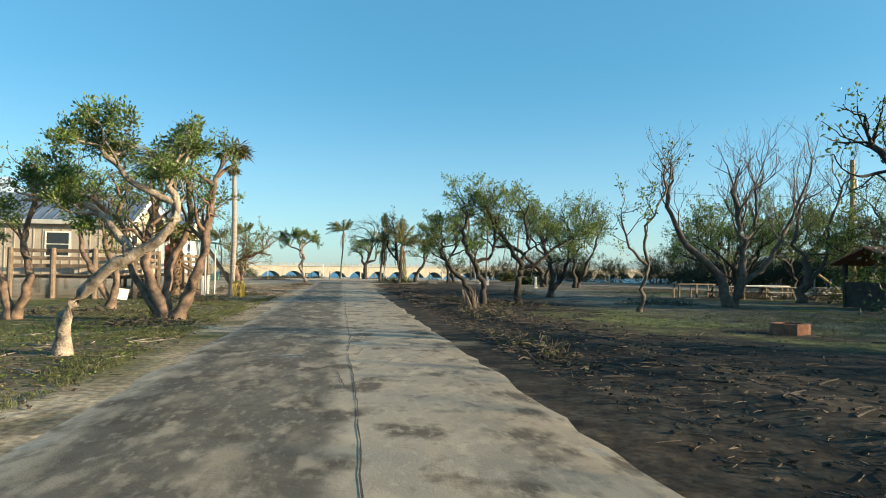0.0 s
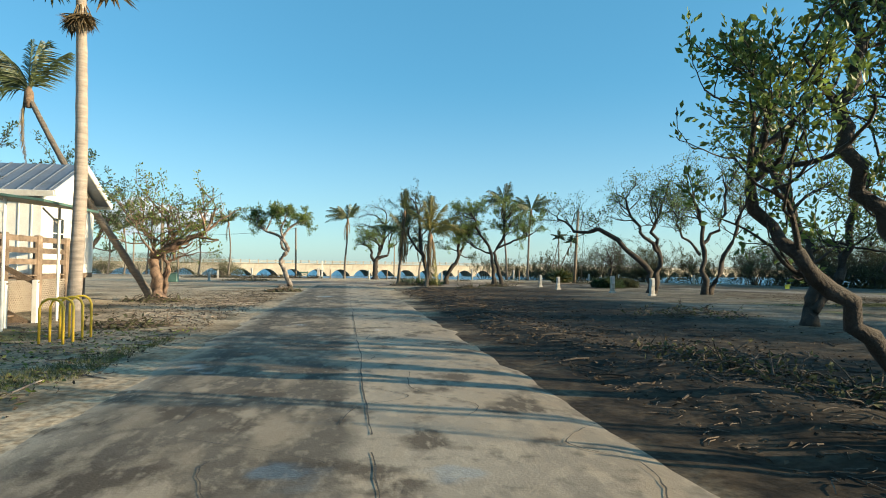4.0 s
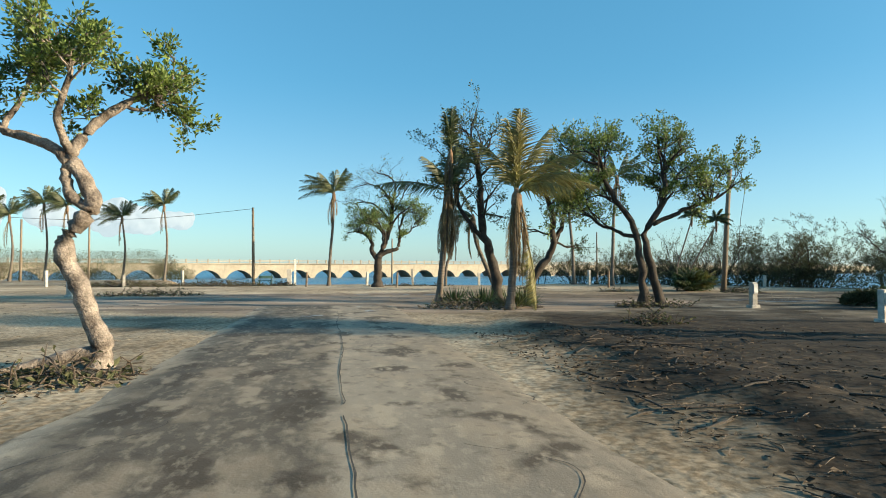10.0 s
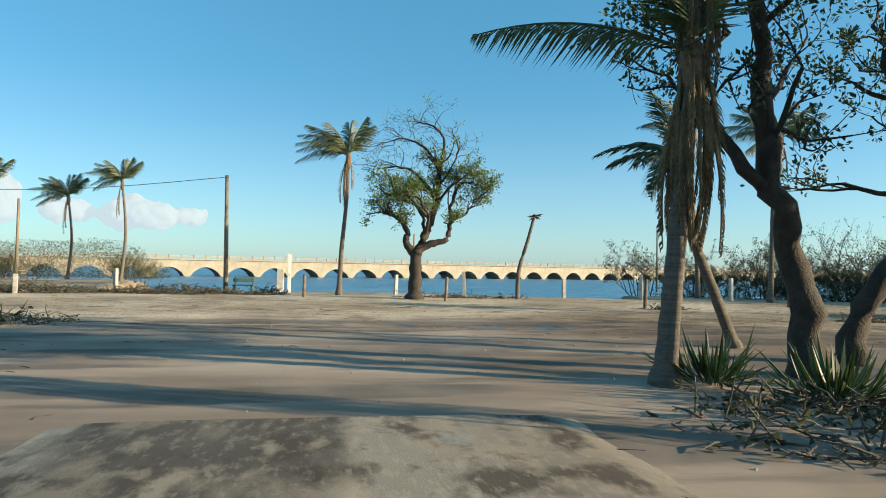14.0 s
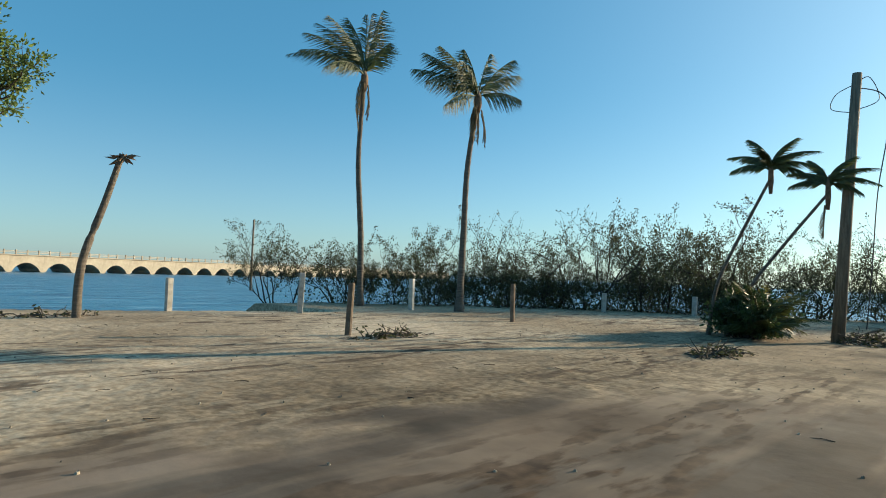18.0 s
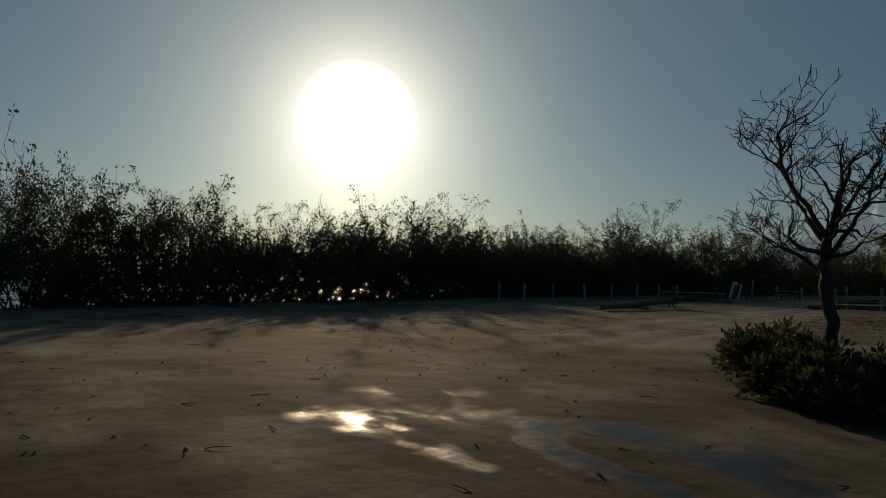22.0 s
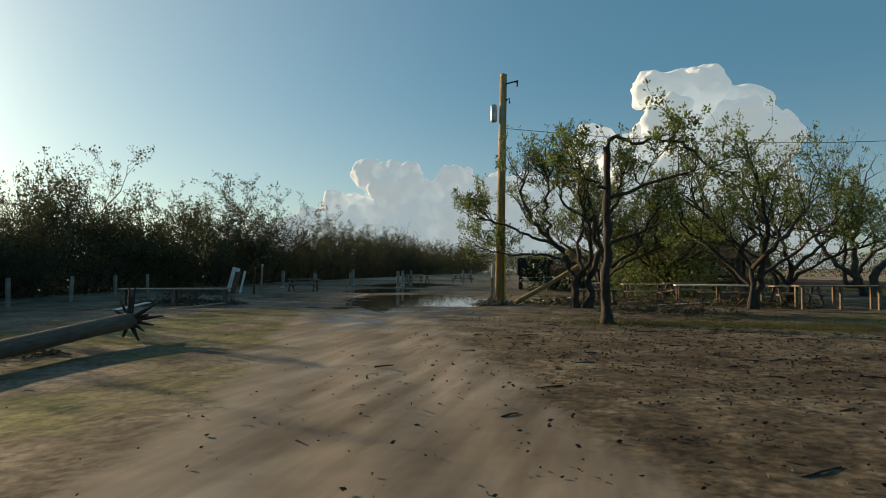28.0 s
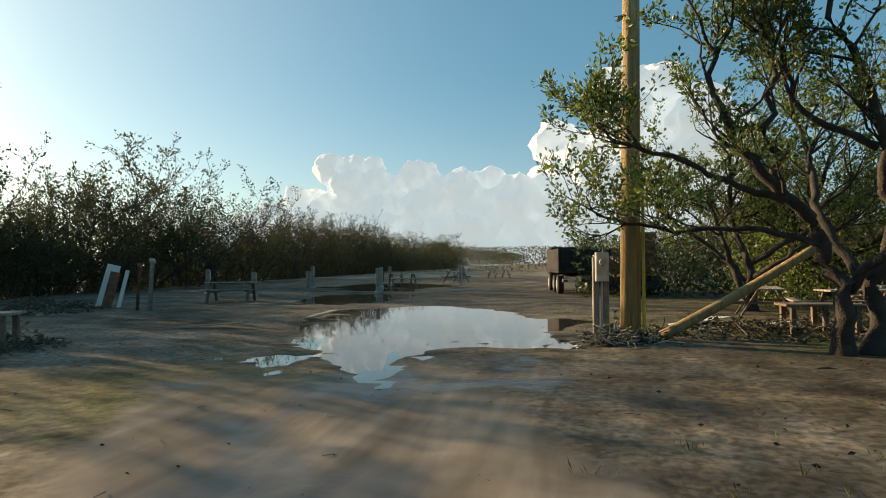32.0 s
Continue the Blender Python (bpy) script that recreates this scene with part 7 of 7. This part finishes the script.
def leaning_sign(at, h, w, lean, m, label):
    g = Geo()
    g.box((-w / 2, -0.03, 0), (w / 2, 0.03, h), bev=0.01)
    solo("leaning_board", g, m, pose(*at, 4, lean, 25), label, "board")


leaning_sign((50.9, 31.0, -0.05), 1.55, 0.42, -14, WHITE, "white board leaning in the flooded ground")
leaning_sign((50.1, 31.2, -0.05), 1.35, 0.12, -12, WHITE, "narrow white board leaning in the flooded ground")
leaning_sign((50.5, 31.3, -0.05), 1.3, 0.3, -13, BRICK_RED, "rusty red board leaning in the flooded ground")
for k, (x, y, h, m) in enumerate(((48.6, 32.2, 1.5, BRICK_RED), (48.1, 32.3, 1.65, POST_MAT), (48.35, 31.9, 1.6, STEEL))):
    g = Geo()
    g.tube([(0, 0, -0.2), (0, 0, h - 0.12), (0, 0, h - 0.1), (0, 0, h)], [0.05, 0.05, 0.075, 0.07], 10)
    solo("standpipe", g, m, pose(x, y, 0, 2, -2, 0), "slender standpipe with a cap", "pipe", "standpipes", smooth=True)
for x, y, h in ((44.5, 20.0, 1.2), (46.5, 13.0, 1.2), (42.5, 8.0, 1.2), (48.0, 6.0, 1.2), (44.0, -2.0, 1.2), (50.5, 14.0, 1.3), (47.5, 21.5, 1.1), (52.5, 22.0, 1.2), (49.1, 23.8, 1.1)):
    pedestal((x, y, 0), h, "weathered grey utility pedestal standing in the flooded ground", True, WOOD_GREY, 0.09)

# meter post by the utility pole
mp_ = thing("meter_post", pose(34.55, 36.5, 0, 0, 0, 10), "timber meter post with a grey electric box", "meter")
for x in (-0.1, 0.1):
    g = Geo()
    g.box((x - 0.06, -0.06, -0.2), (x + 0.06, 0.06, 1.55), bev=0.01)
    part("post", g, WOOD_GREY, mp_)
g = Geo()
g.box((-0.13, 0.064, 1.05), (0.13, 0.2, 1.65), bev=0.015)
bx = part("meter_box", g, STEEL, mp_, "grey electric meter box")
g = Geo()
g.tube([(0, 0.2, 1.45), (0, 0.27, 1.45)], [0.08, 0.07], 14)
part("meter_dial", g, POST_MAT, bx)
g = Geo()
g.tube([(0, 0.1, 1.05), (0, 0.1, -0.1)], [0.025, 0.025], 8)
part("conduit", g, STEEL, mp_)
brush((34.3, 37.9, 0), 0.7, 0.6, 0.25, 120, "heap of pale rubble and twigs at the pole's foot", 401, WOOD_GREY)


# ---- dump truck ----
def wheel(parent, x, y, r=0.5):
    g = Geo()
    pts = []
    for q, rr in ((-0.14, r * 0.9), (-0.11, r), (0.11, r), (0.14, r * 0.9)):
        pts.append((rr, q))
    b0 = 0
    n = 20
    for rr, q in pts:
        for k in range(n):
            a = 6.2832 * k / n
            g.v.append(Vector((x + q, y + rr * math.cos(a), r + rr * math.sin(a))))
    for i in range(3):
        for k in range(n):
            k2 = (k + 1) % n
            g.f.append((i * n + k, i * n + k2, (i + 1) * n + k2, (i + 1) * n + k))
    g.f += [tuple(range(n - 1, -1, -1)), tuple(3 * n + k for k in range(n))]
    w = part("wheel", g, RUBBER, parent, "black truck tyre")
    g = Geo()
    g.tube([(x - 0.155, y, r), (x + 0.155, y, r)], [r * 0.52, r * 0.52], 14)
    part("rim", g, STEEL, w, "grey steel rim")


tk = thing("dump_truck", pose(34.8, 19.8, 0, 0, 0, 8), "small dark dump truck parked beside the track", "truck")
g = Geo()
g.box((-0.45, -2.6, 0.62), (0.45, 3.4, 0.85), bev=0.03)
part("chassis", g, TRUCK_DARK, tk)
for lo, hi in (((-1.15, -2.2, 0.95), (1.15, 1.5, 1.05)), ((-1.15, -2.2, 1.05), (-1.07, 1.5, 2.05)), ((1.07, -2.2, 1.05), (1.15, 1.5, 2.05)), ((-1.07, -2.2, 1.05), (1.07, -2.12, 2.15))):
    g = Geo()
    g.box(lo, hi, bev=0.02)
    part("bed_side", g, TRUCK_DARK, tk)
g = Geo()
g.box((-1.07, 1.42, 1.05), (1.07, 1.5, 2.0), bev=0.02)
tail = part("tailgate", g, TRUCK_DARK, tk, "dark steel tailgate")
for k in range(5):
    g = Geo()
    g.box((-1.0 + k * 0.48, 1.503, 1.08), (-0.92 + k * 0.48, 1.56, 1.96), bev=0.01)
    part("rib", g, TRUCK_DARK, tail)
g = Geo()
g.box((-1.1, -4.0, 0.8), (1.1, -2.4, 2.2), bev=0.12)
cab = part("cab", g, TRUCK_DARK, tk, "dark grey cab")
g = Geo()
g.box((-0.85, -2.395, 1.5), (0.85, -2.385, 2.0))
part("rear_window", g, GLASS, cab)
g = Geo()
g.box((-1.0, 1.55, 0.55), (1.0, 1.65, 0.7), bev=0.02)
bm2 = part("bumper", g, WHITE, tk, "pale rear bumper")
for x in (-0.85, 0.85):
    g = Geo()
    g.box((x - 0.09, 1.652, 0.57), (x + 0.09, 1.68, 0.68), bev=0.01)
    part("tail_light", g, RED, bm2)
for x in (-0.95, 0.95):
    for y in (0.4, 1.0 - 2.0, -3.1):
        wheel(tk, x, y, 0.42)

# tracked machine behind the pole
ex = thing("tracked_machine", pose(32.7, 20.6, 0, 0, 0, 8), "rusty tracked machine parked beside the truck", "machine")
g = Geo()
g.box((-1.0, -1.3, 0.9), (1.0, 1.3, 1.7), bev=0.1)
part("body", g, BRICK_RED, ex)
g = Geo()
g.box((-0.95, 0.1, 1.7), (-0.05, 1.3, 2.7), bev=0.08)
part("cab", g, BRICK_RED, ex)
for s in (-1, 1):
    g = Geo()
    g.tube([(s * 0.9, -1.3, 0.42), (s * 0.9, -1.0, 0.42), (s * 0.9, 1.0, 0.42), (s * 0.9, 1.3, 0.42)], [0.25, 0.42, 0.42, 0.25], 12)
    part("crawler_track", g, RUBBER, ex)

# ---- litter over the ground: twigs, stones and dead leaves ----
def litter(n, size, m, label, name, seed, spot, kind, r=0.006):
    rng = random.Random(seed)
    random.seed(seed)
    g = Geo()
    for k in range(n):
        x, y = spot(rng)
        z = land(x, y) + relief(x, y) + 0.004
        a = rng.uniform(0, 6.28)
        s = size * rng.uniform(0.5, 1.6)
        if kind == "stick":
            d = Vector((math.cos(a), math.sin(a), rng.uniform(-0.02, 0.06))) * s
            p0 = Vector((x, y, z))
            g.tube([p0, p0 + d * 0.5 + Vector((rng.gauss(0, 0.02), rng.gauss(0, 0.02), 0.008)), p0 + d], [r, r * 0.85, r * 0.5], 3 if r < 0.01 else 5, False)
        elif kind == "blade":
            for i in range(5):
                q = Vector((x + rng.gauss(0, 0.05), y + rng.gauss(0, 0.05), z - 0.01))
                g.leaf(q, Vector((rng.gauss(0, 0.5), rng.gauss(0, 0.5), 1)), s * rng.uniform(0.6, 1.2), 0.12, 0.05)
        elif kind == "stone":
            b0 = len(g.v)
            r = s * 0.5
            ring = [Vector((x + r * rng.uniform(0.7, 1.2) * math.cos(i * 1.0472), y + r * rng.uniform(0.7, 1.2) * math.sin(i * 1.0472), z - 0.01)) for i in range(6)]
            top = [Vector((q.x * 0.55 + x * 0.45, q.y * 0.55 + y * 0.45, z + r * rng.uniform(0.4, 0.9))) for q in ring]
            g.v += ring + top
            g.f += [(b0 + i, b0 + (i + 1) % 6, b0 + 6 + (i + 1) % 6, b0 + 6 + i) for i in range(6)] + [tuple(b0 + 6 + i for i in range(6))]
        else:
            g.leaf(Vector((x, y, z + 0.01)), Vector((math.cos(a), math.sin(a), rng.uniform(0, 0.5))), s, 0.5, 0.12)
    return solo(name, g, m, Matrix(), label, "litter", kind="stuff")


def verge_spot(rng):
    if rng.random() < 0.6:
        return 3.0 + abs(rng.gauss(0, 3.2)), rng.uniform(2, 63)
    return -3.2 - abs(rng.gauss(0, 3.0)), rng.uniform(2, 60)


def sand_spot(rng):
    return rng.uniform(-14, 30), rng.uniform(60, 100)


def camp_spot(rng):
    return rng.uniform(22, 48), rng.uniform(34, 74)


MULCH = mat("dark bark mulch", (0.06, 0.045, 0.03), 0.95, var=0.3, scale=3, bump=0, island=True, rnd=0.6)
PEBBLE = mat("pale coral pebble", (0.3, 0.26, 0.2), 0.9, var=0.25, scale=4, bump=0.2, island=True, rnd=0.4)
litter(6500, 0.2, BARK_GREY, "scattered torn twigs on the verge", "scattered_twigs", 1, verge_spot, "stick")
litter(14000, 0.06, MULCH, "dark dead leaves and bark on the verge", "dead_leaf_litter", 2, verge_spot, "leaf")
litter(4000, 0.06, LEAF_YELLOW, "green leaf litter and grass tufts on the verge", "leaf_litter", 3, lambda r: (-3.4 - abs(r.gauss(0, 3)), r.uniform(3, 36)), "leaf")
litter(520, 0.5, BARK_DARK, "broken branches strewn over the dark verge", "broken_branches", 8, lambda r: (3.3 + abs(r.gauss(0, 3.0)), r.uniform(2, 62)), "stick", 0.015)
litter(400, 0.5, BARK_TAN, "pale broken branches strewn over the grass", "broken_branches", 9, lambda r: (-3.5 - abs(r.gauss(0, 3.0)), r.uniform(2, 50)), "stick", 0.014)


def grass_spot(r):
    while True:
        x, y = -3.4 - abs(r.gauss(0, 2.6)), r.uniform(1, 34)
        if noise.noise(Vector((x * 0.5, y * 0.5, 11))) > -0.05:
            return x, y


GRASS = mat("rough green grass", (0.06, 0.085, 0.023), 0.7, var=0.3, scale=1.5, bump=0, island=True, rnd=0.4, tint=(0.12, 0.12, 0.045), trans=0.25)
litter(11000, 0.065, GRASS, "patchy green grass on the verge", "grass", 10, grass_spot, "blade")
litter(2500, 0.07, GRASS, "patchy green grass round the fire ring", "grass", 11, lambda r: (14.5 + r.gauss(0, 3), 18 + r.gauss(0, 3)), "blade")
litter(6000, 0.045, MULCH, "dead leaves and bark under the camp trees", "dead_leaf_litter", 12, lambda r: (27.5 + r.gauss(0, 2.6), 49 + r.gauss(0, 5)), "leaf")
litter(260, 0.3, BARK_DARK, "broken branches under the camp trees", "broken_branches", 13, lambda r: (26.5 + r.gauss(0, 3), 47 + r.gauss(0, 5)), "stick", 0.012)
litter(4200, 0.07, GRASS, "strip of green grass beside the track", "grass", 14, lambda r: (26.0 + r.gauss(0, 2.6), 45.2 + r.gauss(0, 0.45)), "blade")
litter(1100, 0.03, PEBBLE, "pale coral pebbles on the sand", "pebbles", 4, sand_spot, "stone")
litter(500, 0.16, BARK_GREY, "scattered twigs on the sand", "scattered_twigs", 5, sand_spot, "stick")
litter(900, 0.14, BARK_GREY, "scattered twigs on the muddy ground", "scattered_twigs", 6, camp_spot, "stick", 0.004)
litter(1600, 0.03, MULCH, "dead leaves on the muddy ground", "dead_leaf_litter", 7, camp_spot, "leaf")

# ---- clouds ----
CLOUD = bpy.data.materials.new("white cloud with glow")
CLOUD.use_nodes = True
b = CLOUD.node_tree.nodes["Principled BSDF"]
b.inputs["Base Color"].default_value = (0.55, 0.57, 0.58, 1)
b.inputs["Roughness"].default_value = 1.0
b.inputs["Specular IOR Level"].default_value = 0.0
# added glow lifts the clouds' shaded sides, in place of scattered light
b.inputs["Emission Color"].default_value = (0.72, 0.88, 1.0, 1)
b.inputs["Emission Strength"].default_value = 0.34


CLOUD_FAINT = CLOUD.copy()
CLOUD_FAINT.name = "faint distant cloud with glow"
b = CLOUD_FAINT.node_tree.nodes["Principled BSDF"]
# near-black base; the pale tone is added glow that evens out the shading
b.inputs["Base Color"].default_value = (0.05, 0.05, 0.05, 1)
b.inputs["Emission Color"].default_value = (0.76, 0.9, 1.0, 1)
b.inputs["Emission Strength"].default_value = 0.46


def cloud(yaw, dist, base, lumps, seed, label, vox=13.0, m=CLOUD):
    """A bank of cumulus built of billows on billows: rows of (offset, width, height) in metres."""
    rng = random.Random(seed)
    a = radians(yaw)
    c = Vector((-math.sin(a), math.cos(a), 0)) * dist
    t = bmesh.new()
    bmesh.ops.create_icosphere(t, subdivisions=2, radius=1)
    ball = [q.co.copy() for q in t.verts]
    faces = [tuple(q.index for q in f.verts) for f in t.faces]
    t.free()
    t = bmesh.new()
    bmesh.ops.create_icosphere(t, subdivisions=1, radius=1)
    small = [q.co.copy() for q in t.verts]
    small_faces = [tuple(q.index for q in f.verts) for f in t.faces]
    t.free()
    g = Geo()

    def billow(o, r, k, ball, faces):
        n0 = len(g.v)
        for d in ball:
            g.v.append(o + d * r * (1 + 0.45 * noise.noise(d * 1.7 + Vector((k, seed, 0))) + 0.3 * noise.noise(d * 4 + Vector((k, 0, seed)))))
        g.f.extend(tuple(n0 + i for i in f) for f in faces)

    for ox, w, h in lumps:
        for k in range(34):
            f = rng.random() ** 1.5
            r = w * rng.uniform(0.17, 0.27) * (1.15 - 0.5 * f)
            o = Vector((ox + rng.gauss(0, 0.3) * w * (1 - 0.6 * f), rng.gauss(0, 0.15) * w, base + h * f))
            billow(o, r, k, ball, faces)
            for q in range(18):
                d = Vector((rng.gauss(0, 1), rng.gauss(-0.4, 0.8), rng.gauss(0.3, 0.8))).normalized()
                s = r * rng.uniform(0.12, 0.4)
                billow(o + d * (r * 1.02 - s * 0.35), s, k + q * 3.3, small, small_faces)
    ob = solo("cloud", g, m, Matrix.Translation(c) @ Matrix.Rotation(a, 4, "Z"), label, "cloud", kind="structure", smooth=True)
    melt = ob.modifiers.new("melt", "REMESH")
    melt.mode, melt.voxel_size, melt.use_smooth_shade = "VOXEL", vox, True
    soft = ob.modifiers.new("soft", "SMOOTH")
    soft.factor, soft.iterations = 0.5, 4
    return ob


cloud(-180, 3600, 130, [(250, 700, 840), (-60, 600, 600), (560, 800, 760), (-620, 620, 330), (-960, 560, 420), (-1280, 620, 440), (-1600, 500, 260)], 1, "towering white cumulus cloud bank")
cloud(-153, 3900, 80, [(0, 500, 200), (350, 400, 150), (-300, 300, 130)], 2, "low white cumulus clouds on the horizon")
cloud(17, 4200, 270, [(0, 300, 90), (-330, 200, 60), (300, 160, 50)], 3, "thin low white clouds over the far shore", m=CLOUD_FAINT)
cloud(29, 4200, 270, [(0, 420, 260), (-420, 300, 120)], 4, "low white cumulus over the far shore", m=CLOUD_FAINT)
